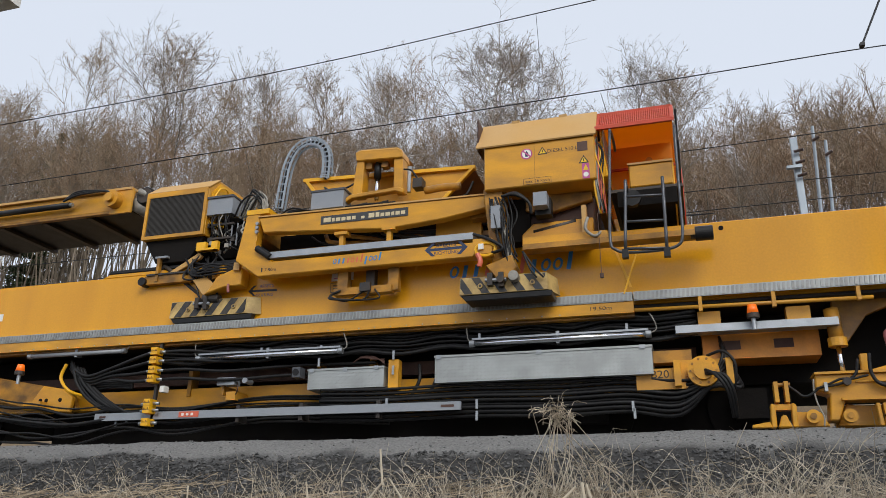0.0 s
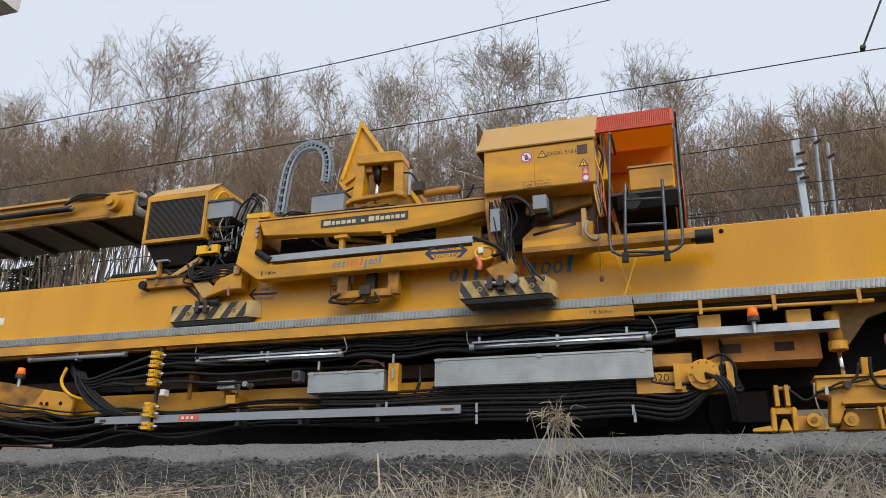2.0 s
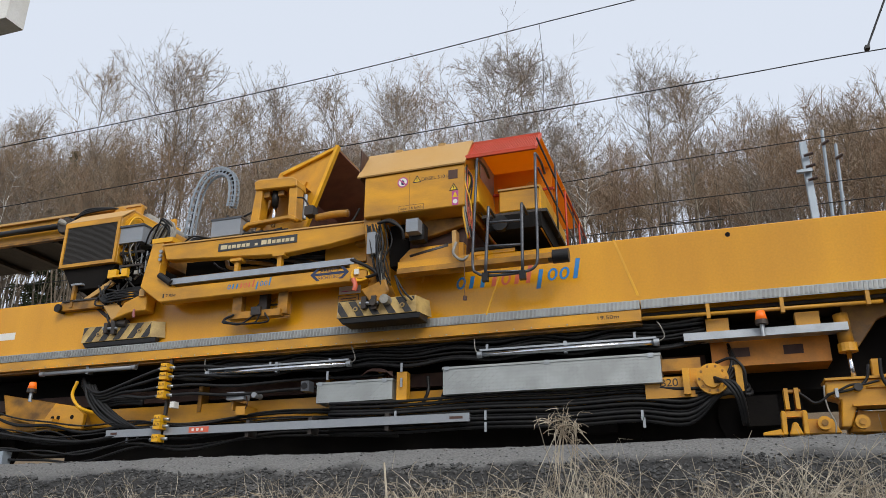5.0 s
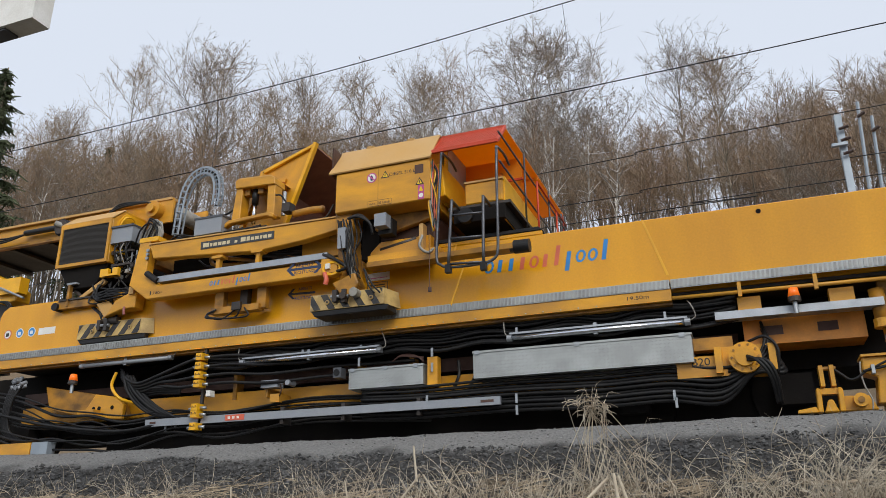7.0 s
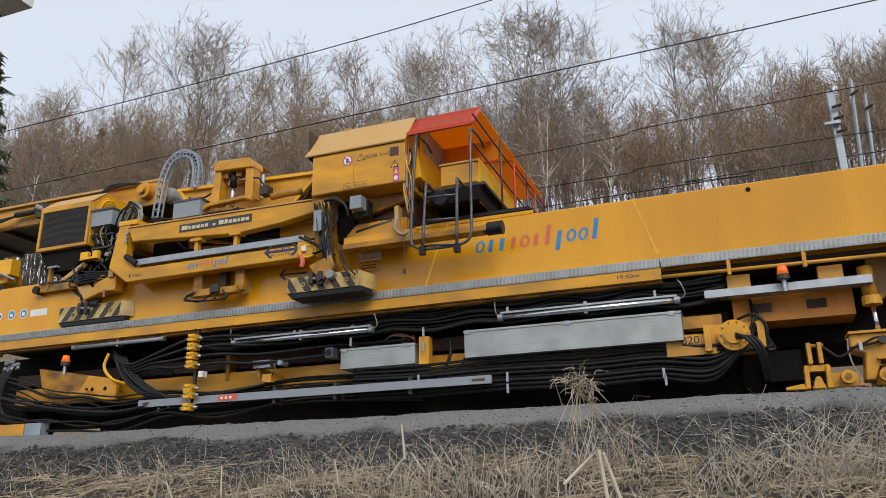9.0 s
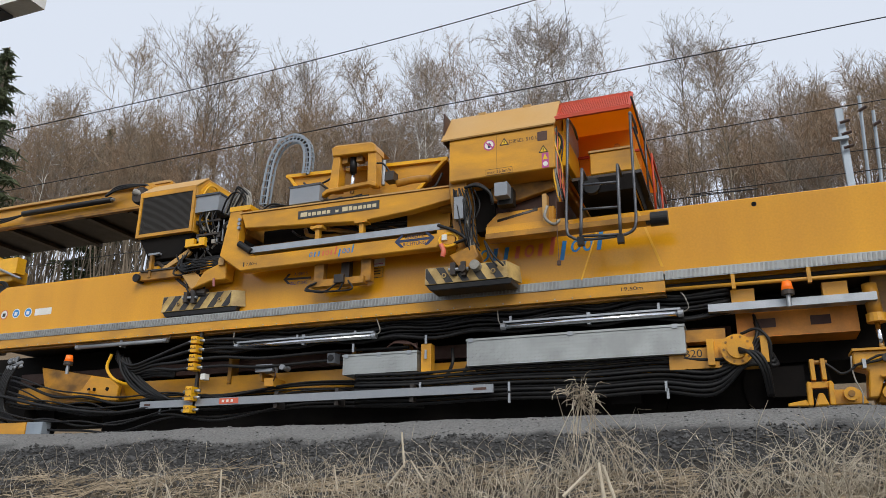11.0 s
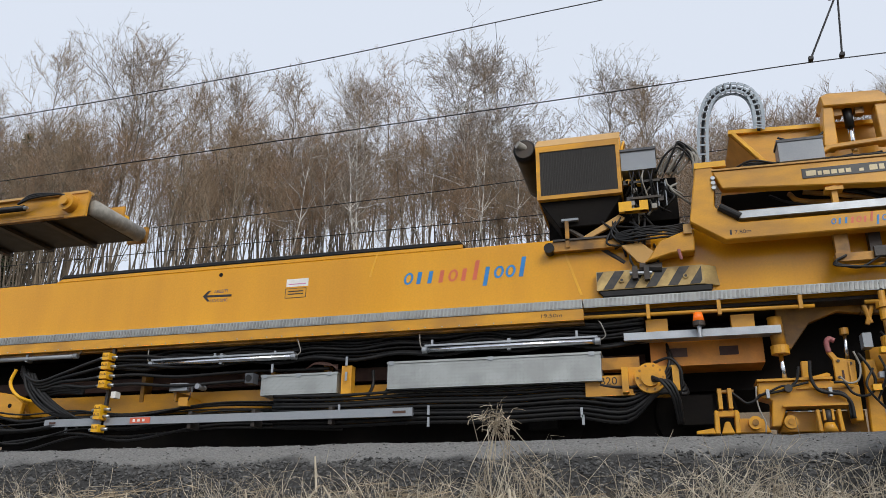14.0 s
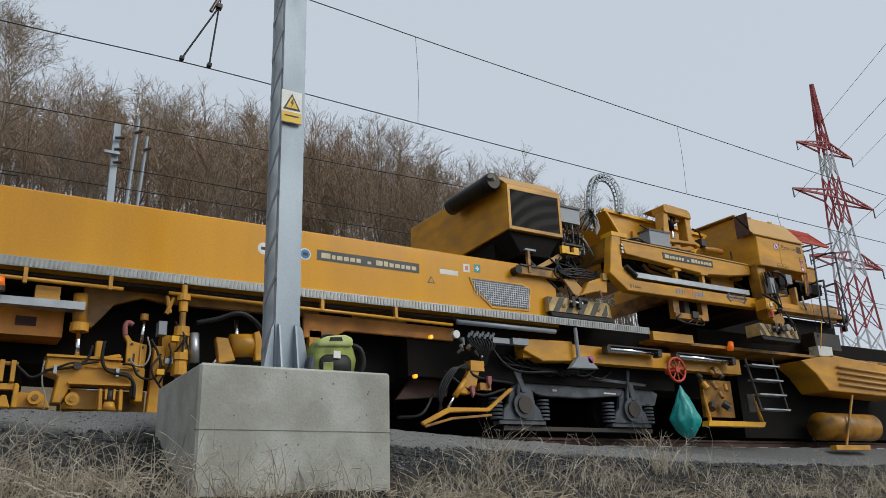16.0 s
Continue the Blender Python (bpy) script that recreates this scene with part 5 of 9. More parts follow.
def right_bogie_gear():
    """Drive, jacks, levelling beam and clamps between the wheels."""
    W = wagon
    # cross member with grey plate above
    (x0, zt), (x1, _) = (-0.269, 2.213), (1.379, 2.232)
    z = zt
    part("step_plate", box(x0, x1, z - 0.085, z, 8.87, 9.05), M_STEEL, W, "grey folded step plate", 0.005)
    for u in ((0.098, 2.307)[0], (1.011, 2.246)[0]):
        part("step_bracket", box(u - 0.12, u + 0.12, z, z + 0.16, 8.95, 9.1), M_YEL, W, bevel=0.008)
    x0, x1, z0, z1 = (0.001, 1.212, 1.873, 2.233)
    part("cross_box", box(x0, x1, z0, z1, 9.15, 9.6), M_SOIL, W, "dirty orange steel cross box", 0.012)
    for f in (0.25, 0.7):
        xx = x0 + (x1 - x0) * f
        part("worn_panel", box(xx - 0.1, xx + 0.1, z0 + 0.1, z0 + 0.2, 9.143, 9.149), M_RUST, W)
    # drive hub
    a = (-0.739, 1.675)
    part("drive_beam", box(*(-0.734, -0.210, 1.530, 1.757), 8.95, 9.15), M_YEL, W, bevel=0.008)
    part("drive_bracket", box(*(-0.320, 0.272, 1.535, 1.846), 8.97, 9.2), M_YEL, W, bevel=0.012)
    part("drive_plate", box(*(-0.537, -0.124, 1.834, 1.969), 9.0, 9.2), M_YDIRT, W, bevel=0.008)
    (x, z) = (-0.018, 1.700)
    hub = part("drive_hub", disc((x, z), 0.165, 8.86, 8.97, 28), M_YEL, W, "yellow round drive hub", 0.012)
    part("hub_cap", disc((x, z), 0.10, 8.82, 8.862, 20), M_YEL, hub, bevel=0.008)
    for k in range(10):
        q = 2 * math.pi * k / 10
        part("hub_bolt", disc((x + 0.135 * math.cos(q), z + 0.135 * math.sin(q)), 0.014, 8.85, 8.862, 6), M_YDIRT, hub)
    for k in range(3):
        part("hub_hose", tube([(x + 0.02, 8.82, z - 0.02 * k), (x + 0.12 + 0.04 * k, 8.72, z - 0.08), (x + 0.22 + 0.03 * k, 8.74, z - 0.25), (x + 0.26 + 0.02 * k, 8.9, z - 0.5)], 0.018), M_BLACK, hub, smooth=True)
    part("hub_hose", tube([(x + 0.05, 8.9, z + 0.17), (x + 0.22, 8.85, z + 0.2), (x + 0.33, 8.85, z + 0.05), (x + 0.3, 8.9, z - 0.2)], 0.016), M_BLACK, hub, smooth=True)
    for u in (-0.27, 0.27):
        part("hub_lug", box(x + u - 0.035, x + u + 0.035, z - 0.15, z + 0.13, 8.86, 8.98), M_YEL, hub, bevel=0.008)
    (lx, lz) = (-0.570, 1.656)
    letters("B20", (lx, 8.948, lz), 0.12, 0.19, M_INK, W)
    # wheels in the dark, on the near rail
    for (u, v, t) in (((0.462, 1.554)[0], 1.415, 0), ((0.462, 1.554)[0] - 1.75, 1.415, 0)):
        wheel(u, W)
    for u in ((-10.762, 1.814)[0], (-10.762, 1.814)[0] - 1.75):
        wheel(u, W)
    # levelling cylinder with bright rod
    (x, z) = (1.356, 2.028)
    zr = (1.363, 1.643)[1]
    cy = part("lift_cylinder", cyl((x - 0.02, 9.0, z + 0.3), (x, 9.0, z - 0.06), 0.075, 16), M_YDIRT, W, smooth=True)
    part("cylinder_head", cyl((x, 9.0, z - 0.02), (x, 9.0, z - 0.11), 0.095, 16), M_YEL, cy)
    part("rod", cyl((x, 9.0, z - 0.1), (x + 0.01, 9.0, zr - 0.05), 0.026, 12), M_CHROME, cy, smooth=True)
    # clamp unit in bright yellow
    g = M_YEL
    part("lining_beam", prism([(1.076, 1.616), (1.759, 1.609), (1.858, 1.574), (2.048, 1.547), (2.040, 1.183), (1.963, 1.180), (1.940, 1.342), (1.329, 1.347), (1.252, 1.143), (1.161, 1.144), (1.194, 1.410), (1.065, 1.453)], 8.9, 9.15), g, W, bevel=0.012)
    part("beam_flange", box(1.290, 1.93, 1.338, 1.362, 8.84, 8.9), g, W, bevel=0.005)
    part("beam_cap", box(1.066, 1.80, 1.612, 1.636, 8.86, 9.2), g, W, bevel=0.005)
    part("beam_fillet", box(1.45, 1.99, 1.52, 1.54, 8.87, 8.9), g, W, bevel=0.004)
    part("beam_back", box(1.25, 2.12, 1.070, 1.33, 9.2, 9.3), M_YDIRT, W, bevel=0.008)
    part("back_panel", prism([(1.352, 1.325), (1.649, 1.291), (1.633, 1.105), (1.252, 1.107)], 9.05, 9.1), g, W, bevel=0.006)
    part("lining_foot", prism([(0.83, 1.245), (1.091, 1.235), (1.16, 1.09), (0.82, 1.09)], 8.93, 9.1), g, W, bevel=0.01)
    # clamp: a cheek plate on either side, a fork above and a fluted base
    for x in (0.605, 0.805):
        part("clamp_cheek", prism([(x - 0.01, 1.075), (x + 0.04, 1.075), (x + 0.045, 1.29), (x + 0.03, 1.315), (x, 1.315)], 8.80, 8.95), g, W, bevel=0.008)
    for x in (0.675, 0.775):
        part("clamp_jaw", box(x - 0.018, x + 0.022, 1.33, 1.542, 8.80, 8.96), g, W, bevel=0.01)
    part("clamp_bar", box(0.615, 0.84, 1.255, 1.315, 8.84, 8.95), g, W, bevel=0.008)
    part("fork_pin", cyl((0.655, 8.86, 1.515), (0.82, 8.86, 1.515), 0.022, 10), M_YDIRT, W)
    part("clamp_base", prism([(0.655, 1.072), (0.79, 1.072), (0.765, 1.135), (0.745, 1.195), (0.70, 1.195), (0.68, 1.135)], 8.79, 8.9), g, W, bevel=0.01)
    part("rail_shoe", prism([(0.409, 1.105), (0.583, 1.134), (0.601, 1.074), (0.407, 1.075)], 8.80, 8.86), g, W, bevel=0.006)
    for x, z in ((1.002, 1.185), (1.346, 1.183)):
        pin = part("pivot_pin", disc((x, z), 0.068, 8.84, 8.93, 20), g, W, bevel=0.008)
        part("pin_head", disc((x, z), 0.032, 8.825, 8.842, 12), M_YDIRT, pin)
    for x in (1.60, 1.80):
        part("guide_rib", prism([(x - 0.012, 1.297), (x + 0.022, 1.297), (x + 0.035, 1.075), (x - 0.004, 1.075)], 8.82, 8.92), g, W, bevel=0.006)
    for x in (1.665, 1.745):
        part("guide_rib", box(x - 0.01, x + 0.012, 1.19, 1.30, 8.84, 8.9), g, W, bevel=0.004)
    part("roller", cyl((1.705, 8.86, 1.075), (1.705, 8.86, 1.165), 0.078, 16, 0.05), g, W, smooth=True)
    part("roller_stem", cyl((1.705, 8.86, 1.165), (1.705, 8.86, 1.29), 0.03, 12), M_DARK, W, smooth=True)
    part("beam_post", prism([(1.532, 1.822), (1.609, 1.821), (1.593, 1.629), (1.527, 1.630)], 8.93, 9.0), g, W, bevel=0.008)
    part("trip_lever", prism([(1.605, 1.650), (1.77, 1.690), (1.80, 1.672), (1.79, 1.648), (1.605, 1.628)], 8.92, 8.96), g, W, bevel=0.006)
    part("tall_plate", prism([(2.138, 1.818), (2.255, 1.816), (2.262, 1.075), (2.105, 1.075)], 8.97, 9.08), g, W, bevel=0.01)
    hp = part("hook_plate", prism([(1.785, 1.905), (1.842, 1.905), (1.887, 1.837), (2.048, 1.803), (2.036, 1.551), (1.838, 1.595), (1.836, 1.82)], 8.90, 8.95), g, W, bevel=0.008)
    for x, z in ((1.885, 1.80), (2.0, 1.77), (1.875, 1.63)):
        part("plate_bolt", disc((x, z), 0.016, 8.885, 8.902, 8), M_DARK, hp)
    part("plate_slot", box(1.905, 1.925, 1.61, 1.70, 8.894, 8.901), M_RUST, hp)
    part("plate_rib", box(1.975, 1.99, 1.57, 1.79, 8.88, 8.902), g, hp)
    part("red_hook", tube([(1.815, 8.92, 1.895), (1.806, 8.92, 2.0), (1.835, 8.92, 2.043), (1.885, 8.92, 2.02)], 0.028), M_HOOK, W, "faded red lifting hook", smooth=True)
    part("rod", cyl((2.023, 9.05, 2.124), (2.006, 9.05, 1.81), 0.022, 12), M_CHROME, W, smooth=True)
    part("rod_head", cyl((2.02, 9.05, 2.11), (2.02, 9.05, 2.18), 0.045, 12), M_YDIRT, W)
    part("swing_arm", prism([(2.196, 1.578), (2.282, 1.660), (2.472, 1.658), (2.462, 1.493), (2.341, 1.484), (2.341, 1.566)], 8.84, 8.96), g, W, bevel=0.01)
    part("grey_ram", cyl((2.40, 8.87, 1.49), (2.405, 8.87, 1.31), 0.045, 14), M_GREYBOX, W, smooth=True)
    # hoses clipped along the beam
    for k, (r, rows) in enumerate((
            (0.014, ((0.80, 1.50), (0.87, 1.44), (0.93, 1.39), (1.0, 1.40), (1.10, 1.47), (1.22, 1.49), (1.34, 1.52), (1.45, 1.60), (1.49, 1.75))),
            (0.012, ((1.06, 1.46), (1.16, 1.49), (1.30, 1.55), (1.42, 1.55), (1.56, 1.58))),
            (0.018, ((1.60, 1.80), (1.59, 1.62), (1.64, 1.50), (1.75, 1.46), (1.86, 1.44), (1.93, 1.36), (1.94, 1.2))),
            (0.014, ((1.62, 1.52), (1.74, 1.48), (1.85, 1.47), (1.91, 1.40), (1.915, 1.2))),
            (0.014, ((1.80, 1.57), (1.90, 1.56), (1.96, 1.46), (2.06, 1.42), (2.15, 1.46), (2.19, 1.58), (2.15, 1.72), (2.07, 1.86))),
            (0.010, ((2.03, 1.88), (2.07, 1.72), (2.03, 1.58), (1.93, 1.56), (1.87, 1.62))),
            (0.008, ((1.05, 1.56), (1.04, 1.44), (1.06, 1.30), (1.10, 1.18), (1.09, 1.08))))):
        part("hose", tube([(x, 8.85 - 0.01 * (k % 3), z) for x, z in rows], r), M_COIL if k > 4 else M_BLACK, W, smooth=True)
    for x, z in ((1.155, 1.475), (1.755, 1.475)):
        part("hose_clip", box(x - 0.016, x + 0.016, z - 0.045, z + 0.045, 8.82, 8.9), M_STEEL, W, bevel=0.004)
    part("hose_valve", disc((1.36, 1.525), 0.04, 8.82, 8.88, 12), M_DARK, W, bevel=0.008)
    rnd = random.Random(44)
    for k in range(5):
        xx, zz = (2.334, 1.842)[0] + rnd.uniform(-0.2, 0.25), (2.334, 1.842)[1] + rnd.uniform(-0.4, 0.4)
        part("hose", tube([(xx, 8.84, zz + 0.2), (xx + rnd.uniform(-0.12, 0.12), 8.76, zz), (xx + rnd.uniform(-0.1, 0.1), 8.85, zz - 0.25)], 0.012), M_BLACK, W, smooth=True)
        part("fitting", box(xx - 0.04, xx + 0.04, zz - 0.03, zz + 0.03, 8.78, 8.88), rnd.choice((M_BRIGHT, M_YDIRT, M_GREYBOX)), W, bevel=0.01)
    # upright cylinder stack
    x = (2.395, 2.168)[0]
    for (v0, v1, r, m) in ((535, 548, 0.03, M_BLACK), (548, 565, 0.035, M_YEL), (566, 576, 0.075, M_YEL), (577, 595, 0.05, M_YEL), (596, 622, 0.035, M_YDIRT), (622, 638, 0.085, M_YEL), (638, 668, 0.05, M_YEL), (668, 680, 0.11, M_YEL), (680, 705, 0.09, M_YEL)):
        za, zb = (2.395, 2.168)[1] + (600 - v0) / 152, (2.395, 2.168)[1] + (600 - v1) / 152
        part("cylinder_section", cyl((x, 8.85, za), (x, 8.85, zb), r, 12), m, W, bevel=0.004)
    xa = (2.544, 1.797)[0]
    part("damper", cyl((xa, 8.9, (2.566, 1.973)[1]), (xa + 0.02, 8.9, (2.525, 1.642)[1]), 0.058, 14), M_STEEL, W, smooth=True)
    part("damper_spring", cyl((xa - 0.09, 8.92, (2.487, 1.924)[1]), (xa - 0.09, 8.92, (2.449, 1.612)[1]), 0.03, 8), M_RUST, W)
    for (p, q) in (((2.221, 2.380), (2.261, 2.183)), ((2.294, 2.365), (2.223, 2.171))):
        part("linkage", cyl(xz(p, 8.9), xz(q, 8.9), 0.025, 8), M_YDIRT, W)
    part("valve_block", box(*(2.156, 2.243, 1.934, 2.086), 8.9, 9.05), M_GREYBOX, W, bevel=0.008)
    part("frame_bracket", box(*(2.243, 2.555, 1.584, 1.971), 9.1, 9.3), M_YEL, W, bevel=0.01)
    part("big_hose", tube([xz((2.542, 2.077), 8.8), xz((2.744, 2.124), 8.75), xz((3.009, 2.208), 8.7), xz((3.244, 2.096), 8.75), xz((3.375, 1.899), 8.85)], 0.028), M_BLACK, W, smooth=True)
    # second half of the clamp gear, behind the mast block
    for p, q in (((2.943, 1.845), (2.804, 1.604)), ((3.079, 2.218), (3.115, 1.779)), ((3.354, 2.006), (3.362, 1.858))):
        part("rod", cyl(xz(p, 9.1), xz(q, 9.1), 0.03, 12), M_CHROME, W, smooth=True)
    part("tamping_drum", cyl(xz((3.027, 1.905), 9.1), xz((3.350, 1.928), 9.1), 0.14, 20), M_YEL, W, smooth=True)
    part("drum_arm", prism([(2.808, 1.964), (2.954, 1.962), (3.054, 1.701), (2.858, 1.656)], 8.95, 9.05), g, W, bevel=0.01)
    part("drum_arm", prism([(3.263, 2.054), (3.387, 2.099), (3.429, 1.724), (3.291, 1.716)], 8.95, 9.05), g, W, bevel=0.01)
    # arched frame openings above
    part("frame_arch", prism([(1.406, 2.576), (2.336, 2.555), (2.253, 2.385), (2.030, 2.424), (1.726, 2.307), (1.508, 2.027), (1.365, 2.029)], 9.25, 9.33), M_YDIRT, W, bevel=0.008)
    part("frame_rail", box(*(2.265, 4.211, 2.380, 2.502), 9.25, 9.33), M_YDIRT, W)
    part("frame_post", box(*(4.062, 4.221, 1.806, 2.195), 9.2, 9.3), M_YEL, W, bevel=0.01)
    part("rear_frame", box(*(4.675, 5.892, 2.325, 2.458), 9.25, 9.35), M_YDIRT, W)


def wheel(x, parent):
    # wheel and axle box are coloured near-black for the shade they sit in
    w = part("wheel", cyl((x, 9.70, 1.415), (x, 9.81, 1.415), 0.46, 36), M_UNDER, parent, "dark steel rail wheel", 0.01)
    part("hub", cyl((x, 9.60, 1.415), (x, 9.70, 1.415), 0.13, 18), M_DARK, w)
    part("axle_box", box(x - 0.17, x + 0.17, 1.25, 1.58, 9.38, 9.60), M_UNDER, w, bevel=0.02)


right_bogie_gear()


def front_bogie():
    """The open bogie at the wagon's end with its side frame, axle boxes and springs."""
    W = wagon
    a, b, z = 7.433, 9.60, 1.37
    fr = part("bogie_frame", prism([(6.97, 1.90), (7.25, 1.905), (7.62, 1.785), (8.60, 1.69), (8.77, 1.83), (9.97, 1.76), (10.25, 1.65), (10.16, 1.45), (9.68, 1.436), (9.646, 1.60), (8.57, 1.517), (7.84, 1.523), (7.71, 1.546), (7.53, 1.647), (6.97, 1.735)], 9.30, 9.42), M_BOGIE, W, "slate grey bogie side frame", 0.012)
    part("frame_cover", prism([(8.75, 1.86), (9.95, 1.79), (9.93, 1.74), (8.72, 1.80)], 9.24, 9.30), M_BOGIE, fr, bevel=0.008)
    part("frame_mark", box(8.02, 8.10, 1.60, 1.63, 9.290, 9.299), M_WHITE, fr)
    part("frame_mark", box(9.05, 9.30, 1.60, 1.625, 9.290, 9.299), M_WHITE, fr)
    part("frame_link", prism([(7.25, 1.88), (7.36, 1.88), (7.50, 1.56), (7.40, 1.54)], 9.22, 9.29), M_BOGIE, fr, bevel=0.01)
    part("frame_link", prism([(9.50, 1.80), (9.62, 1.80), (9.70, 1.52), (9.58, 1.50)], 9.22, 9.29), M_BOGIE, fr, bevel=0.01)
    part("rail_guard_bar", box(a - 0.3, b + 0.5, 1.02, 1.08, 9.36, 9.44), M_DARK, fr, bevel=0.01)
    for k in range(5):
        part("brake_hose", tube([(6.9 + 0.12 * k, 9.15, 2.05), (7.1 + 0.2 * k, 9.12, 1.93 - 0.02 * k), (7.6 + 0.15 * k, 9.14, 1.90), (8.2 + 0.1 * k, 9.2, 1.82 + 0.02 * k)], 0.014), M_BLACK, fr, smooth=True)
    for x in (a, b):
        wheel(x, W)
        part("axle_cover", disc((x, z), 0.19, 9.23, 9.30, 26), M_BOGIE, fr, bevel=0.01)
        part("axle_cap", disc((x, z), 0.125, 9.205, 9.232, 22), M_DARK, fr, bevel=0.006)
        part("axle_housing", prism([(x - 0.38, z - 0.22), (x + 0.38, z - 0.22), (x + 0.32, z - 0.06), (x + 0.24, z + 0.02), (x + 0.20, z + 0.22), (x + 0.10, z + 0.30), (x - 0.12, z + 0.30), (x - 0.22, z + 0.2), (x - 0.26, z + 0.02), (x - 0.34, z - 0.06)], 9.28, 9.36), M_BOGIE, fr, bevel=0.012)
        for s in (-0.43, 0.43):
            for k in range(6):
                zz = z - 0.20 + 0.055 * k
                part("spring_coil", cyl((x + s, 9.36, zz), (x + s, 9.36, zz + 0.030), 0.10, 16), M_BOGIE, fr)
        part("damper", cyl((x - 0.1, 9.26, z + 0.15), (x - 0.02, 9.26, z + 0.62), 0.035, 10), M_BOGIE, fr)
        part("tie_plate", box(x - 0.42, x + 0.42, z - 0.27, z - 0.22, 9.30, 9.46), M_BOGIE, fr, bevel=0.006)
    for k in range(6):
        part("brake_hose", tube([(a - 0.4 + 0.3 * k, 9.25, z + 0.6), (a - 0.2 + 0.33 * k, 9.2, z + 0.50 - 0.03 * (k % 3)), (a + 0.1 + 0.33 * k, 9.22, z + 0.58)], 0.016), M_BLACK, W, smooth=True)
    # sweep arm in yellow before the wheel
    part("sweep_foot", prism([(5.470, 1.041), (5.878, 1.240), (6.513, 1.255), (6.909, 1.541), (6.965, 1.525), (6.535, 1.205), (5.905, 1.175), (5.500, 0.995)], 8.84, 8.90), M_YEL, W, bevel=0.01)
    part("sweep_edge", prism([(5.50, 1.0), (5.92, 1.112), (6.55, 1.172), (6.56, 1.14), (5.93, 1.08), (5.52, 0.97)], 8.82, 8.86), M_YDIRT, W, bevel=0.005)
    part("sweep_post", prism([(6.10, 1.45), (6.30, 1.79), (6.46, 1.79), (6.40, 1.56), (6.26, 1.43)], 8.92, 9.02), M_YEL, W, bevel=0.012)
    part("sweep_joint", box(6.30, 6.52, 1.76, 1.90, 8.90, 9.04), M_YEL, W, bevel=0.012)
    part("sweep_joint", box(6.44, 6.62, 1.50, 1.60, 8.90, 9.00), M_YDIRT, W, bevel=0.012)
    part("sweep_ram", cyl((6.20, 8.9, 1.62), (6.02, 8.9, 1.40), 0.04, 14), M_YEL, W, smooth=True)
    part("sweep_rod", cyl((6.03, 8.9, 1.42), (5.90, 8.9, 1.24), 0.02, 12), M_CHROME, W, smooth=True)
    for x, z2 in ((6.30, 1.46), (6.58, 1.60)):
        part("red_lever", prism([(x - 0.035, z2 + 0.09), (x + 0.035, z2 + 0.09), (x + 0.03, z2), (x, z2 - 0.08), (x - 0.03, z2)], 8.86, 8.91), M_HOOK, W, "faded red lever", 0.006)
    for k in range(4):
        part("hose", tube([(6.25, 8.92, 1.85 - 0.02 * k), (6.05 - 0.03 * k, 8.88, 1.75), (5.85 - 0.03 * k, 8.88, 1.45), (5.78 + 0.03 * k, 8.95, 1.15)], 0.016), M_BLACK, W, smooth=True)
    # soiled frame plates behind, half in the dark
    part("frame_plate", prism([(5.831, 1.882), (6.372, 1.851), (6.271, 1.478), (5.440, 1.404)], 9.50, 9.56), M_RUST, W, "soiled brown frame plate", 0.01)
    part("frame_plate", prism([(5.75, 2.30), (6.10, 2.30), (6.20, 1.95), (5.95, 1.90)], 9.46, 9.52), M_RUST, W, "soiled brown frame plate", 0.01)
    part("frame_girder", prism([(3.98, 2.42), (6.247, 2.403), (6.226, 2.215), (4.563, 2.228), (4.35, 2.10), (3.98, 2.10)], 9.20, 9.26), M_SOIL, W, "soiled orange frame girder", 0.01)
    for k in range(10):
        q = 6.25 + 0.045 * k
        part("valve_stub", cyl((q, 8.86, 2.21 + 0.03 * (k % 2)), (q + 0.02, 8.84, 2.27 + 0.03 * (k % 2)), 0.02, 8), M_STEEL if k % 3 else M_GREYBOX, W)
        part("hose", tube([(q, 8.88, 2.22), (q + 0.03, 8.85, 2.12), (6.42 + 0.02 * k, 8.87, 2.02), (6.5 + 0.01 * k, 8.95, 1.85)], 0.011), M_BLACK, W, smooth=True)
    for (p, q, r) in (((6.245, 1.897), (6.405, 1.679), (7.116, 1.641)), ((6.615, 2.261), (7.007, 1.822), (7.913, 1.846)), ((5.934, 1.739), (6.406, 1.438), (6.960, 1.553)), ((5.745, 1.426), (5.506, 1.147), (5.225, 1.115))):
        part("hose", tube([xz(p, 9.0), xz(q, 8.92), xz(r, 9.05)], 0.02), M_BLACK, W, smooth=True)
    # lit marker lamps and end fittings
    for (x, z2) in ((5.701, 2.186), (5.443, 1.641)):
        part("marker_lamp", disc((x, z2), 0.028, 8.92, 8.97, 12), M_LAMPY, W, "lit amber marker lamp")
    (x, z2) = (6.079, 2.245)
    part("end_lamp", disc((x, z2), 0.055, 8.88, 8.95, 16), M_WHITE, W)
    part("socket_box", box(*(6.657, 6.945, 2.165, 2.240), 8.85, 8.95), M_GREYBOX, W, bevel=0.008)
    part("socket_box", box(*(7.012, 7.286, 2.165, 2.260), 8.85, 8.95), M_GREYBOX, W, bevel=0.008)
    rnd = random.Random(31)
    (x, z2) = (6.381, 2.165)
    for k in range(9):
        q = (x + rnd.uniform(-0.25, 0.25), 8.9 + rnd.uniform(-0.03, 0.05), z2 + rnd.uniform(-0.15, 0.06))
        part("pipe_fitting", cyl(q, (q[0] + rnd.uniform(-0.1, 0.1), 8.9, q[2] + rnd.uniform(-0.1, 0.1)), 0.025, 8), rnd.choice((M_GREYBOX, M_DARK, M_YDIRT)), W)


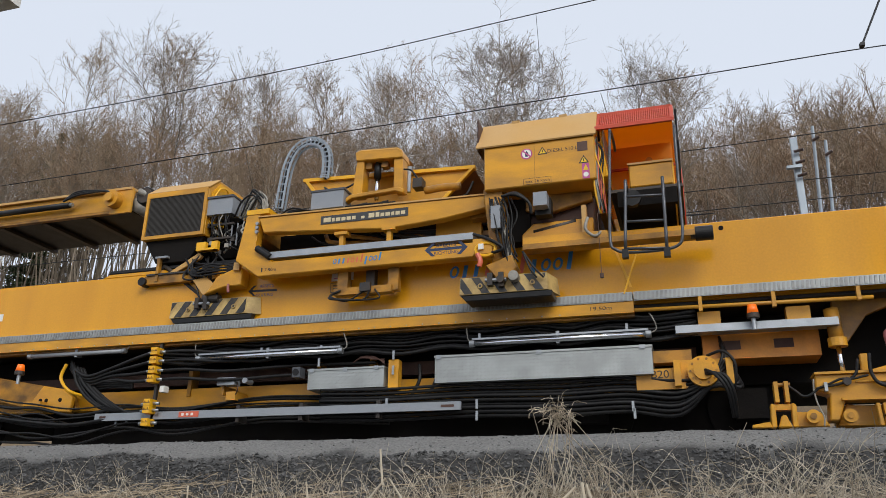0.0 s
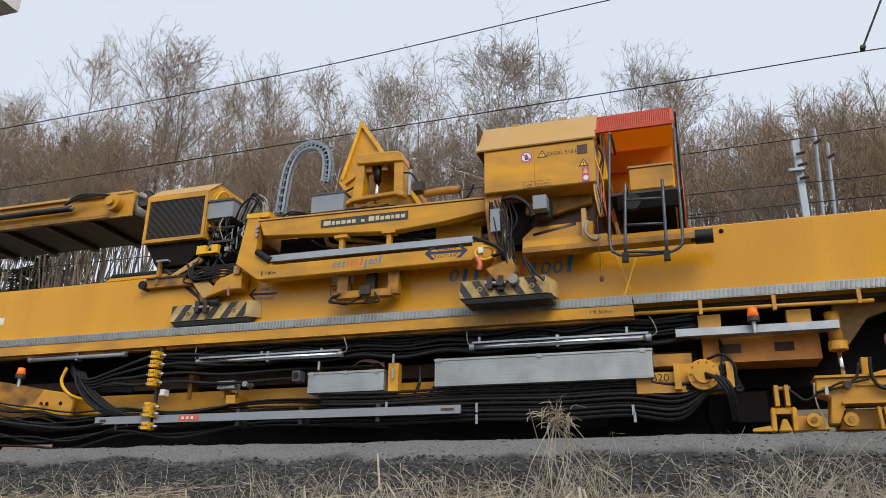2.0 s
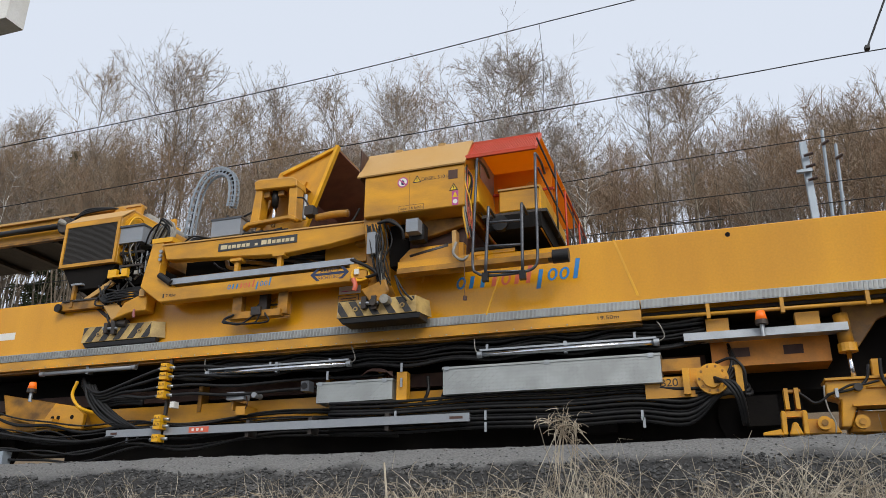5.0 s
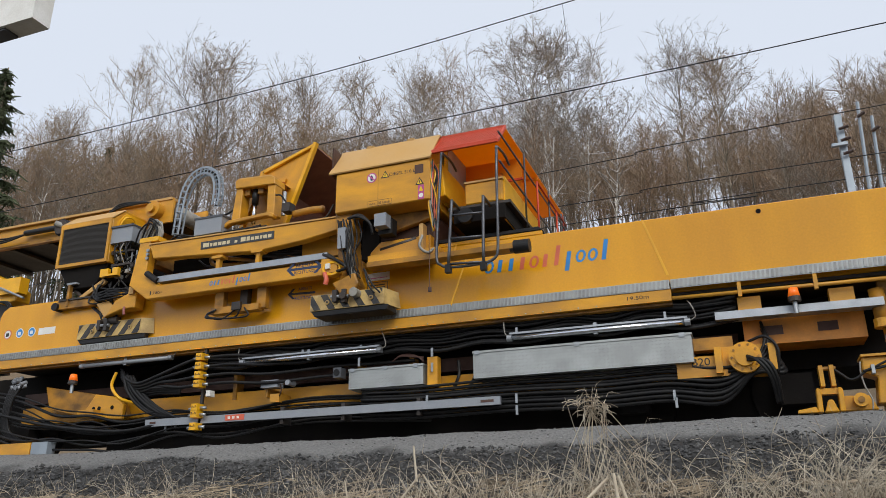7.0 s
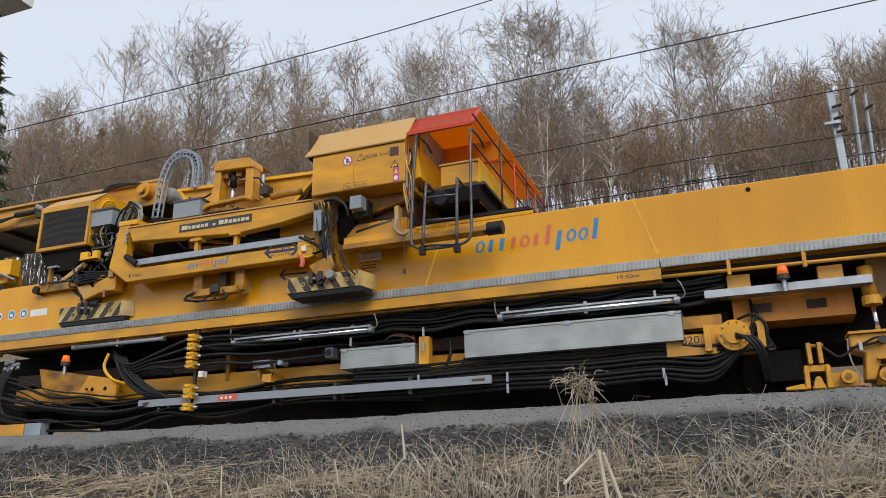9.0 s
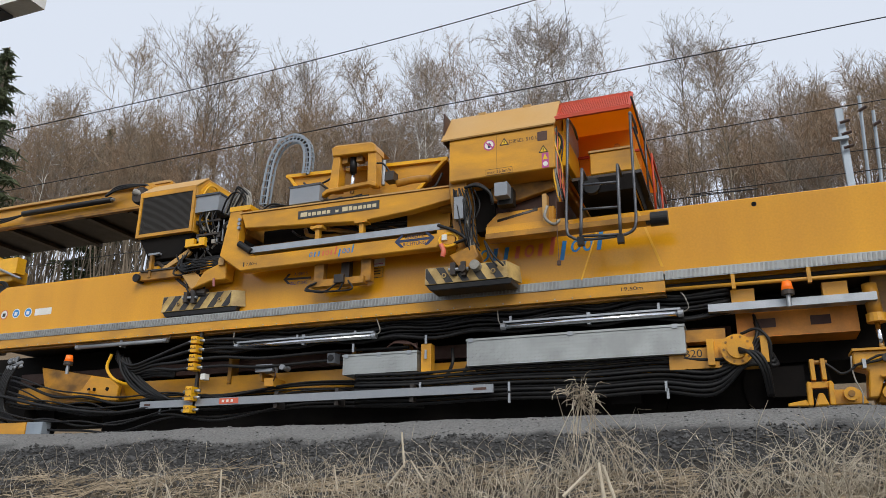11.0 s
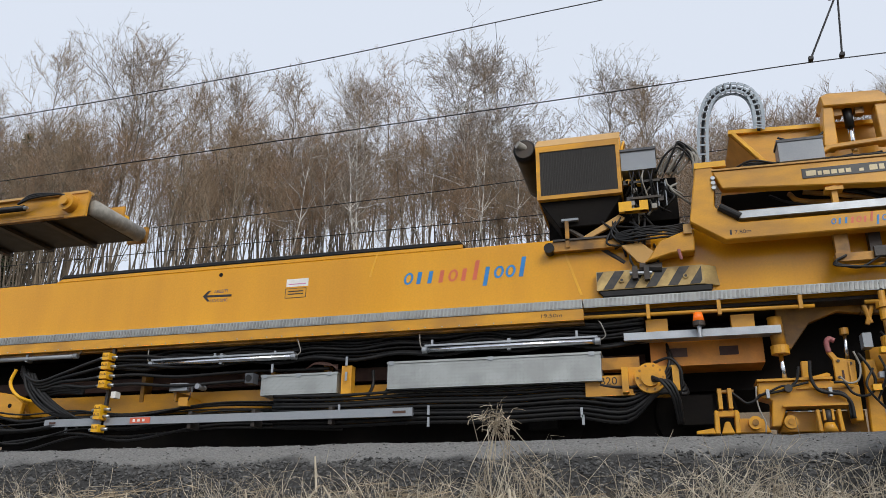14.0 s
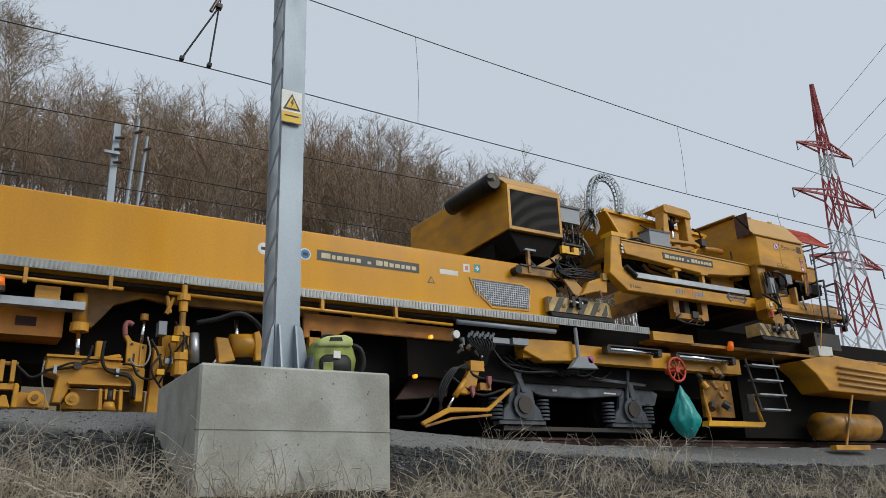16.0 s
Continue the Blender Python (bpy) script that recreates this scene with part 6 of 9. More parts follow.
front_bogie()


def next_vehicle():
    """The lower frame that follows: lamps, hand wheel, steps, tanks and a tied sack."""
    at = ((9.338, 1.580)[0] + 2.5, 10.5, 0.955)
    V = thing("coupled_machine_wagon", at, "yellow low machine wagon with lamps, steps and air tank", "rail wagon")
    x0, x1 = (7.283, 2.126)[0], (12.050, 2.153)[0]
    zt, zb = 2.28, 2.02
    beam = part("side_beam", box(x0, x1, zb, zt, 9.0, 9.2), M_YEL, V, bevel=0.012)
    part("beam_cap", prism([(7.310, 2.286), (8.166, 2.308), (8.355, 2.018), (7.593, 1.971), (7.245, 2.114)], 8.93, 9.15), M_YEL, V, bevel=0.012)
    part("deck_plate", box((9.899, 2.624)[0], (17.217, 2.442)[0], 2.44, 2.49, 8.95, 12), M_YDIRT, V, bevel=0.006)
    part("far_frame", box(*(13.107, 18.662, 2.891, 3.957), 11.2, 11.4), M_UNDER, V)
    part("far_rail", box(*(12.642, 18.580, 4.323, 3.947), 11.0, 11.1), M_YDIRT, V, bevel=0.01)
    part("hatch_plate", box(*(9.884, 10.823, 2.458, 2.604), 8.9, 8.98), M_YEL, V, bevel=0.01)
    for a, b in (((8.804, 2.221), (9.895, 2.215)), ((10.304, 2.195), (11.672, 2.205))):
        z = (a[1] + b[1]) / 2
        lamp = part("tube_lamp", cyl((a[0], 8.86, z), (b[0], 8.86, z), 0.045, 16), M_CHROME, V, "grey tubular work lamp", smooth=True)
        part("lamp_hood", box(a[0] - 0.03, b[0] + 0.03, z + 0.046, z + 0.065, 8.80, 8.95), M_DARK, lamp)
        for xx in (a[0], b[0]):
            part("lamp_end", box(xx - 0.04, xx + 0.04, z - 0.06, z + 0.046, 8.81, 8.93), M_DARK, lamp, bevel=0.008)
    a, b = (6.065, 2.423), (7.787, 2.388)
    zz = (a[1] + b[1]) / 2
    part("tube_lamp", cyl((a[0], 8.84, zz), (b[0], 8.84, zz), 0.035, 14), M_GREYBOX, V, smooth=True)
    # lever with a grey foot and a fire bottle
    (x, z) = (8.207, 2.248)
    part("lever", cyl((x, 8.85, z - 0.2), (x - 0.02, 8.85, z + 0.25), 0.03, 10), M_GREYBOX, V)
    part("lever_foot", prism([(8.013, 1.879), (8.185, 2.059), (8.386, 2.072), (8.567, 1.894)], 8.82, 8.92), M_GREYBOX, V, bevel=0.008)
    (x, z) = (8.426, 2.031)
    part("red_cap", disc((x, z), 0.06, 8.82, 8.9, 14), M_PINK, V)
    # hand wheel
    (x, z) = (10.197, 1.968)
    hw = part("hand_wheel", tube([(x + 0.19 * math.cos(q), 8.78, z + 0.19 * math.sin(q)) for q in [2 * math.pi * k / 24 for k in range(25)]], 0.022, 8, 0), M_RED, V, "red brake hand wheel", smooth=True)
    for k in range(4):
        q = math.pi * k / 4 + 0.2
        part("spoke", cyl((x - 0.18 * math.cos(q), 8.78, z - 0.18 * math.sin(q)), (x + 0.18 * math.cos(q), 8.78, z + 0.18 * math.sin(q)), 0.012, 6), M_RED, hw)
    part("hand_wheel_hub", disc((x, z), 0.05, 8.75, 9.0, 14), M_RED, hw)
    # valves below
    rnd = random.Random(3)
    for k in range(14):
        (x, z) = (11.201, 1.714)
        xx, zz2 = x + rnd.uniform(-0.35, 0.4), z + rnd.uniform(-0.35, 0.3)
        part("valve", cyl((xx, 8.92, zz2), (xx + rnd.uniform(-0.1, 0.1), 8.98, zz2 + rnd.uniform(0.05, 0.14)), rnd.uniform(0.03, 0.07), 10), rnd.choice((M_YEL, M_YDIRT, M_GREYBOX, M_DARK)), V, bevel=0.005)
    part("valve_plate", box(*(11.105, 11.827, 1.277, 1.903), 9.08, 9.15), M_YDIRT, V, bevel=0.01)
    part("lower_step", prism([(10.898, 1.187), (12.324, 1.191), (12.272, 1.104), (10.853, 1.096)], 8.85, 9.0), M_BRIGHT, V, bevel=0.006)
    part("lower_strut", cyl(xz((11.034, 1.168), 8.95), xz((10.946, 1.609), 8.95), 0.03, 8), M_YEL, V)
    part("lower_strut", cyl(xz((12.360, 1.197), 8.95), xz((12.171, 1.657), 8.95), 0.03, 8), M_YEL, V)
    # step ladder
    (xa, za), (xb, zb2) = (11.845, 2.239), (12.000, 1.351)
    (xc, _), (xd, _) = (12.568, 2.416), (12.708, 1.353)
    lad = part("step_ladder", cyl((xa, 8.72, za), (xb, 8.66, zb2), 0.02, 8), M_DARK, V, "black step ladder")
    part("stile", cyl((xc, 8.72, za + 0.05), (xd, 8.66, zb2), 0.02, 8), M_DARK, lad)
    for k in range(4):
        f = 0.12 + 0.28 * k
        p, q = xa + (xb - xa) * f, xc + (xd - xc) * f
        zz3 = za + (zb2 - za) * f
        part("tread", box(p, q, zz3 - 0.02, zz3 + 0.005, 8.60, 8.78), M_STEEL, lad, bevel=0.004)
    part("beacon", cyl(xz((11.735, 2.415), 8.9), xz((11.766, 2.557), 8.9), 0.06, 14, 0.045), M_AMBER, V, "amber warning beacon", smooth=True)
    # tilted yellow housing and tank
    hs = [(13.681, 2.357), (14.634, 2.526), (17.100, 2.369), (16.872, 1.777), (14.381, 1.822), (14.074, 2.125)]
    part("housing", prism(hs, 8.9, 9.5), M_YEL, V, bevel=0.015)
    for k in range(4):
        f = 0.2 + 0.17 * k
        p, q = (14.712, 2.393), (17.424, 2.297)
        part("pipe", cyl((p[0], 8.86, p[1] - 0.10 - 0.11 * k), (q[0], 8.86, q[1] - 0.10 - 0.11 * k), 0.022, 8), M_DUST, V, smooth=True)
    p, q = (14.323, 1.192), (15.970, 1.081)
    part("air_tank", cyl((p[0], 9.2, p[1]), (q[0], 9.2, p[1]), 0.26, 28), M_YDIRT, V, "dirty yellow air tank", 0.03, True)
    part("tank_strap", cyl(xz((15.080, 1.765), 8.9), xz((14.587, 0.807), 8.9), 0.025, 8), M_YDIRT, V)
    part("tank_rail", box(*(14.245, 15.320, 0.739, 0.825), 8.88, 9.0), M_YEL, V)
    # shadow_frame: added near-black block, the underside's shade as a solid
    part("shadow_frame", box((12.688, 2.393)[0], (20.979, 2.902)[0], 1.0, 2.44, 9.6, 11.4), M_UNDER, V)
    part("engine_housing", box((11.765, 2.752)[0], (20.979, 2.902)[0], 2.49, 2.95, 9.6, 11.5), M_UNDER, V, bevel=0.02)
    part("engine_panel", box(*(14.689, 15.518, 2.707, 3.035), 9.2, 9.5), M_DARK, V, bevel=0.02)
    part("white_tank", box(*(14.272, 14.712, 2.487, 2.677), 8.9, 9.1), M_WHITE, V, bevel=0.01)
    # chevron panel and sign plates
    part("chevron_plate", box(*(11.991, 12.156, 1.360, 1.663), 8.9, 8.95), M_STRIPE, V)
    # teal sack tied to the hand wheel
    c = (10.238, 1.329)
    bm = bmesh.new()
    bmesh.ops.create_icosphere(bm, subdivisions=4, radius=1.0)
    for v in bm.verts:
        x, y, z = v.co
        t = (z + 1) / 2
        w = 0.29 * (1 - 0.86 * max(0, (t - 0.35) / 0.65) ** 0.9) * (1 - 0.25 * (1 - t) ** 3)
        k = noise.noise((x * 2.6, y * 2.6, z * 1.4)) * 0.20 + noise.noise((x * 7, y * 7, z * 2.5)) * 0.10
        v.co = (c[0] - 0.02 + x * w * (1 + k) - 0.06 * t, 8.72 + y * w * 0.8 * (1 + k), c[1] - 0.04 + z * 0.42 + 0.02 * k)
    solo("refuse_sack", bm, M_GREEN, "full teal plastic sack hanging from the hand wheel", "sack", smooth=True)


next_vehicle()


def backpack():
    """A lime backpack left standing on the foundation block."""
    ob = thing("backpack", (2.98, 6.0, 1.055), "lime green and black backpack standing on the concrete block", "backpack")
    bm = prism([(2.80, 1.06), (3.14, 1.06), (3.17, 1.20), (3.13, 1.36), (3.06, 1.40), (2.88, 1.375), (2.80, 1.33), (2.78, 1.18)], 5.90, 6.12)
    part("body", bm, M_HIVIS, ob, "faded lime fabric", 0.03, True)
    part("top_flap", prism([(2.81, 1.285), (3.12, 1.305), (3.12, 1.375), (3.05, 1.40), (2.89, 1.378), (2.81, 1.335)], 5.875, 6.0), M_LIME, ob, "pale lime lid", 0.015, True)
    part("lid_panel", prism([(2.90, 1.335), (3.02, 1.345), (3.01, 1.375), (2.91, 1.365)], 5.868, 5.88), M_BLACK, ob)
    part("front_pocket", prism([(2.82, 1.06), (3.10, 1.06), (3.10, 1.19), (3.06, 1.23), (2.86, 1.22), (2.82, 1.18)], 5.86, 5.90), M_BLACK, ob, "black front pocket", 0.015, True)
    part("pocket_panel", prism([(2.84, 1.07), (2.93, 1.07), (2.93, 1.16), (2.84, 1.15)], 5.85, 5.862), M_HIVIS, ob, bevel=0.005)
    part("buckle", box(2.93, 2.99, 1.19, 1.25, 5.845, 5.862), M_WHITE, ob, "pale plastic buckle", 0.012)
    part("side_strap", tube([(3.10, 5.93, 1.33), (3.19, 5.90, 1.29), (3.225, 5.90, 1.18), (3.20, 5.92, 1.065)], 0.022), M_BLACK, ob, "black shoulder strap", smooth=True)
    part("side_pouch", prism([(2.75, 1.06), (2.81, 1.06), (2.81, 1.23), (2.77, 1.22), (2.75, 1.15)], 5.92, 6.08), M_DGREY, ob, bevel=0.015)
    part("carry_handle", tube([(2.92, 6.08, 1.38), (2.93, 6.08, 1.42), (3.02, 6.08, 1.43), (3.03, 6.08, 1.39)], 0.012), M_BLACK, ob, smooth=True)


backpack()


# ---------- left conveyor boom ----------
def conveyor():
    (xe, zt) = (-8.467, 5.166)
    z1 = zt
    V = thing("conveyor_boom", (xe - 6, 10.4, 3.5), "yellow conveyor boom with a dark belt underneath", "conveyor")
    xl = xe - 9
    zb = (-8.669, 4.840)[1]
    part("side_plate", prism([(xl, z1 + 0.0), (xe, z1), (xe - 0.05, zb), (xl, zb - 0.02)], 9.6, 9.66), M_YEL, V, bevel=0.008)
    part("side_flange", box(xl, xe, z1 - 0.005, z1 + 0.035, 9.54, 9.70), M_DUST, V)
    (x2, z2) = (-8.840, 5.394)
    part("far_side_plate", box(xl, x2, z2 - 0.12, z2 + 0.13, 10.9, 10.95), M_YEL, V, bevel=0.008)
    part("belt", box(xl, xe - 0.05, zb - 0.01, zb + 0.02, 9.68, 10.88), M_BLACK, V, "dark rubber conveyor belt")
    for k in range(9):
        part("belt_roller_frame", box(xe - 0.9 - k * 0.9, xe - 0.8 - k * 0.9, zb - 0.07, zb - 0.012, 9.66, 10.9), M_DARK, V)
    part("lower_flange", box(xl, xe - 0.3, zb - 0.05, zb - 0.01, 9.58, 9.66), M_YDIRT, V)
    (rx, rz) = (-8.843, 4.935)
    part("drive_roller", cyl((xe + 0.04, 9.68, zb + 0.10), (xe + 0.04, 10.88, zb + 0.10), 0.13, 24), M_COIL, V, "worn grey drive roller", 0.01, True)
    (mx, mz) = (-8.747, 4.983)
    mo = part("hydraulic_motor", disc((mx, mz), 0.14, 9.42, 9.6, 22), M_YEL, V, bevel=0.012)
    part("motor_cap", disc((mx, mz), 0.075, 9.36, 9.425, 16), M_YEL, mo, bevel=0.008)
    part("bearing_plate", box(mx - 0.1, xe + 0.02, mz - 0.22, mz + 0.2, 9.56, 9.598), M_YEL, V, bevel=0.01)
    part("end_bracket", box(x2 - 0.16, x2 + 0.02, z2 - 0.3, z2 - 0.02, 10.95, 11.05), M_BRIGHT, V, bevel=0.012)
    part("end_bracket", box(xe - 0.25, xe + 0.12, zb - 0.02, zb + 0.26, 10.96, 11.02), M_YDIRT, V, bevel=0.01)
    a, b = (-11.578, 5.000), (-9.605, 4.969)
    zz = (a[1] + b[1]) / 2
    part("tension_cylinder", cyl((a[0], 9.5, zz), (b[0], 9.5, zz), 0.05, 14), M_BLACK, V, "black tension cylinder", smooth=True)
    part("cylinder_end", cyl((b[0] - 0.05, 9.5, zz), (b[0] + 0.06, 9.5, zz), 0.03, 10), M_STEEL, V)
    for k in range(3):
        part("hose", tube([(b[0] - 0.1, 9.46, zz + 0.06), (b[0] + 0.2, 9.42, zz + 0.12 + 0.03 * k), (mx - 0.1, 9.40, mz + 0.12), (mx, 9.38, mz + 0.04)], 0.018), M_BLACK, V, smooth=True)
        part("hose", tube([(a[0] - 0.8, 9.5, zz - 0.05 * k), (a[0] - 0.4, 9.46, zz - 0.06 - 0.03 * k), (a[0], 9.5, zz - 0.02)], 0.016), M_BLACK, V, smooth=True)
    part("support_post", box(xl + 0.6, xl + 0.8, 2.5, zb - 0.05, 9.9, 10.7), M_YEL, V)
    part("chassis", box(xl, xl + 1.8, 1.3, 2.5, 9.4, 11.6), M_YDIRT, V)
    # yellow valve gear at the boom's foot
    U = thing("valve_stand", ((-11.857, 3.832)[0], 9.6, 3.2), "bright yellow hydraulic valve stand", "valve stand")
    part("arm", prism([(-13.139, 4.714), (-11.969, 4.207), (-11.533, 3.955), (-11.533, 3.750), (-11.898, 3.733), (-12.941, 4.042)], 9.5, 9.8), M_BRIGHT, U, bevel=0.015)
    part("valve_head", box(*(-11.918, -11.399, 3.861, 4.140), 9.42, 9.6), M_BRIGHT, U, bevel=0.02)
    part("rod", cyl(xz((-12.481, 4.253), 9.4), xz((-11.231, 3.736), 9.4), 0.02, 8), M_STEEL, U)
    part("column", box(*(-13.077, -11.830, 2.553, 4.084), 9.7, 9.9), M_DARK, U)
    for k in range(3):
        part("hose", tube([xz((-12.191, 3.706), 9.4), ((-11.649, 3.756)[0] + 0.04 * k, 9.4, (-11.633, 3.694)[1]), ((-11.515, 3.444)[0], 9.5, (-11.502, 3.393)[1])], 0.018), M_BLACK, U, smooth=True)


conveyor()


# ---------- the gantry that runs along the wagon ----------
GAT = (-2.6, 10.5, 2.70)
gantry = thing("gantry_crane", GAT, "yellow travelling gantry with cooler, diesel tank and ladder", "gantry machine")
GY = 8.65


def gantry_frame():
    K = gantry
    # left post with its knee and lower beam, one plate outline
    knee = [(-5.707, 4.088), (-5.514, 4.067), (-5.545, 3.549), (-5.296, 3.343), (-2.315, 3.345), (-2.316, 3.157), (-5.468, 3.147), (-5.827, 3.399)]
    part("side_frame", prism(knee, GY, GY + 0.16), M_YEL, K, bevel=0.012)
    part("post_cap", box(knee[0][0] - 0.01, knee[1][0] + 0.14, knee[0][1] - 0.05, knee[0][1] + 0.02, GY - 0.01, GY + 0.25), M_BRIGHT, K, bevel=0.008)
    up = [(-5.532, 3.986), (-2.383, 3.948), (-2.369, 3.780), (-2.950, 3.693), (-3.625, 3.641), (-5.440, 3.764)]
    part("upper_beam", prism(up, GY, GY + 0.14), M_YEL, K, bevel=0.012)
    part("upper_flange", prism([up[0], (up[0][0], up[0][1] + 0.02), (up[1][0], up[1][1] + 0.02), up[1]], GY - 0.015, GY + 0.3), M_DUST, K)
    lug = (-5.562, 3.896)
    for k in range(3):
        part("hinge_bolt", disc((lug[0] + 0.03, lug[1] - 0.06 * k), 0.025, GY - 0.03, GY, 8), M_STEEL, K)
    # second frame on the far side and cross members
    part("far_side_frame", box(knee[0][0], knee[4][0], knee[6][1], knee[3][1], 12.19, 12.35), M_YEL, K)
    part("cross_beam", box(knee[0][0] + 0.02, knee[0][0] + 0.2, knee[0][1] - 0.35, knee[0][1] - 0.08, GY + 0.16, 12.3), M_YDIRT, K)
    part("cross_beam", box(knee[4][0] - 0.3, knee[4][0] - 0.1, 3.72, 3.95, GY + 0.16, 12.3), M_YDIRT, K)
    # galvanised cover strip on the lower beam
    (a, za), (b, zb) = (-5.299, 3.367), (-2.527, 3.395)
    z = (za + zb) / 2
    part("cover_strip", box(a, b, z, z + 0.085, GY - 0.02, GY + 0.18), M_STEEL, K, "galvanised cover strip", 0.005)
    part("rubber_buffer", cyl(xz((-5.498, 3.537), GY - 0.02), xz((-5.291, 3.399), GY - 0.02), 0.045, 12), M_BLACK, K)
    for x in ((-4.299, 3.629)[0], (-3.643, 3.616)[0]):
        part("strut", box(x - 0.03, x + 0.03, z + 0.085, z + 0.30, GY + 0.02, GY + 0.09), M_YEL, K, bevel=0.006)
        part("strut_head", box(x - 0.09, x + 0.09, z + 0.24, z + 0.28, GY - 0.01, GY + 0.12), M_YEL, K, bevel=0.006)
    part("inner_beam", box(knee[0][0] + 0.2, knee[4][0] - 0.1, z + 0.16, z + 0.24, GY + 0.35, GY + 0.5), M_YDIRT, K)
    part("inner_beam", box((-4.492, 3.733)[0], knee[4][0] - 0.1, z - 0.02, z + 0.15, GY + 0.55, GY + 0.65), M_YDIRT, K)
    part("inner_panel", box(*(-3.109, -2.506, 3.533, 3.922), 8.95, 9.05), M_YEL, K, bevel=0.01)
    # added near-black backing that darkens the opening between the beams like shade
    part("gap_shade", box(knee[1][0] + 0.1, knee[4][0] + 0.3, 3.47, 3.86, 9.08, 9.27), M_UNDER, K)
    rnd = random.Random(12)
    for k in range(12):
        xx = rnd.uniform(knee[1][0] + 0.2, knee[4][0] - 0.2)
        part("pipework", tube([(xx, 9.02, 3.78), (xx + rnd.uniform(0.1, 0.4), 8.98, 3.68 + rnd.uniform(-0.05, 0.05)), (xx + rnd.uniform(0.5, 0.9), 9.03, 3.6 + rnd.uniform(-0.06, 0.1))], rnd.choice((0.014, 0.02, 0.03))), rnd.choice((M_BLACK, M_DARK, M_YDIRT)), K, smooth=True)
    # maker's plate and marks
    (p0, q0), (p1, q1) = (-4.596, 3.909), (-3.382, 3.894)
    zc = (q0 + q1) / 2
    part("maker_plate", box(p0, p1, zc - 0.115, zc, GY - 0.008, GY - 0.001), M_PLAQ, K, "dark maker's plate")
    word_bars(p0 + 0.04, p1 - 0.04, zc - 0.09, zc - 0.028, GY - 0.0082, K)
    (p0, q0), (p1, q1) = (-4.395, 3.225), (-3.715, 3.240)
    glyph_row(p0, (q0 + q1) / 2 - 0.01, p1 - p0, 0.105, GY - 0.0005, K, MARK)
    (p0, q0), (p1, q1) = (-3.148, 3.292), (-2.598, 3.292)
    zc = (q0 + q1) / 2
    xm = (p0 + p1) / 2
    arrow((xm, zc), (p0, zc), 0.17, GY - 0.001, M_NAVY, K)
    arrow((xm, zc), (p1, zc), 0.17, GY - 0.001, M_NAVY, K)
    letters("ARBEITS", (p0 + 0.14, GY - 0.001, zc + 0.026), 0.062, 0.26, M_NAVY, K)
    letters("RICHTUNG", (p0 + 0.12, GY - 0.001, zc - 0.07), 0.062, 0.31, M_NAVY, K)
    (p0, q0) = (-5.417, 3.221)
    part("length_bar", box(p0, p0 + 0.02, q0 - 0.02, q0 + 0.04, GY - 0.003, GY - 0.001), M_INK, K)
    letters("7.80m", (p0 + 0.05, GY - 0.001, q0 - 0.012), 0.06, 0.17, M_INK, K)
    # hanging roller bracket
    for u in ((-4.292, 3.005)[0], (-3.601, 3.024)[0]):
        part("hanger_post", box(u - 0.07, u + 0.07, 2.86, 3.32, GY + 0.12, GY + 0.22), M_YDIRT, K, bevel=0.006)
    part("hanger_post", box((-3.945, 3.052)[0] - 0.06, (-3.945, 3.052)[0] + 0.06, 2.90, 3.32, GY + 0.2, GY + 0.3), M_DARK, K, bevel=0.006)
    (a, za), (b, zb) = (-4.384, 2.824), (-3.604, 2.831)
    z = (za + zb) / 2
    part("hanger_bar", box(a, b, z, z + 0.09, GY + 0.07, GY + 0.2), M_YDIRT, K, bevel=0.01)
    part("hanger_valve", box((a + b) / 2 - 0.02, (a + b) / 2 + 0.12, z + 0.02, z + 0.13, GY + 0.03, GY + 0.08), M_DARK, K, bevel=0.01)
    for k in range(3):
        part("hose", tube([(a + 0.1, GY + 0.06, z + 0.06), (a - 0.02, GY + 0.02, z - 0.02 - 0.02 * k), (a + 0.2 + 0.2 * k, GY + 0.05, z - 0.09), (a + 0.45 + 0.06 * k, GY + 0.05, z + 0.04)], 0.012), M_BLACK, K, smooth=True)


gantry_frame()


def clip_x(poly, edge, sign):
    """Cuts a polygon in x, z at x = edge, keeping the side that sign names."""
    out = []
    for (ax, az), (bx, bz) in zip(poly, poly[1:] + poly[:1]):
        ia, ib = (ax - edge) * sign >= 0, (bx - edge) * sign >= 0
        if ia:
            out.append((ax, az))
        if ia != ib:
            t = (edge - ax) / (bx - ax)
            out.append((edge, az + (bz - az) * t))
    return out


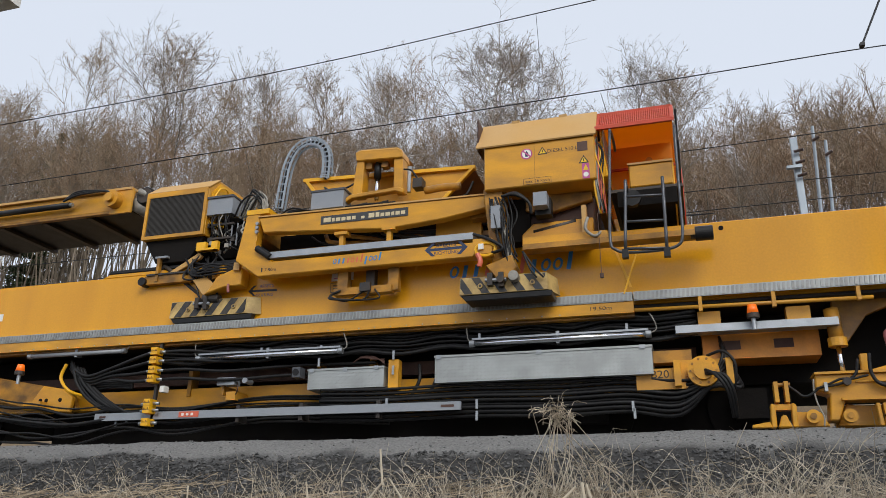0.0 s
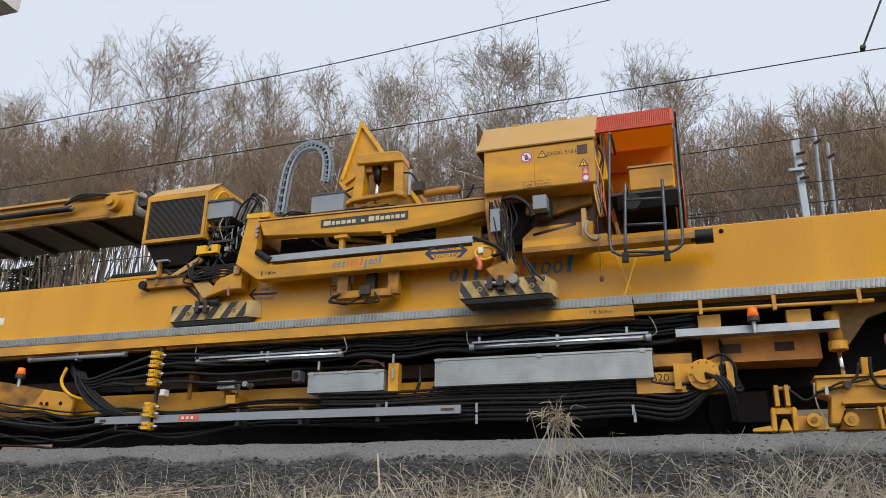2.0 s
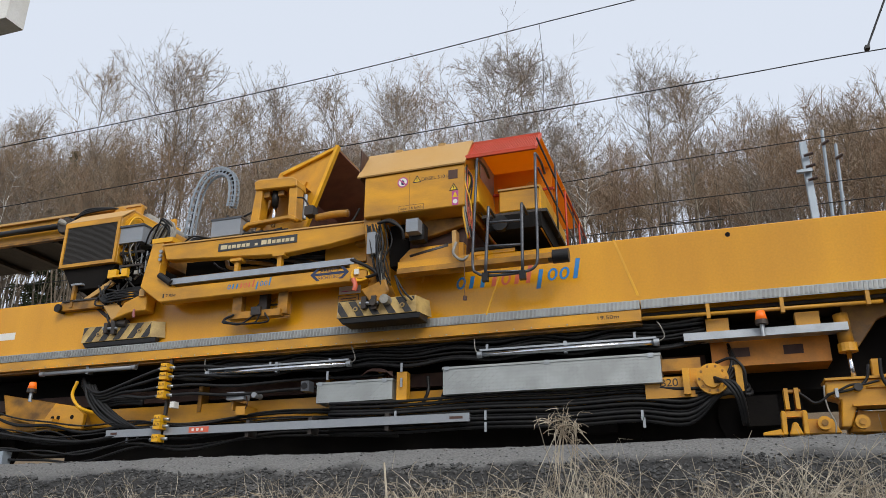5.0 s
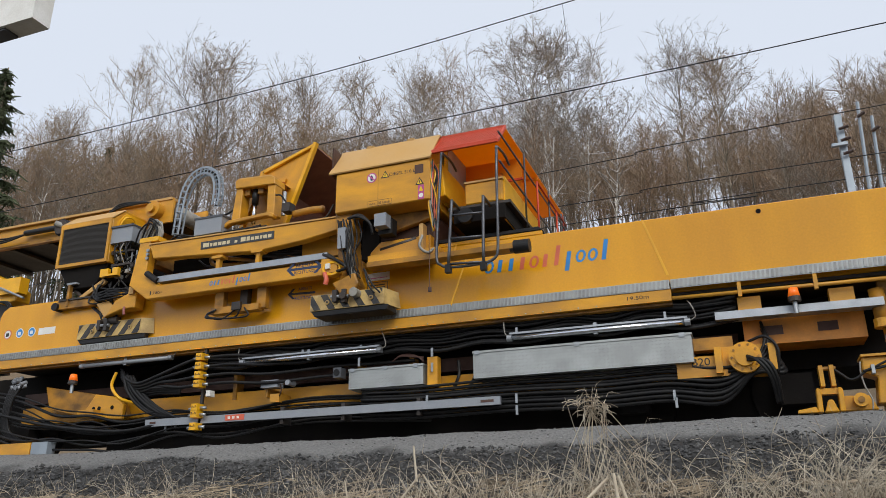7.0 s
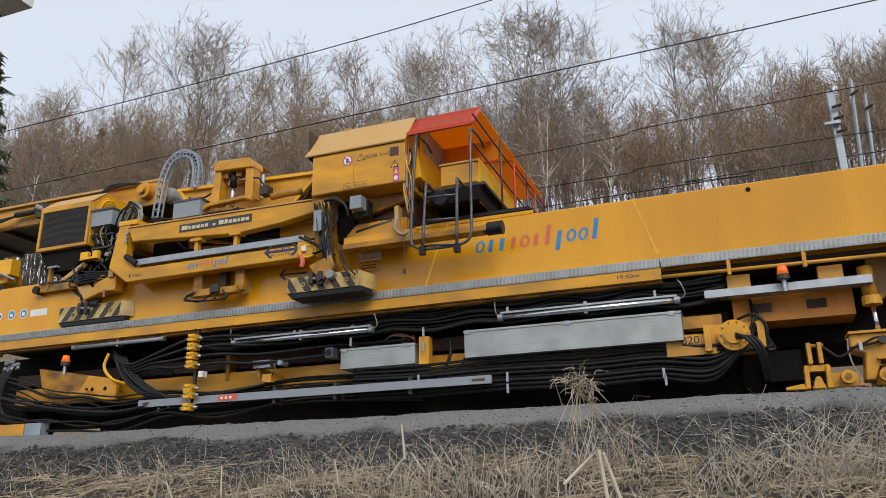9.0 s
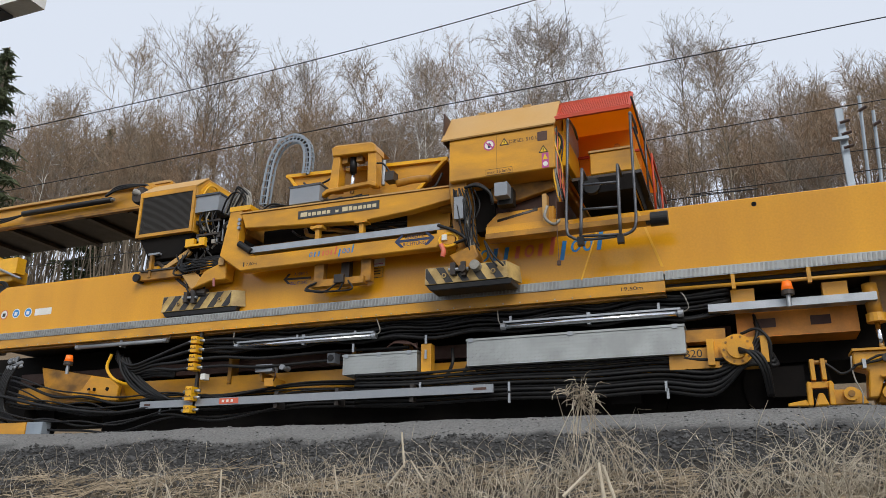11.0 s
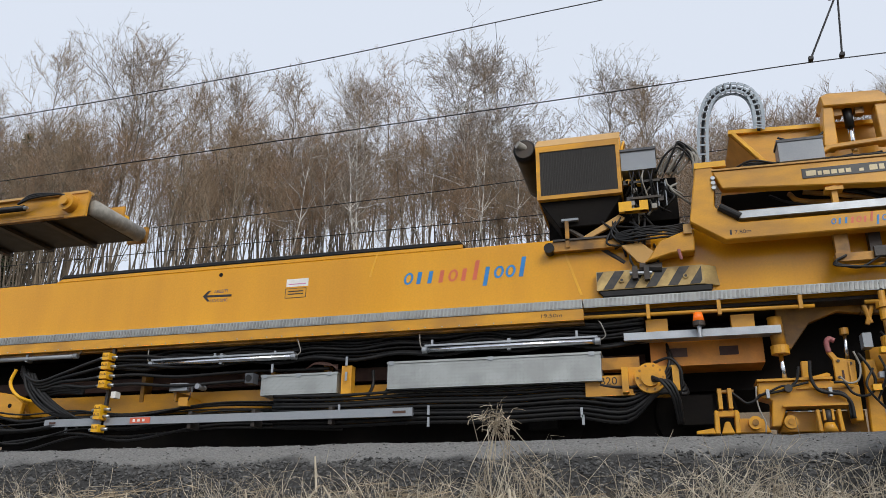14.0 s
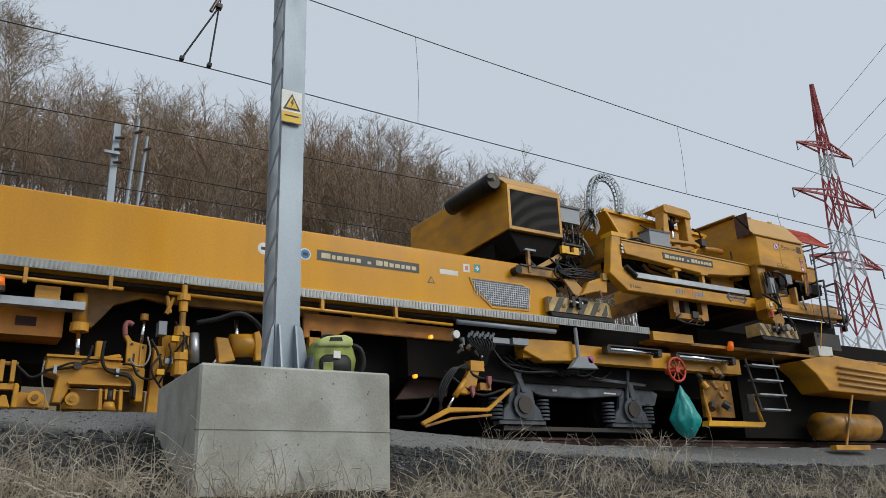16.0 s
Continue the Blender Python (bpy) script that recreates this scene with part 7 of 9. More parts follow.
def bumper(x0, x1, zb, zt, name_label, y0, deep, lean, slant, count):
    """A striped rail guard: a block with a slanting end, a black skirt and stripes over its whole face."""
    K = gantry
    bm = B()
    lo = [bm.verts.new(c) for c in ((x0, y0, zb), (x1, y0, zb), (x1 + slant, y0 + deep, zb), (x0, y0 + deep, zb))]
    hi = [bm.verts.new(c) for c in ((x0, y0 + 0.015, zt), (x1 - 0.02, y0 + 0.015, zt), (x1 + slant - 0.03, y0 + deep, zt), (x0, y0 + deep, zt))]
    bm.faces.new(lo[::-1])
    bm.faces.new(hi)
    for k in range(4):
        bm.faces.new((lo[k], lo[(k + 1) % 4], hi[(k + 1) % 4], hi[k]))
    ob = part("rail_guard", bm, M_BUMP, K, name_label, 0.01)
    part("guard_skirt", prism([(x0 + 0.01, zb - 0.004), (x1 + slant * 0.5, zb - 0.004), (x1 + slant * 0.4, zb - 0.075), (x0 + 0.07, zb - 0.075)], y0 + 0.01, y0 + deep - 0.01), M_BLACK, ob, "black rubber skirt", 0.008)
    pitch = (x1 - x0) / count
    w, sl = pitch * 0.46, (zt - zb) * 0.62 * lean
    for i in range(-2, count + 2):
        a = x0 + (i + 0.3) * pitch
        q = [(a, zb + 0.006), (a + w, zb + 0.006), (a + w + sl, zt - 0.008), (a + sl, zt - 0.008)]
        q = clip_x(clip_x(q, x0 + 0.008, 1), x1 - 0.03, -1)
        if len(q) > 2:
            bs = B()
            fr = [bs.verts.new((x, y0 - 0.004 + 0.015 * (z - zb) / (zt - zb), z)) for x, z in q]
            bk = [bs.verts.new((x, y0 + 0.004 + 0.015 * (z - zb) / (zt - zb), z)) for x, z in q]
            bs.faces.new(fr)
            bs.faces.new(bk[::-1])
            for k in range(len(q)):
                bs.faces.new((fr[k], bk[k], bk[(k + 1) % len(q)], fr[(k + 1) % len(q)]))
            bmesh.ops.recalc_face_normals(bs, faces=bs.faces)
            part("stripe", bs, M_STRIPE, ob)
    for f in (0.24, 0.83):
        part("guard_bolt", disc((x0 + (x1 - x0) * f, (zt + zb) / 2 - 0.01), 0.03, y0 - 0.012, y0 + 0.01, 12), M_BUMP, ob, bevel=0.004)
        part("bolt_socket", disc((x0 + (x1 - x0) * f, (zt + zb) / 2 - 0.01), 0.016, y0 - 0.015, y0 - 0.011, 10), M_DARK, ob)
    xm = x0 + (x1 - x0) * 0.42
    part("guard_clevis", box(xm - 0.09, xm - 0.03, zt - 0.13, zt + 0.02, y0 - 0.06, y0 + 0.01), M_DARK, ob, bevel=0.01)
    part("guard_clevis", box(xm + 0.04, xm + 0.10, zt - 0.15, zt + 0.02, y0 - 0.06, y0 + 0.01), M_DARK, ob, bevel=0.01)
    part("clevis_pin", cyl((xm - 0.12, y0 - 0.035, zt - 0.06), (xm + 0.13, y0 - 0.035, zt - 0.07), 0.022, 10), M_STEEL, ob)
    return x0, x1, zt


def gantry_left():
    K = gantry
    x0, x1, zt = bumper(-6.915, -5.715, 2.735, 2.965, "yellow and black striped rail guard", 8.88, 0.11, 1, 0.16, 5)
    xm = (x0 + x1) / 2
    part("guard_pivot", cyl((xm - 0.1, 8.9, zt + 0.02), (xm + 0.15, 8.9, zt + 0.0), 0.06, 12), M_DARK, K)
    for k in range(3):
        part("guard_hose", tube([(xm - 0.15 + 0.12 * k, 8.9, zt), (xm - 0.2 + 0.16 * k, 8.88, zt + 0.15), (xm - 0.12 + 0.1 * k, 8.98, zt + 0.32)], 0.014), M_BLACK, K, smooth=True)
    # cooler box: front frame, core, chamfered hood
    (a, zt), (b, _) = (-7.570, 4.644), (-6.545, 4.642)
    zb = (-6.567, 3.939)[1]
    zh = zt + 0.235
    hood = slab([(a, b), (8.9, zt), (8.9, zt + 0.02), (9.14, zh), (11.9, zh + 0.03), (11.9, zb - 0.1), (8.9, zb)])
    cool = part("cooler_housing", hood, M_YEL, K, bevel=0.012)
    part("hood_top", slab([(a - 0.012, b + 0.012), (8.885, zt + 0.022), (9.135, zh + 0.006), (9.15, zh + 0.022), (8.88, zt + 0.036)]), M_DUST, cool)
    fr = 0.055
    part("cooler_frame", box(a, b, zt - fr, zt + 0.02, 8.865, 8.899), M_YEL, cool, bevel=0.005)
    part("cooler_frame", box(a, b, zb, zb + 0.05, 8.865, 8.899), M_YEL, cool, bevel=0.005)
    part("cooler_frame", box(a, a + 0.045, zb + 0.05, zt - fr, 8.865, 8.899), M_YEL, cool, bevel=0.005)
    part("cooler_frame", box(b - 0.045, b, zb + 0.05, zt - fr, 8.865, 8.899), M_YEL, cool, bevel=0.005)
    part("cooler_core", box(a + 0.045, b - 0.045, zb + 0.05, zt - fr, 8.885, 8.8995), M_CORE, cool, "dark fine-finned radiator core")
    bm = B()
    n = 44
    for i in range(n):
        x = a + 0.065 + (b - a - 0.13) * (i + 0.5) / n
        box(x - 0.004, x + 0.004, zb + 0.05, zt - fr, 8.872, 8.8855, bm)
    part("cooler_fin", bm, M_CORE, cool, kind="stuff")
    part("side_panel", slab([(b + 0.001, b + 0.012), (8.98, zt - 0.02), (9.15, zh - 0.05), (9.78, zh - 0.05), (9.78, zb + 0.2), (8.98, zb + 0.2)]), M_BRIGHT, cool)
    part("side_handle", tube([(b + 0.015, 9.02, zt - 0.1), (b + 0.05, 9.1, zt + 0.08), (b + 0.05, 9.28, zt + 0.12), (b + 0.015, 9.38, zt + 0.0)], 0.014), M_BRIGHT, cool)
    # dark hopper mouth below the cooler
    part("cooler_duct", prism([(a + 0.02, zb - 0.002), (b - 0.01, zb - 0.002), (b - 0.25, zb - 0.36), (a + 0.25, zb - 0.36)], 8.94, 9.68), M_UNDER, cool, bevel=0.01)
    # exhaust silencer at its left
    sx, sz = (-7.733, 4.719)
    ex = part("silencer", tube([(sx, 9., sz), (sx, 9.58, sz), (sx, 10.2, sz)], 0.145, 20, 4), M_BLACK, K, "black exhaust silencer", smooth=True)
    part("silencer_end", cyl((sx, 8.98, sz), (sx, 9.02, sz), 0.12, 20), M_DARK, ex)
    part("tail_pipe", cyl((sx - 0.08, 8.94, sz + 0.06), (sx + 0.02, 9.03, sz + 0.02), 0.05, 12), M_COIL, ex)
    # grey electrical cabinet and the engine clutter to the right of the cooler
    x0, x1, z0, z1 = (-6.538, -6.128, 4.230, 4.478)
    part("control_cabinet", box(x0, x1, z0, z1, 8.9, 9.23), M_GREYBOX, K, "grey control cabinet", 0.012)
    part("cabinet_lid", box(x0 - 0.01, x1 + 0.01, z1, z1 + 0.03, 8.88, 9.25), M_DGREY, K, bevel=0.008)
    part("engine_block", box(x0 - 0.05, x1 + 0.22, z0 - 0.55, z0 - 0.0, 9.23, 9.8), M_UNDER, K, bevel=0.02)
    part("air_filter", cyl((x1 - 0.12, 9.48, z1 + 0.02), (x1 - 0.1, 9.48, z1 + 0.2), 0.13, 18, 0.10), M_PLAQ, K, "dark air filter pot", smooth=True)
    rnd = random.Random(21)
    for k in range(16):
        xx = rnd.uniform(x0 - 0.02, x1 + 0.25)
        zz = z0 - rnd.uniform(0.02, 0.5)
        part("hose", tube([(xx, 9.03 + rnd.uniform(-0.05, 0.1), zz + 0.12), (xx + rnd.uniform(-0.08, 0.08), 8.98 + rnd.uniform(-0.04, 0.06), zz), (xx + rnd.uniform(-0.2, 0.2), 9.03, zz - rnd.uniform(0.08, 0.22))], rnd.choice((0.011, 0.015, 0.02))), rnd.choice((M_BLACK, M_BLACK, M_COIL)), K, smooth=True)
    for k in range(9):
        xx = rnd.uniform(x0, x1 + 0.1)
        zz = z0 - rnd.uniform(0.08, 0.6)
        part("valve", box(xx - 0.03, xx + 0.03, zz - 0.03, zz + 0.03, 8.94, 9.02), rnd.choice((M_BRIGHT, M_COIL, M_DARK, M_YDIRT, M_STEEL)), K, bevel=0.008)
    # loops of pale hose behind the post
    (hx, hz) = (-5.80, 4.50)
    for k in range(11):
        w, up = rnd.uniform(-0.06, 0.06), rnd.uniform(-0.06, 0.05)
        part("hose_loop", tube([(hx - 0.34 + 0.025 * k, 9.0 + 0.05 * (k % 4), hz - 0.30), (hx - 0.22 + 0.03 * k, 8.95 + 0.05 * (k % 4), hz - 0.06 + up), (hx - 0.02 + w, 8.95 + 0.05 * (k % 4), hz + 0.03 + up), (hx + 0.12 + w, 9.0, hz - 0.12 + up), (hx + 0.10, 9.02, hz - 0.36)], rnd.choice((0.010, 0.013, 0.016))), M_COIL if k % 4 else M_BLACK, K, smooth=True)
    # lower arms towards the rail guard
    part("arm", box(*(-7.435, -6.272, 3.265, 3.385), 8.90, 9.02), M_YDIRT, K, bevel=0.012)
    part("arm_end", cyl((-7.45, 8.86, 3.305), (-7.45, 9.02, 3.305), 0.062, 16), M_BLACK, K, bevel=0.01)
    part("arm_strip", box(-7.40, -6.30, 3.386, 3.41, 8.88, 9.02), M_DARK, K, bevel=0.004)
    part("brace", prism([(-7.130, 3.383), (-6.607, 3.680), (-6.539, 3.630), (-6.571, 3.593), (-7.030, 3.374)], 8.92, 8.97), M_DUST, K, bevel=0.006)
    part("lamp_stand", box(-7.288, -7.087, 3.640, 3.668, 8.88, 9.0), M_GREYBOX, K, bevel=0.004)
    part("lamp_stand_leg", box(-7.25, -7.205, 3.30, 3.64, 8.88, 8.94), M_YDIRT, K, bevel=0.006)
    part("arm_bracket", box(-6.60, -6.45, 3.675, 3.80, 8.84, 8.90), M_BRIGHT, K, bevel=0.01)
    part("arm_bracket", box(-6.36, -6.26, 3.675, 3.80, 8.84, 8.90), M_BRIGHT, K, bevel=0.01)
    part("bracket_bar", box(-6.53, -6.28, 3.675, 3.705, 8.83, 8.93), M_BRIGHT, K, bevel=0.006)
    part("foot_bracket", prism([(-6.171, 3.246), (-5.827, 3.371), (-5.782, 3.324), (-5.797, 3.099), (-6.049, 3.092), (-6.359, 3.002), (-6.299, 3.054)], 8.78, 8.98), M_YEL, K, bevel=0.012)
    part("foot_lug", box(-5.90, -5.81, 3.30, 3.41, 8.74, 8.80), M_DUST, K, bevel=0.008)
    part("swing_plate", prism([(-6.608, 3.259), (-6.383, 3.283), (-6.178, 3.095), (-6.352, 3.010), (-6.432, 3.042)], 8.86, 8.90), M_DUST, K, bevel=0.006)
    part("red_tag", tube([(-5.97, 8.77, 3.12), (-5.96, 8.76, 3.05), (-5.95, 8.76, 3.0)], 0.018), M_HOOK, K)
    for k in range(7):
        zz = 3.30 + 0.02 * k
        part("hose", tube([(-6.75, 8.90, 3.42 - 0.01 * k), (-6.55, 8.83, zz), (-6.3, 8.82, zz + 0.05 * (k % 2)), (-6.02, 8.84, zz + 0.02), (-5.88, 8.9, zz + 0.06)], 0.013), M_BLACK, K, smooth=True)
    for k in range(6):
        xx = -6.45 + 0.055 * k
        part("hose", tube([(xx, 8.92, 4.22), (xx + 0.02 * (-1) ** k, 8.89, 4.08), (xx + 0.03, 8.95, 3.88)], 0.009), M_COIL if k == 3 else M_BLACK, K, smooth=True)
    for z0 in (4.07, 3.86):
        part("rack_bar", box(-6.46, -6.10, z0, z0 + 0.03, 8.93, 8.97), M_DARK, K)
    for x0 in (-6.44, -6.14, -6.05):
        part("rack_post", box(x0, x0 + 0.012, 3.75, 4.08, 8.95, 8.97), M_GREYBOX, K)
    part("pipe", cyl(xz((-7.205, 3.564), 9.), xz((-6.580, 3.095), 9.02), 0.03, 10), M_DARK, K)
    for k in range(9):
        (p0, q0) = (-6.600, 3.395)
        part("hose", tube([(p0 + rnd.uniform(-0.25, 0.3), 8.94, q0 + rnd.uniform(0.1, 0.3)), (p0 + rnd.uniform(-0.2, 0.3), 8.86, q0 + rnd.uniform(-0.1, 0.1)), (p0 + rnd.uniform(-0.1, 0.4), 8.94, q0 - rnd.uniform(0.1, 0.35))], 0.014), M_BLACK, K, smooth=True)
    # under_shade: added near-black box in place of the shade below the cooler
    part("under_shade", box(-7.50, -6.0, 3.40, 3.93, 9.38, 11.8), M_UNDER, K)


gantry_left()


def energy_chain():
    """The arched galvanised cable chain: side plates link by link with cross bars."""
    K = gantry
    pts = [(-5.565, 4.348), (-5.536, 4.718), (-5.485, 5.056), (-5.358, 5.297), (-5.145, 5.378), (-4.958, 5.296), (-4.872, 5.102), (-4.864, 4.858), (-4.882, 4.744)]
    line = smooth_line([(x, 0, z) for x, z in pts], 3)
    h = 0.05
    ch = part("energy_chain", tube([(p.x, 9.25, p.z) for p in line], 0.02, 6, 0), M_BLACK, K, "arched galvanised cable chain")
    for i, (a, b) in enumerate(zip(line, line[1:])):
        d = (b - a).normalized()
        nrm = Vector((-d.z, 0, d.x))
        for y in (9.20, 9.29):
            for s in (-1, 1):
                bm = B()
                c0, c1 = a + nrm * (s * h), b + nrm * (s * h)
                prism([((c0 - nrm * 0.017).x, (c0 - nrm * 0.017).z), ((c0 + nrm * 0.017).x, (c0 + nrm * 0.017).z), ((c1 + nrm * 0.017).x, (c1 + nrm * 0.017).z), ((c1 - nrm * 0.017).x, (c1 - nrm * 0.017).z)], y, y + 0.008, bm)
                part("chain_flange", bm, M_GALV, ch)
            c0, c1 = a + d * 0.005, a + d * 0.022
            bm = prism([((c0 - nrm * h).x, (c0 - nrm * h).z), ((c0 + nrm * h).x, (c0 + nrm * h).z), ((c1 + nrm * h).x, (c1 + nrm * h).z), ((c1 - nrm * h).x, (c1 - nrm * h).z)], y - 0.002, y + 0.01)
            part("chain_plate", bm, M_GALV, ch)
        part("chain_bar", cyl((a.x + nrm.x * h, 9.20, a.z + nrm.z * h), (a.x + nrm.x * h, 9.29, a.z + nrm.z * h), 0.010, 6), M_STEEL, ch)
    # the small grey junction box and stray cables at its foot
    x0, x1, z0, z1 = (-4.789, -4.319, 4.043, 4.294)
    part("junction_box", box(x0, x1, z0, z1, 8.7, 8.95), M_GREYBOX, K, "grey junction box", 0.012)
    part("junction_lid", box(x0 - 0.012, x1 + 0.012, z1 - 0.01, z1 + 0.02, 8.69, 8.96), M_DGREY, K, bevel=0.006)
    rnd = random.Random(6)
    for k in range(8):
        part("hose", tube([(x0 - 0.55 + 0.05 * k, 8.8, z0 - 0.02), (x0 - 0.3, 8.72 + 0.02 * k, z0 + rnd.uniform(-0.02, 0.08)), (x0 + 0.0 + 0.1 * k, 8.75, z0 + rnd.uniform(-0.05, 0.02)), (x1 + 0.1 * k, 8.8, z0 + rnd.uniform(0, 0.06))], 0.013), M_BLACK, K, smooth=True)
    part("hose", tube([xz((-4.731, 4.466), 8.95), xz((-4.546, 4.338), 8.85), xz((-4.341, 4.380), 8.85), xz((-4.228, 4.472), 8.9)], 0.014), M_BLACK, K, smooth=True)


energy_chain()


def lift_frame():
    K = gantry
    y0, y1 = 8.85, 9.05
    lp = [(-4.223, 4.770), (-4.115, 4.764), (-4.128, 4.247), (-4.276, 4.256)]
    rp = [(-3.688, 4.740), (-3.560, 4.739), (-3.551, 4.252), (-3.678, 4.251)]
    part("lift_post", prism(lp, y0, y1), M_YEL, K, bevel=0.01)
    part("lift_post", prism(rp, y0, y1), M_YEL, K, bevel=0.01)
    part("lift_head", prism([(-4.221, 4.744), (-4.245, 4.875), (-4.163, 4.898), (-3.628, 4.867), (-3.562, 4.824), (-3.551, 4.713)], y0 - 0.03, y1 + 0.06), M_YEL, K, bevel=0.012)
    part("lift_head_top", prism([(-4.213, 4.888), (-4.164, 4.907), (-3.629, 4.875), (-3.579, 4.835)], y0 - 0.02, y1 + 0.3), M_DUST, K)
    part("guide_rail", cyl(xz((-3.552, 4.695), 9.1), xz((-3.556, 4.323), 9.1), 0.03, 10), M_STEEL, K)
    part("lift_foot", prism([(-4.323, 4.183), (-4.261, 4.228), (-3.573, 4.260), (-3.493, 4.218), (-3.506, 4.165), (-3.618, 4.205), (-4.239, 4.172), (-4.318, 4.125)], 8.76, 8.86), M_YEL, K, bevel=0.01)
    (x, z) = (-3.952, 4.645)
    cy = part("lift_cylinder", cyl((x, 8.95, z + 0.13), (x, 8.95, z - 0.14), 0.05, 14), M_BLACK, K, smooth=True)
    part("lift_rod", cyl((x, 8.95, z - 0.1), (x, 8.95, z - 0.45), 0.032, 14), M_CHROME, cy, smooth=True)
    part("cylinder_ear", box(x - 0.16, x - 0.07, z + 0.0, z + 0.10, 8.9, 9.0), M_YDIRT, cy, bevel=0.015)
    part("cylinder_ear", box(x + 0.07, x + 0.16, z + 0.0, z + 0.10, 8.9, 9.0), M_YDIRT, cy, bevel=0.015)
    # side arm and sensor at its right
    (x, z) = (-3.333, 4.314)
    part("sensor", box(x - 0.06, x + 0.07, z - 0.07, z + 0.06, 8.8, 8.95), M_DARK, K, bevel=0.015)
    part("tilt_arm", tube([xz((-3.254, 4.221), 8.9), xz((-2.999, 4.239), 8.9), xz((-2.770, 4.227), 8.9)], 0.05, 10), M_YDIRT, K, smooth=True)
    part("hose", tube([xz((-3.537, 4.545), 8.85), xz((-3.422, 4.500), 8.82), xz((-3.331, 4.367), 8.84)], 0.013), M_BLACK, K, smooth=True)
    part("hose", tube([xz((-2.582, 4.246), 8.85), xz((-2.665, 4.053), 8.8), xz((-2.867, 4.043), 8.85)], 0.016), M_BLACK, K, smooth=True)


lift_frame()

# tipping skip between the frames; its pivot, in the gantry's space
PIV = (-3.934, 4.390)


def tipping_skip():
    K = gantry
    x0, z0 = (-5.219, 4.746)
    x1, z1 = (-2.706, 4.654)
    zt = (z0 + z1) / 2 + 0.0
    y0, y1 = 9.3, 11.7
    prof = [(x0, zt), (x0 + 0.60, zt - 0.72), (x1 - 0.66, zt - 0.72), (x1, zt)]
    o = Vector((PIV[0], 10.5, PIV[1]))
    bm = B()
    prism(prof, y0, y0 + 0.03, bm)
    hold = Vector(GAT)
    skip = None

    def put(name, b, m, label="", bevel=0.0):
        nonlocal skip
        if bevel:
            sharp = [e for e in b.edges if len(e.link_faces) == 2 and e.calc_face_angle(0) > 0.6]
            bmesh.ops.bevel(b, geom=sharp, offset=bevel, segments=1, affect="EDGES", clamp_overlap=True)
        bmesh.ops.translate(b, verts=b.verts, vec=-o)
        me = bpy.data.meshes.new(name)
        b.to_mesh(me)
        b.free()
        me.materials.append(m)
        ob = new(name, me)
        ob.parent = K if skip is None else skip
        if skip is None:
            skip = ob
            ob.location = o - hold
        return tagged(ob, label)

    put("tipping_skip", bm, M_YEL, "yellow tipping skip, rusty brown inside")
    put("far_cheek", prism(prof, y1 - 0.03, y1), M_YEL)
    for (a, b) in zip(prof[:3], prof[1:4]):
        d = (Vector((b[0], 0, b[1])) - Vector((a[0], 0, a[1]))).normalized()
        n = Vector((-d.z, 0, d.x)) * 0.025
        put("skip_floor", prism([a, b, (b[0] + n.x, b[1] + n.z), (a[0] + n.x, a[1] + n.z)], y0 + 0.03, y1 - 0.03), M_LINING, "rusty brown skip lining")
    put("lining", prism([(x0 + 0.05, zt - 0.01), (x0 + 0.61, zt - 0.69), (x1 - 0.67, zt - 0.69), (x1 - 0.05, zt - 0.01)], y0 + 0.031, y0 + 0.036), M_LINING, "rusty brown skip lining")
    put("lining", prism([(x0 + 0.05, zt - 0.01), (x0 + 0.61, zt - 0.69), (x1 - 0.67, zt - 0.69), (x1 - 0.05, zt - 0.01)], y1 - 0.036, y1 - 0.031), M_LINING, "rusty brown skip lining")
    put("rim", box(x0 - 0.03, x1 + 0.02, zt - 0.01, zt + 0.04, y0 - 0.05, y0 + 0.03), M_BRIGHT, "", 0.006)
    put("rim", box(x0 - 0.03, x1 + 0.02, zt - 0.01, zt + 0.04, y1 - 0.03, y1 + 0.05), M_YEL, "", 0.006)
    put("stiffener", prism([(x0 - 0.01, zt), (x0 + 0.05, zt), (x0 + 0.63, zt - 0.70), (x0 + 0.57, zt - 0.72)], y0 - 0.05, y0), M_BRIGHT, "", 0.006)
    put("stiffener", prism([(x1 - 0.05, zt), (x1 + 0.01, zt), (x1 - 0.63, zt - 0.72), (x1 - 0.69, zt - 0.70)], y0 - 0.05, y0), M_BRIGHT, "", 0.006)
    put("stiffener", box(x0 + 0.58, x1 - 0.62, zt - 0.74, zt - 0.68, y0 - 0.05, y0), M_YEL, "", 0.006)
    put("stiffener", box(x0 + 0.62, x0 + 0.68, zt - 0.68, zt - 0.25, y0 - 0.045, y0), M_YEL, "", 0.006)
    put("outer_skin", prism([(x0 - 0.012, zt), (x0 - 0.006, zt), (x0 + 0.594, zt - 0.72), (x0 + 0.588, zt - 0.72)], y0 + 0.03, y1 - 0.03), M_YEL)
    put("outer_skin", box(x0 + 0.60, x1 - 0.66, zt - 0.735, zt - 0.727, y0 + 0.03, y1 - 0.03), M_YEL)
    for f in (0.25, 0.6, 0.9):
        put("rim_lug", box(x0 + (x1 - x0) * f - 0.03, x0 + (x1 - x0) * f + 0.03, zt - 0.07, zt - 0.02, y1 - 0.05, y1 - 0.037), M_STEEL)
    return skip


skip = tipping_skip()


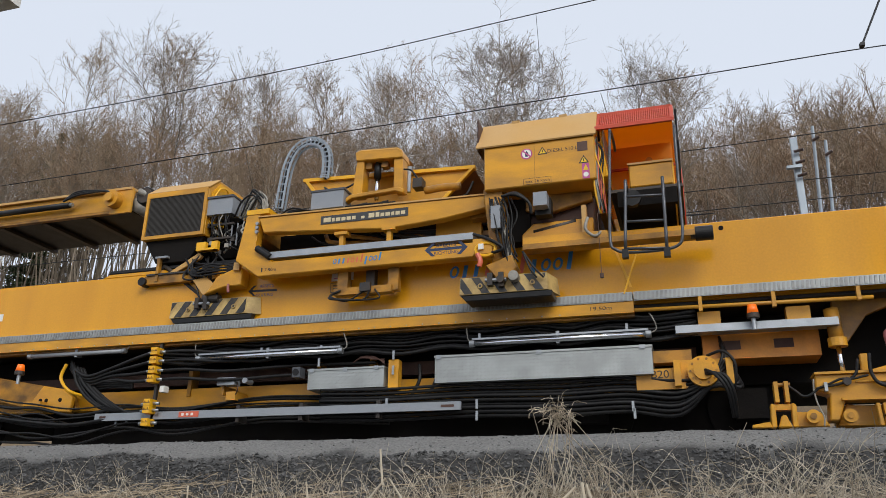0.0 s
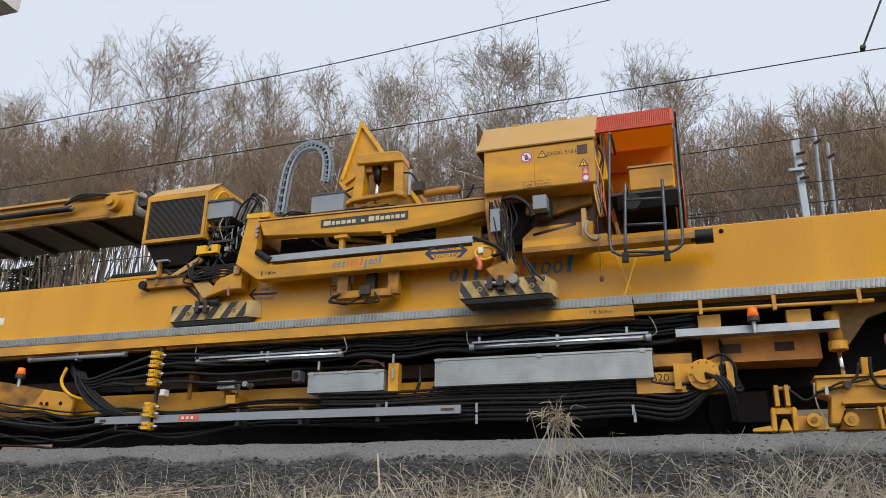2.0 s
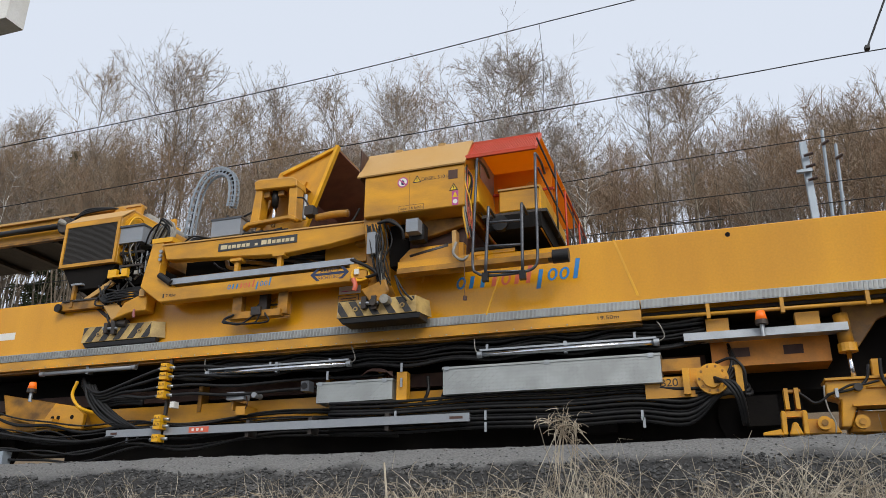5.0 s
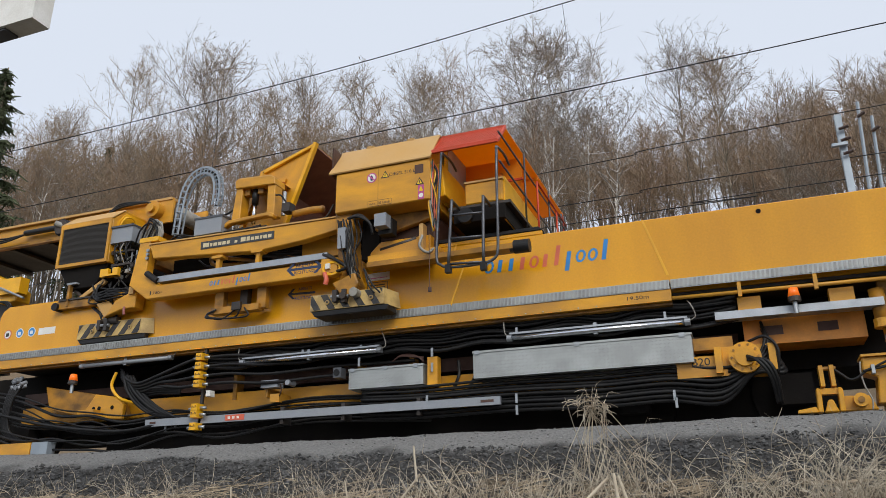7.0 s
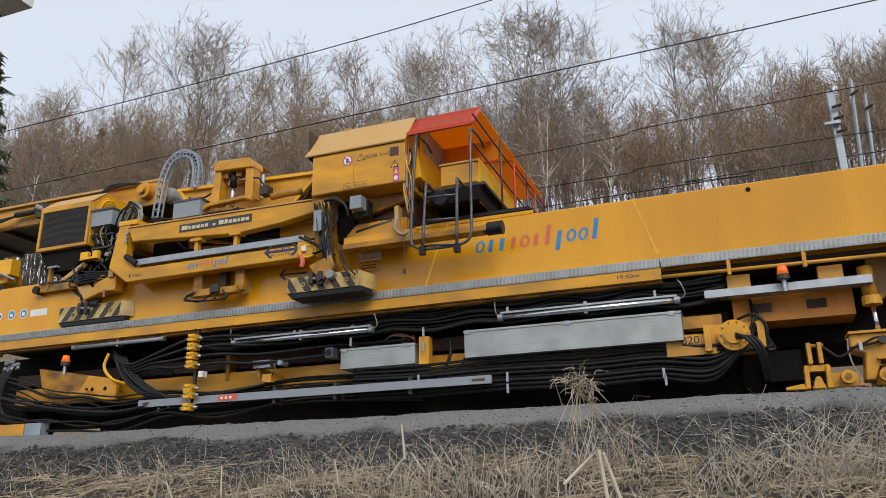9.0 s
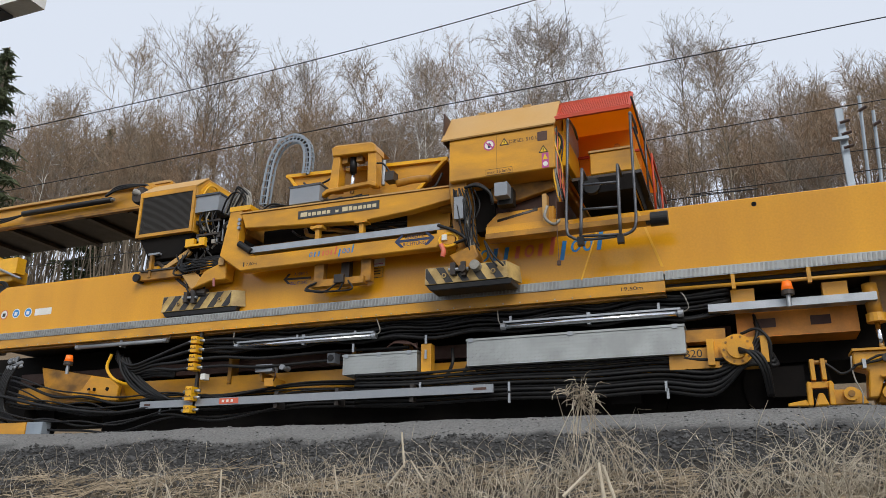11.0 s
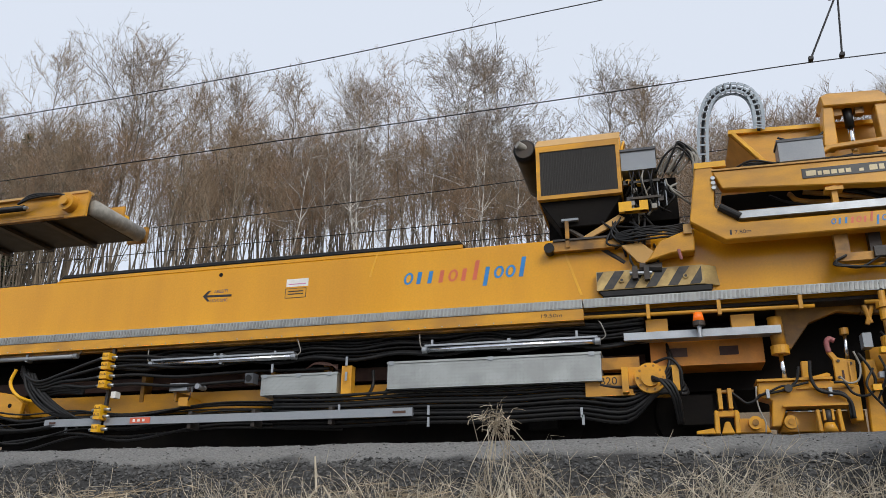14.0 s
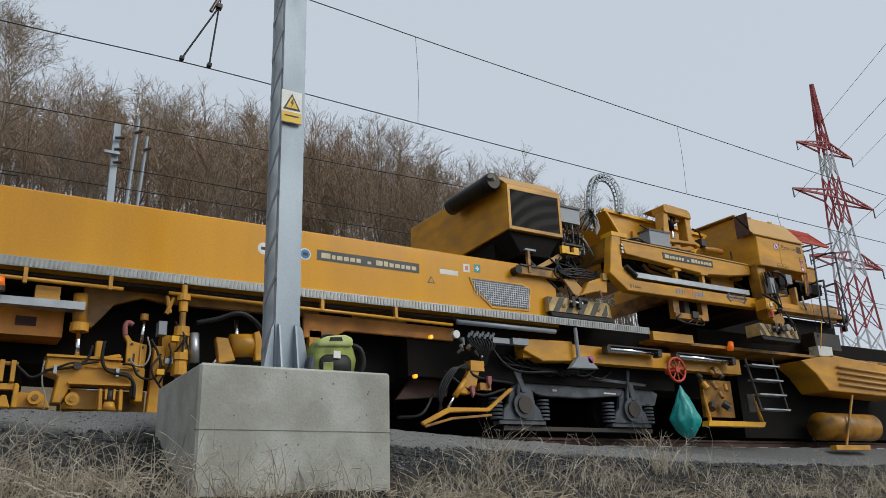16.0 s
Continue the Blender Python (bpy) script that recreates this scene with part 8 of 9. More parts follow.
def gantry_right():
    K = gantry
    x0, x1, zt = bumper(-2.64, -1.60, 2.62, 2.83, "yellow and black striped rail guard", 8.45, 0.30, -1, 0.09, 5)
    xm = (x0 + x1) / 2
    part("guard_arm", prism([(-2.328, 2.954), (-2.010, 3.064), (-1.946, 2.907), (-2.048, 2.779), (-2.181, 2.762)], 8.42, 8.65), M_YDIRT, K, bevel=0.015)
    part("guard_joint", disc((-1.979, 2.785), 0.06, 8.35, 8.5, 12), M_COIL, K, bevel=0.008)
    part("guard_joint", disc((-2.131, 2.757), 0.045, 8.35, 8.5, 12), M_DARK, K, bevel=0.008)
    # column behind the cables
    part("column", prism([(-2.371, 3.964), (-2.131, 3.958), (-2.041, 2.971), (-2.265, 2.977)], 8.52, 8.75), M_YDIRT, K, bevel=0.012)
    part("beam_end", box(*(-2.464, -2.232, 3.085, 3.276), 8.38, 8.6), M_YEL, K, bevel=0.012)
    part("beam_lamp", box(*(-2.389, -2.328, 3.132, 3.201), 8.35, 8.4), M_WHITE, K, "", 0.01)
    part("red_rag", tube([xz((-2.403, 3.083), 8.37), xz((-2.366, 2.993), 8.36), xz((-2.380, 2.925), 8.36)], 0.03), M_LRED, K, "red plastic tag")
    part("ring", tube([((-2.308, 3.155)[0] + 0.12 * math.cos(q), 8.38, (-2.308, 3.155)[1] - 0.02 + 0.08 * math.sin(q)) for q in [2 * math.pi * k / 16 for k in range(17)]], 0.02, 6, 0), M_BRIGHT, K)
    rnd = random.Random(17)
    (cx, cz) = (-2.102, 3.441)
    for k in range(13):
        a = rnd.uniform(-0.12, 0.14)
        part("hose", tube([(cx + a - 0.06, 8.46 + rnd.uniform(-0.05, 0.05), cz + 0.36), (cx + a + rnd.uniform(-0.06, 0.06), 8.42 + rnd.uniform(-0.04, 0.05), cz + 0.1), (cx + a * 0.5 + rnd.uniform(-0.05, 0.1), 8.42 + rnd.uniform(-0.04, 0.05), cz - 0.2), (cx + a * 0.6 + 0.08, 8.46, cz - rnd.uniform(0.4, 0.6))], rnd.choice((0.007, 0.010, 0.014))), rnd.choice((M_BLACK, M_BLACK, M_BLACK, M_COIL)), K, smooth=True)
    part("hose", tube([xz((-2.464, 3.355), 8.42), xz((-2.240, 3.236), 8.35), xz((-2.093, 3.117), 8.35), xz((-2.235, 3.085), 8.38)], 0.02), M_BLACK, K, smooth=True)
    for k in range(2):
        part("hose", tube([xz((-1.883, 3.097), 8.45), ((-1.795, 2.907)[0] + 0.05 * k, 8.4, (-1.796, 2.873)[1]), ((-1.720, 2.779)[0] + 0.08 * k, 8.42, (-1.721, 2.752)[1])], 0.012), M_BLACK, K, smooth=True)
    x0, x1, z0, z1 = (-2.243, -2.129, 3.392, 3.678)
    part("switch_cabinet", box(x0, x1, z0, z1, 8.38, 8.5), M_GREYBOX, K, "tall grey switch cabinet", 0.008)
    x0, x1, z0, z1 = (-1.736, -1.574, 3.631, 3.802)
    part("lamp_box", box(x0, x1, z0, z1, 8.4, 8.55), M_GREYBOX, K, "grey lamp box", 0.01)
    part("lamp_box_back", box(x0 - 0.01, x1 + 0.02, z0 - 0.06, z1 - 0.02, 8.55, 8.7), M_BLACK, K)
    for k in range(3):
        part("hose", tube([xz((-2.111, 3.795), 8.4), ((-1.942, 3.788)[0], 8.36 + 0.02 * k, (-1.942, 3.781)[1] + 0.02 * k), ((-1.788, 3.719)[0], 8.38, (-1.789, 3.676)[1]), ((-1.762, 3.560)[0], 8.42, (-1.763, 3.538)[1])], 0.018), M_BLACK, K, smooth=True)
    # diesel tank housing: flat face, sloping shoulder, flat top
    (a, zt), (b, zt2) = (-2.337, 4.419), (-0.994, 4.526)
    (_, zb), (_, zb2) = (-2.353, 3.934), (-1.019, 3.902)
    zb = (zb + zb2) / 2
    zt = (zt + zt2) / 2
    zh = (-1.736, 4.939)[1]
    tank = part("tank_housing", slab([(a, b), (8.45, zb), (8.45, zt), (8.8, zh), (11.8, zh + 0.05), (12.2, zt), (12.2, zb), (8.75, zb - 0.01)]), M_YEL, K, "yellow diesel tank housing", 0.012)
    part("tank_lid", slab([(a - 0.10, b + 0.02), (8.43, zt + 0.004), (8.785, zh + 0.012), (11.8, zh + 0.06), (11.8, zh + 0.075), (8.775, zh + 0.03), (8.42, zt + 0.02)]), M_DUST, tank, "dusty sloping lid")
    part("lid_seam", box(a + 0.42, a + 0.43, zt - 0.005, zt + 0.002, 8.444, 8.451), M_DARK, tank)
    part("door_seam", box(a + 0.62, a + 0.625, zb + 0.02, zt - 0.01, 8.447, 8.451), M_YDIRT, tank)
    part("lid_flap", prism([(a - 0.10, zt + 0.02), (a - 0.10, zh - 0.02), (a - 0.085, zh - 0.02), (a - 0.085, zt + 0.02)], 8.5, 8.78), M_RUST, tank)
    for u in (0.25, 0.7):
        part("lid_hinge", box(a + (b - a) * u - 0.05, a + (b - a) * u + 0.05, zh + 0.015, zh + 0.05, 8.76, 8.82), M_DUST, tank)
    # markings
    y = 8.4495
    c = (-1.809, 4.339)
    part("round_sign", disc(c, 0.072, y - 0.002, y), M_PINK, tank)
    part("round_sign_field", disc(c, 0.056, y - 0.004, y - 0.0022), M_WHITE, tank)
    part("sign_mark", prism([(c[0] - 0.014, c[1] - 0.04), (c[0] + 0.016, c[1] - 0.04), (c[0] + 0.022, c[1] + 0.005), (c[0], c[1] + 0.04), (c[0] - 0.02, c[1] + 0.005)], y - 0.005, y - 0.0042), M_NAVY, tank)
    part("sign_bar", prism([(c[0] - 0.05, c[1] + 0.035), (c[0] - 0.038, c[1] + 0.047), (c[0] + 0.05, c[1] - 0.035), (c[0] + 0.038, c[1] - 0.047)], y - 0.007, y - 0.0055), M_PINK, tank)
    for (c, s) in (((-1.615, 4.350), 0.06), ((-1.130, 4.172), 0.06)):
        part("warning_triangle", prism([(c[0] - s, c[1] - s * 0.7), (c[0] + s, c[1] - s * 0.7), (c[0], c[1] + s)], y - 0.002, y), M_INK, tank)
        part("triangle_field", prism([(c[0] - s * 0.66, c[1] - s * 0.5), (c[0] + s * 0.66, c[1] - s * 0.5), (c[0], c[1] + s * 0.62)], y - 0.004, y - 0.0022), M_SIGNY, tank)
        part("sign_mark", box(c[0] - 0.006, c[0] + 0.006, c[1] - 0.018, c[1] + 0.018, y - 0.006, y - 0.0042), M_INK, tank)
    (p0, q0) = (-1.554, 4.342)
    letters("DIESEL 510 L", (p0, y, q0 - 0.02), 0.066, 0.36, M_INK, tank)
    x0, x1, z0, z1 = (-1.199, -1.078, 4.291, 4.413)
    part("data_plate", box(x0, x1, z0, z1, y - 0.003, y), M_RUST, tank)
    x0, x1, z0, z1 = (-1.857, -1.520, 3.914, 4.029)
    zc = (z0 + z1) / 2
    part("label_border", box(x0, x1, zc - 0.04, zc + 0.04, y - 0.001, y), M_INK, tank)
    part("label_field", box(x0 + 0.005, x1 - 0.005, zc - 0.035, zc + 0.035, y - 0.002, y - 0.0011), M_YEL, tank)
    letters("max. 16 km/h", (x0 + 0.02, y - 0.002, zc - 0.022), 0.058, x1 - x0 - 0.04, M_INK, tank)
    x0, x1, z0, z1 = (-1.152, -1.069, 3.930, 4.124)
    part("safety_label", box(x0, x1, z0, z1, y - 0.002, y), M_PINK, tank)
    part("safety_label_top", prism([(x0 + 0.01, (z0 + z1) / 2 + 0.01), (x1 - 0.01, (z0 + z1) / 2 + 0.01), ((x0 + x1) / 2, z1 - 0.01)], y - 0.004, y - 0.0022), M_SIGNY, tank)
    part("safety_label_ring", disc(((x0 + x1) / 2, z0 + 0.05), 0.03, y - 0.004, y - 0.0022), M_WHITE, tank)
    # machine body under the tank
    # body_box is dark brown to paint in the shadow under the tank
    part("body_box", prism([(-1.930, 3.892), (-1.070, 3.880), (-1.101, 3.269), (-1.942, 3.279)], 8.86, 11.8), M_RUST, K, bevel=0.012)
    part("body_panel", prism([(-1.893, 3.933), (-1.096, 3.898), (-1.088, 3.794), (-1.636, 3.664), (-1.898, 3.723)], 8.76, 8.85), M_YDIRT, K, bevel=0.01)
    part("body_panel", prism([(-1.798, 3.535), (-1.087, 3.546), (-1.101, 3.276), (-1.943, 3.258), (-1.940, 3.403)], 8.72, 8.85), M_YEL, K, bevel=0.01)
    part("body_ram", cyl(xz((-1.801, 3.432), 8.76), xz((-1.288, 3.524), 8.76), 0.045, 12), M_DARK, K, smooth=True)
    # body_shade: added near-black block for the shade beside the column
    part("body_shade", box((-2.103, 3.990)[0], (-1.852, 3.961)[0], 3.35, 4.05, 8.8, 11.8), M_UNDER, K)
    x0, x1, z0, z1 = (-1.207, -1.153, 3.273, 3.671)
    part("body_post", box(x0, x1, z0, z1, 8.62, 8.75), M_DUST, K, bevel=0.008)
    part("body_hose", tube([xz((-1.130, 3.479), 8.55), xz((-1.159, 3.330), 8.52), xz((-1.065, 3.242), 8.55), xz((-0.984, 3.308), 8.6)], 0.018), M_COIL, K, smooth=True)
    (a2, z2), (b2, z3) = (-1.902, 3.169), (0.063, 3.196)
    zz = (z2 + z3) / 2
    part("long_beam", box(a2, b2, zz - 0.03, zz + 0.035, 8.55, 8.75), M_YDIRT, K, "oily dark long beam", 0.01)
    part("long_beam_top", box(a2, (-0.919, 3.213)[0], zz + 0.037, zz + 0.13, 8.58, 8.75), M_YEL, K, bevel=0.008)
    part("buffer", cyl((b2 - 0.03, 8.62, zz), (b2 + 0.16, 8.62, zz), 0.082, 22), M_BLACK, K, "black end buffer", 0.008)
    part("buffer_ring", cyl((b2 - 0.08, 8.62, zz), (b2 - 0.03, 8.62, zz), 0.06, 18), M_DARK, K)
    # hose bundle between tank and platform
    for k in range(11):
        j = rnd.uniform(-0.03, 0.05)
        part("hose", tube([((-1.008, 4.501)[0] + j, 8.50 + 0.03 * (k % 4), (-1.008, 4.501)[1] - rnd.uniform(0, 0.1)), ((-0.966, 4.270)[0] + rnd.uniform(-0.04, 0.06), 8.48 + 0.02 * (k % 5), (-0.966, 4.270)[1]), ((-0.998, 3.908)[0] + rnd.uniform(-0.03, 0.08), 8.5, (-0.998, 3.908)[1]), ((-0.953, 3.546)[0] + rnd.uniform(-0.04, 0.06), 8.55, (-0.955, 3.511)[1])], rnd.choice((0.007, 0.009, 0.013))), rnd.choice((M_BLACK, M_BLACK, M_BRIGHT, M_LRED, M_COIL)), K, smooth=True)
    part("bracket_plate", prism([(-1.010, 4.512), (-0.929, 4.515), (-0.876, 4.047), (-1.001, 4.026)], 8.7, 9.6), M_BRIGHT, K, bevel=0.01)


gantry_right()


def platform():
    """Driver's stand: red canopy, console, rails and ladder."""
    K = gantry
    a, b = (-0.974, 4.648)[0], (-0.094, 4.560)[0]
    ze = ((-0.977, 4.588)[1] + (-0.087, 4.566)[1]) / 2
    zr = ((-0.904, 4.935)[1] + (-0.080, 4.956)[1]) / 2
    can = part("canopy", slab([(a, b), (8.85, zr - 0.012), (8.85, zr), (12.2, zr + 0.03), (12.2, zr + 0.018)]), M_ORANGE, K, "orange canopy sheet with a red grating edge")
    part("canopy_rib", box(a, b, zr - 0.05, zr - 0.013, 10.5, 10.54), M_ORANGE, can)
    part("grating_frame", slab([(a - 0.02, a + 0.02), (8.49, ze - 0.02), (8.49, ze + 0.02), (8.85, zr + 0.02), (8.85, zr - 0.02)]), M_RED, can)
    part("grating_frame", slab([(b - 0.02, b + 0.02), (8.49, ze - 0.02), (8.49, ze + 0.02), (8.85, zr + 0.02), (8.85, zr - 0.02)]), M_RED, can)
    part("grating_frame", box(a, b, ze - 0.02, ze + 0.022, 8.47, 8.51), M_RED, can)
    part("grating_frame", box(a, b, zr - 0.02, zr + 0.022, 8.83, 8.87), M_RED, can)
    bm = B()
    for i in range(1, 40):
        x = a + (b - a) * i / 40
        slab([(x - 0.005, x + 0.005), (8.5, ze - 0.008), (8.5, ze + 0.012), (8.85, zr + 0.012), (8.85, zr - 0.008)], bm)
    for j in range(1, 9):
        f = j / 9
        y, z = 8.5 + 0.35 * f, ze + (zr - ze) * f
        box(a, b, z - 0.006, z + 0.006, y - 0.006, y + 0.006, bm)
    part("grating", bm, M_RED, can, "red roof grating", kind="stuff")
    part("back_panel", box(a + 0.004, a + 0.02, 4.0, zr - 0.03, 8.9, 11.8), M_BRIGHT, K)
    part("side_rail_red", box(a, b, zr - 0.42, zr - 0.39, 9.62, 9.65), M_RED, K)
    part("rear_mesh_frame", box(b - 0.02, b, zr - 0.9, zr, 12.16, 12.2), M_RED, K)
    part("rear_post", cyl((b - 0.02, 12.1, 3.5), (b - 0.02, 12.1, zr), 0.025, 8), M_DGREY, K)
    part("antenna", cyl((a + 0.12, 8.9, zr), (a + 0.05, 8.9, zr + 0.35), 0.004, 5), M_DARK, K)
    # console, seat base and the dark engine below
    x0, x1, z0, z1 = (-0.644, -0.145, 3.907, 4.199)
    con = part("console", slab([(x0, x1), (8.8, z0), (8.8, z1 - 0.01), (8.83, z1), (9.5, z1), (9.5, z0)]), M_YEL, K, "yellow operator console", 0.012)
    part("console_rim", box(x0 - 0.01, x1 + 0.01, z1 - 0.005, z1 + 0.02, 8.785, 9.5), M_DUST, con)
    part("console_side", box(x1 + 0.001, x1 + 0.02, z0 - 0.25, z1 + 0.05, 8.85, 10.6), M_BRIGHT, con)
    part("platform_floor", box(a + 0.1, b + 0.05, z0 - 0.05, z0 - 0.01, 8.8, 12.0), M_DARK, K)
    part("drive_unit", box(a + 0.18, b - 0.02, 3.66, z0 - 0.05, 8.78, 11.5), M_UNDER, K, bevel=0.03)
    part("drive_drum", cyl((x0 + 0.02, 8.72, 3.74), (x0 + 0.02, 8.8, 3.74), 0.10, 24), M_BLACK, K, bevel=0.01)
    part("back_sheet", box(a + 0.03, b - 0.03, z0 - 0.02, zr - 0.055, 9.70, 9.71), M_ORANGE, K, "orange back sheet of the stand")
    part("sheet_hole", disc((a + 0.55, zr - 0.28), 0.045, 9.694, 9.699, 14), M_SOIL, K)
    part("partition", box(a + 0.03, a + 0.04, z0 + 0.12, zr - 0.06, 9.0, 9.69), M_PLATE, K, "aluminium partition sheet")
    # outer rail loop
    Y = 8.38
    loop = [(-0.804, 4.476), (-0.844, 3.764), (-0.875, 3.113), (-0.820, 2.994), (-0.713, 2.951), (-0.472, 2.941), (-0.244, 2.953), (-0.141, 2.995), (-0.104, 3.083), (-0.094, 3.334), (-0.090, 3.880), (-0.081, 4.435)]
    part("guard_rail_tube", tube([xz(p, Y) for p in loop], 0.017, 10, 4), M_TUBE, K, "bent dark steel guard rail", smooth=True)
    for p, q in ((loop[0], 8.9), (loop[-1], 8.9)):
        part("guard_rail_tube", tube([(p[0], Y, p[1] - 0.05), (p[0], Y + 0.02, p[1] + 0.01), (p[0] + 0.01, Y + 0.3, p[1] + 0.03), (p[0] + 0.01, q, p[1] - 0.02)], 0.016, 10), M_TUBE, K, smooth=True)
    for yy in (9.6, 11.0, 12.1):
        part("rail_post", cyl((b + 0.04, yy, 3.8), (b + 0.04, yy, zr - 0.05), 0.014, 8), M_TUBE, K, smooth=True)
    for zz in (4.25, 4.65):
        part("rail_bar", cyl((b + 0.04, 8.4, zz), (b + 0.04, 12.1, zz), 0.013, 8), M_TUBE, K, smooth=True)
    for yy in (10.2, 11.4):
        part("rear_rail_post", cyl((b + 0.06, yy, 3.85), (b + 0.06, yy, 4.72), 0.015, 8), M_RED, K, smooth=True)
    part("rear_rail_bar", cyl((b + 0.06, 10.2, 4.72), (b + 0.06, 12.1, 4.72), 0.015, 8), M_RED, K, smooth=True)
    # ladder
    ll, lr = [(-0.670, 3.790), (-0.719, 2.925)], [(-0.262, 3.781), (-0.277, 2.903)]
    lad = part("ladder_stile", tube([(ll[0][0], 8.65, ll[0][1]), (ll[0][0], 8.4, ll[0][1] + 0.01), (ll[0][0], 8.36, ll[0][1] - 0.08), xz(ll[1], 8.36)], 0.019, 10, 4), M_TUBE, K, "dark steel ladder", smooth=True)
    part("ladder_stile", tube([(lr[0][0], 8.65, lr[0][1]), (lr[0][0], 8.4, lr[0][1] + 0.01), (lr[0][0], 8.36, lr[0][1] - 0.08), xz(lr[1], 8.36)], 0.019, 10, 4), M_TUBE, K, smooth=True)
    for v0, v1 in ((0.215, 0.225), (0.56, 0.57), (0.93, 0.94)):
        p = (ll[0][0] + (ll[1][0] - ll[0][0]) * v0, ll[0][1] + (ll[1][1] - ll[0][1]) * v0)
        q = (lr[0][0] + (lr[1][0] - lr[0][0]) * v1, lr[0][1] + (lr[1][1] - lr[0][1]) * v1)
        part("rung", cyl(xz(p, 8.36), xz(q, 8.36), 0.016, 8), M_TUBE, lad, smooth=True)
    for e in (ll[1], lr[1]):
        part("rubber_foot", box(e[0] - 0.035, e[0] + 0.035, e[1] - 0.05, e[1] + 0.05, 8.33, 8.4), M_BLACK, lad, bevel=0.01)
    p, q = (-0.779, 2.544), (-0.580, 3.098)
    part("yellow_strap", cyl(xz(p, 8.6), xz(q, 8.6), 0.010, 6), M_BRIGHT, K, "bright yellow safety strap")
    # pull cord with knob
    (x, z) = (-0.997, 2.735)
    part("pull_cord", cyl((x, 8.46, z), (x - 0.01, 8.46, z + 0.75), 0.004, 5), M_RUST, K)
    part("cord_knob", cyl((x, 8.46, z - 0.03), (x, 8.46, z + 0.02), 0.022, 10), M_RUST, K)


platform()


# ---------- gravel, dead grass and weeds on the bank ----------
def gravel():
    rnd = random.Random(2)
    v, f = [], []
    octa = [(1, 0, 0), (-1, 0, 0), (0, 1, 0), (0, -1, 0), (0, 0, 1), (0, 0, -1)]
    faces = [(0, 2, 4), (2, 1, 4), (1, 3, 4), (3, 0, 4), (2, 0, 5), (1, 2, 5), (3, 1, 5), (0, 3, 5)]
    for _ in range(34000):
        x = rnd.uniform(-13, 19)
        y = rnd.uniform(6.15, 7.15) if rnd.random() < 0.65 else rnd.uniform(4.8, 6.3)
        r = rnd.uniform(0.010, 0.030)
        if y > 7.08 + 0.15 * noise.noise((x * 1.5, 0, 0)):
            continue
        z = land(x, y)
        e = Euler((rnd.uniform(0, 6), rnd.uniform(0, 6), rnd.uniform(0, 6))).to_matrix()
        k = len(v)
        for o in octa:
            p = e @ (Vector(o) * r * rnd.uniform(0.6, 1.25))
            v.append((x + p.x, y + p.y, z + p.z * 0.8 + r * 0.25))
        f += [tuple(k + i for i in t) for t in faces]
    me = bpy.data.meshes.new("gravel")
    me.from_pydata(v, [], f)
    me.materials.append(M_STONE)
    tagged(new("gravel", me), "dark loose gravel on the shoulder of the line", "gravel", kind="stuff")
    v, f = [], []
    for _ in range(9000):
        x, y = rnd.uniform(-12, 19), rnd.uniform(7.0, 8.3)
        r = 0.005 + 0.016 * rnd.random() ** 3
        z = land(x, y)
        e = Euler((rnd.uniform(0, 6), rnd.uniform(0, 6), rnd.uniform(0, 6))).to_matrix()
        k = len(v)
        for o in octa:
            p = e @ (Vector(o) * r * rnd.uniform(0.6, 1.25))
            v.append((x + p.x, y + p.y, z + p.z * 0.5 + r * 0.1))
        f += [tuple(k + i for i in t) for t in faces]
    me = bpy.data.meshes.new("grit")
    me.from_pydata(v, [], f)
    me.materials.append(M_GRIT)
    tagged(new("grit", me), "fine grey grit on the path beside the track", "gravel", kind="stuff")


gravel()


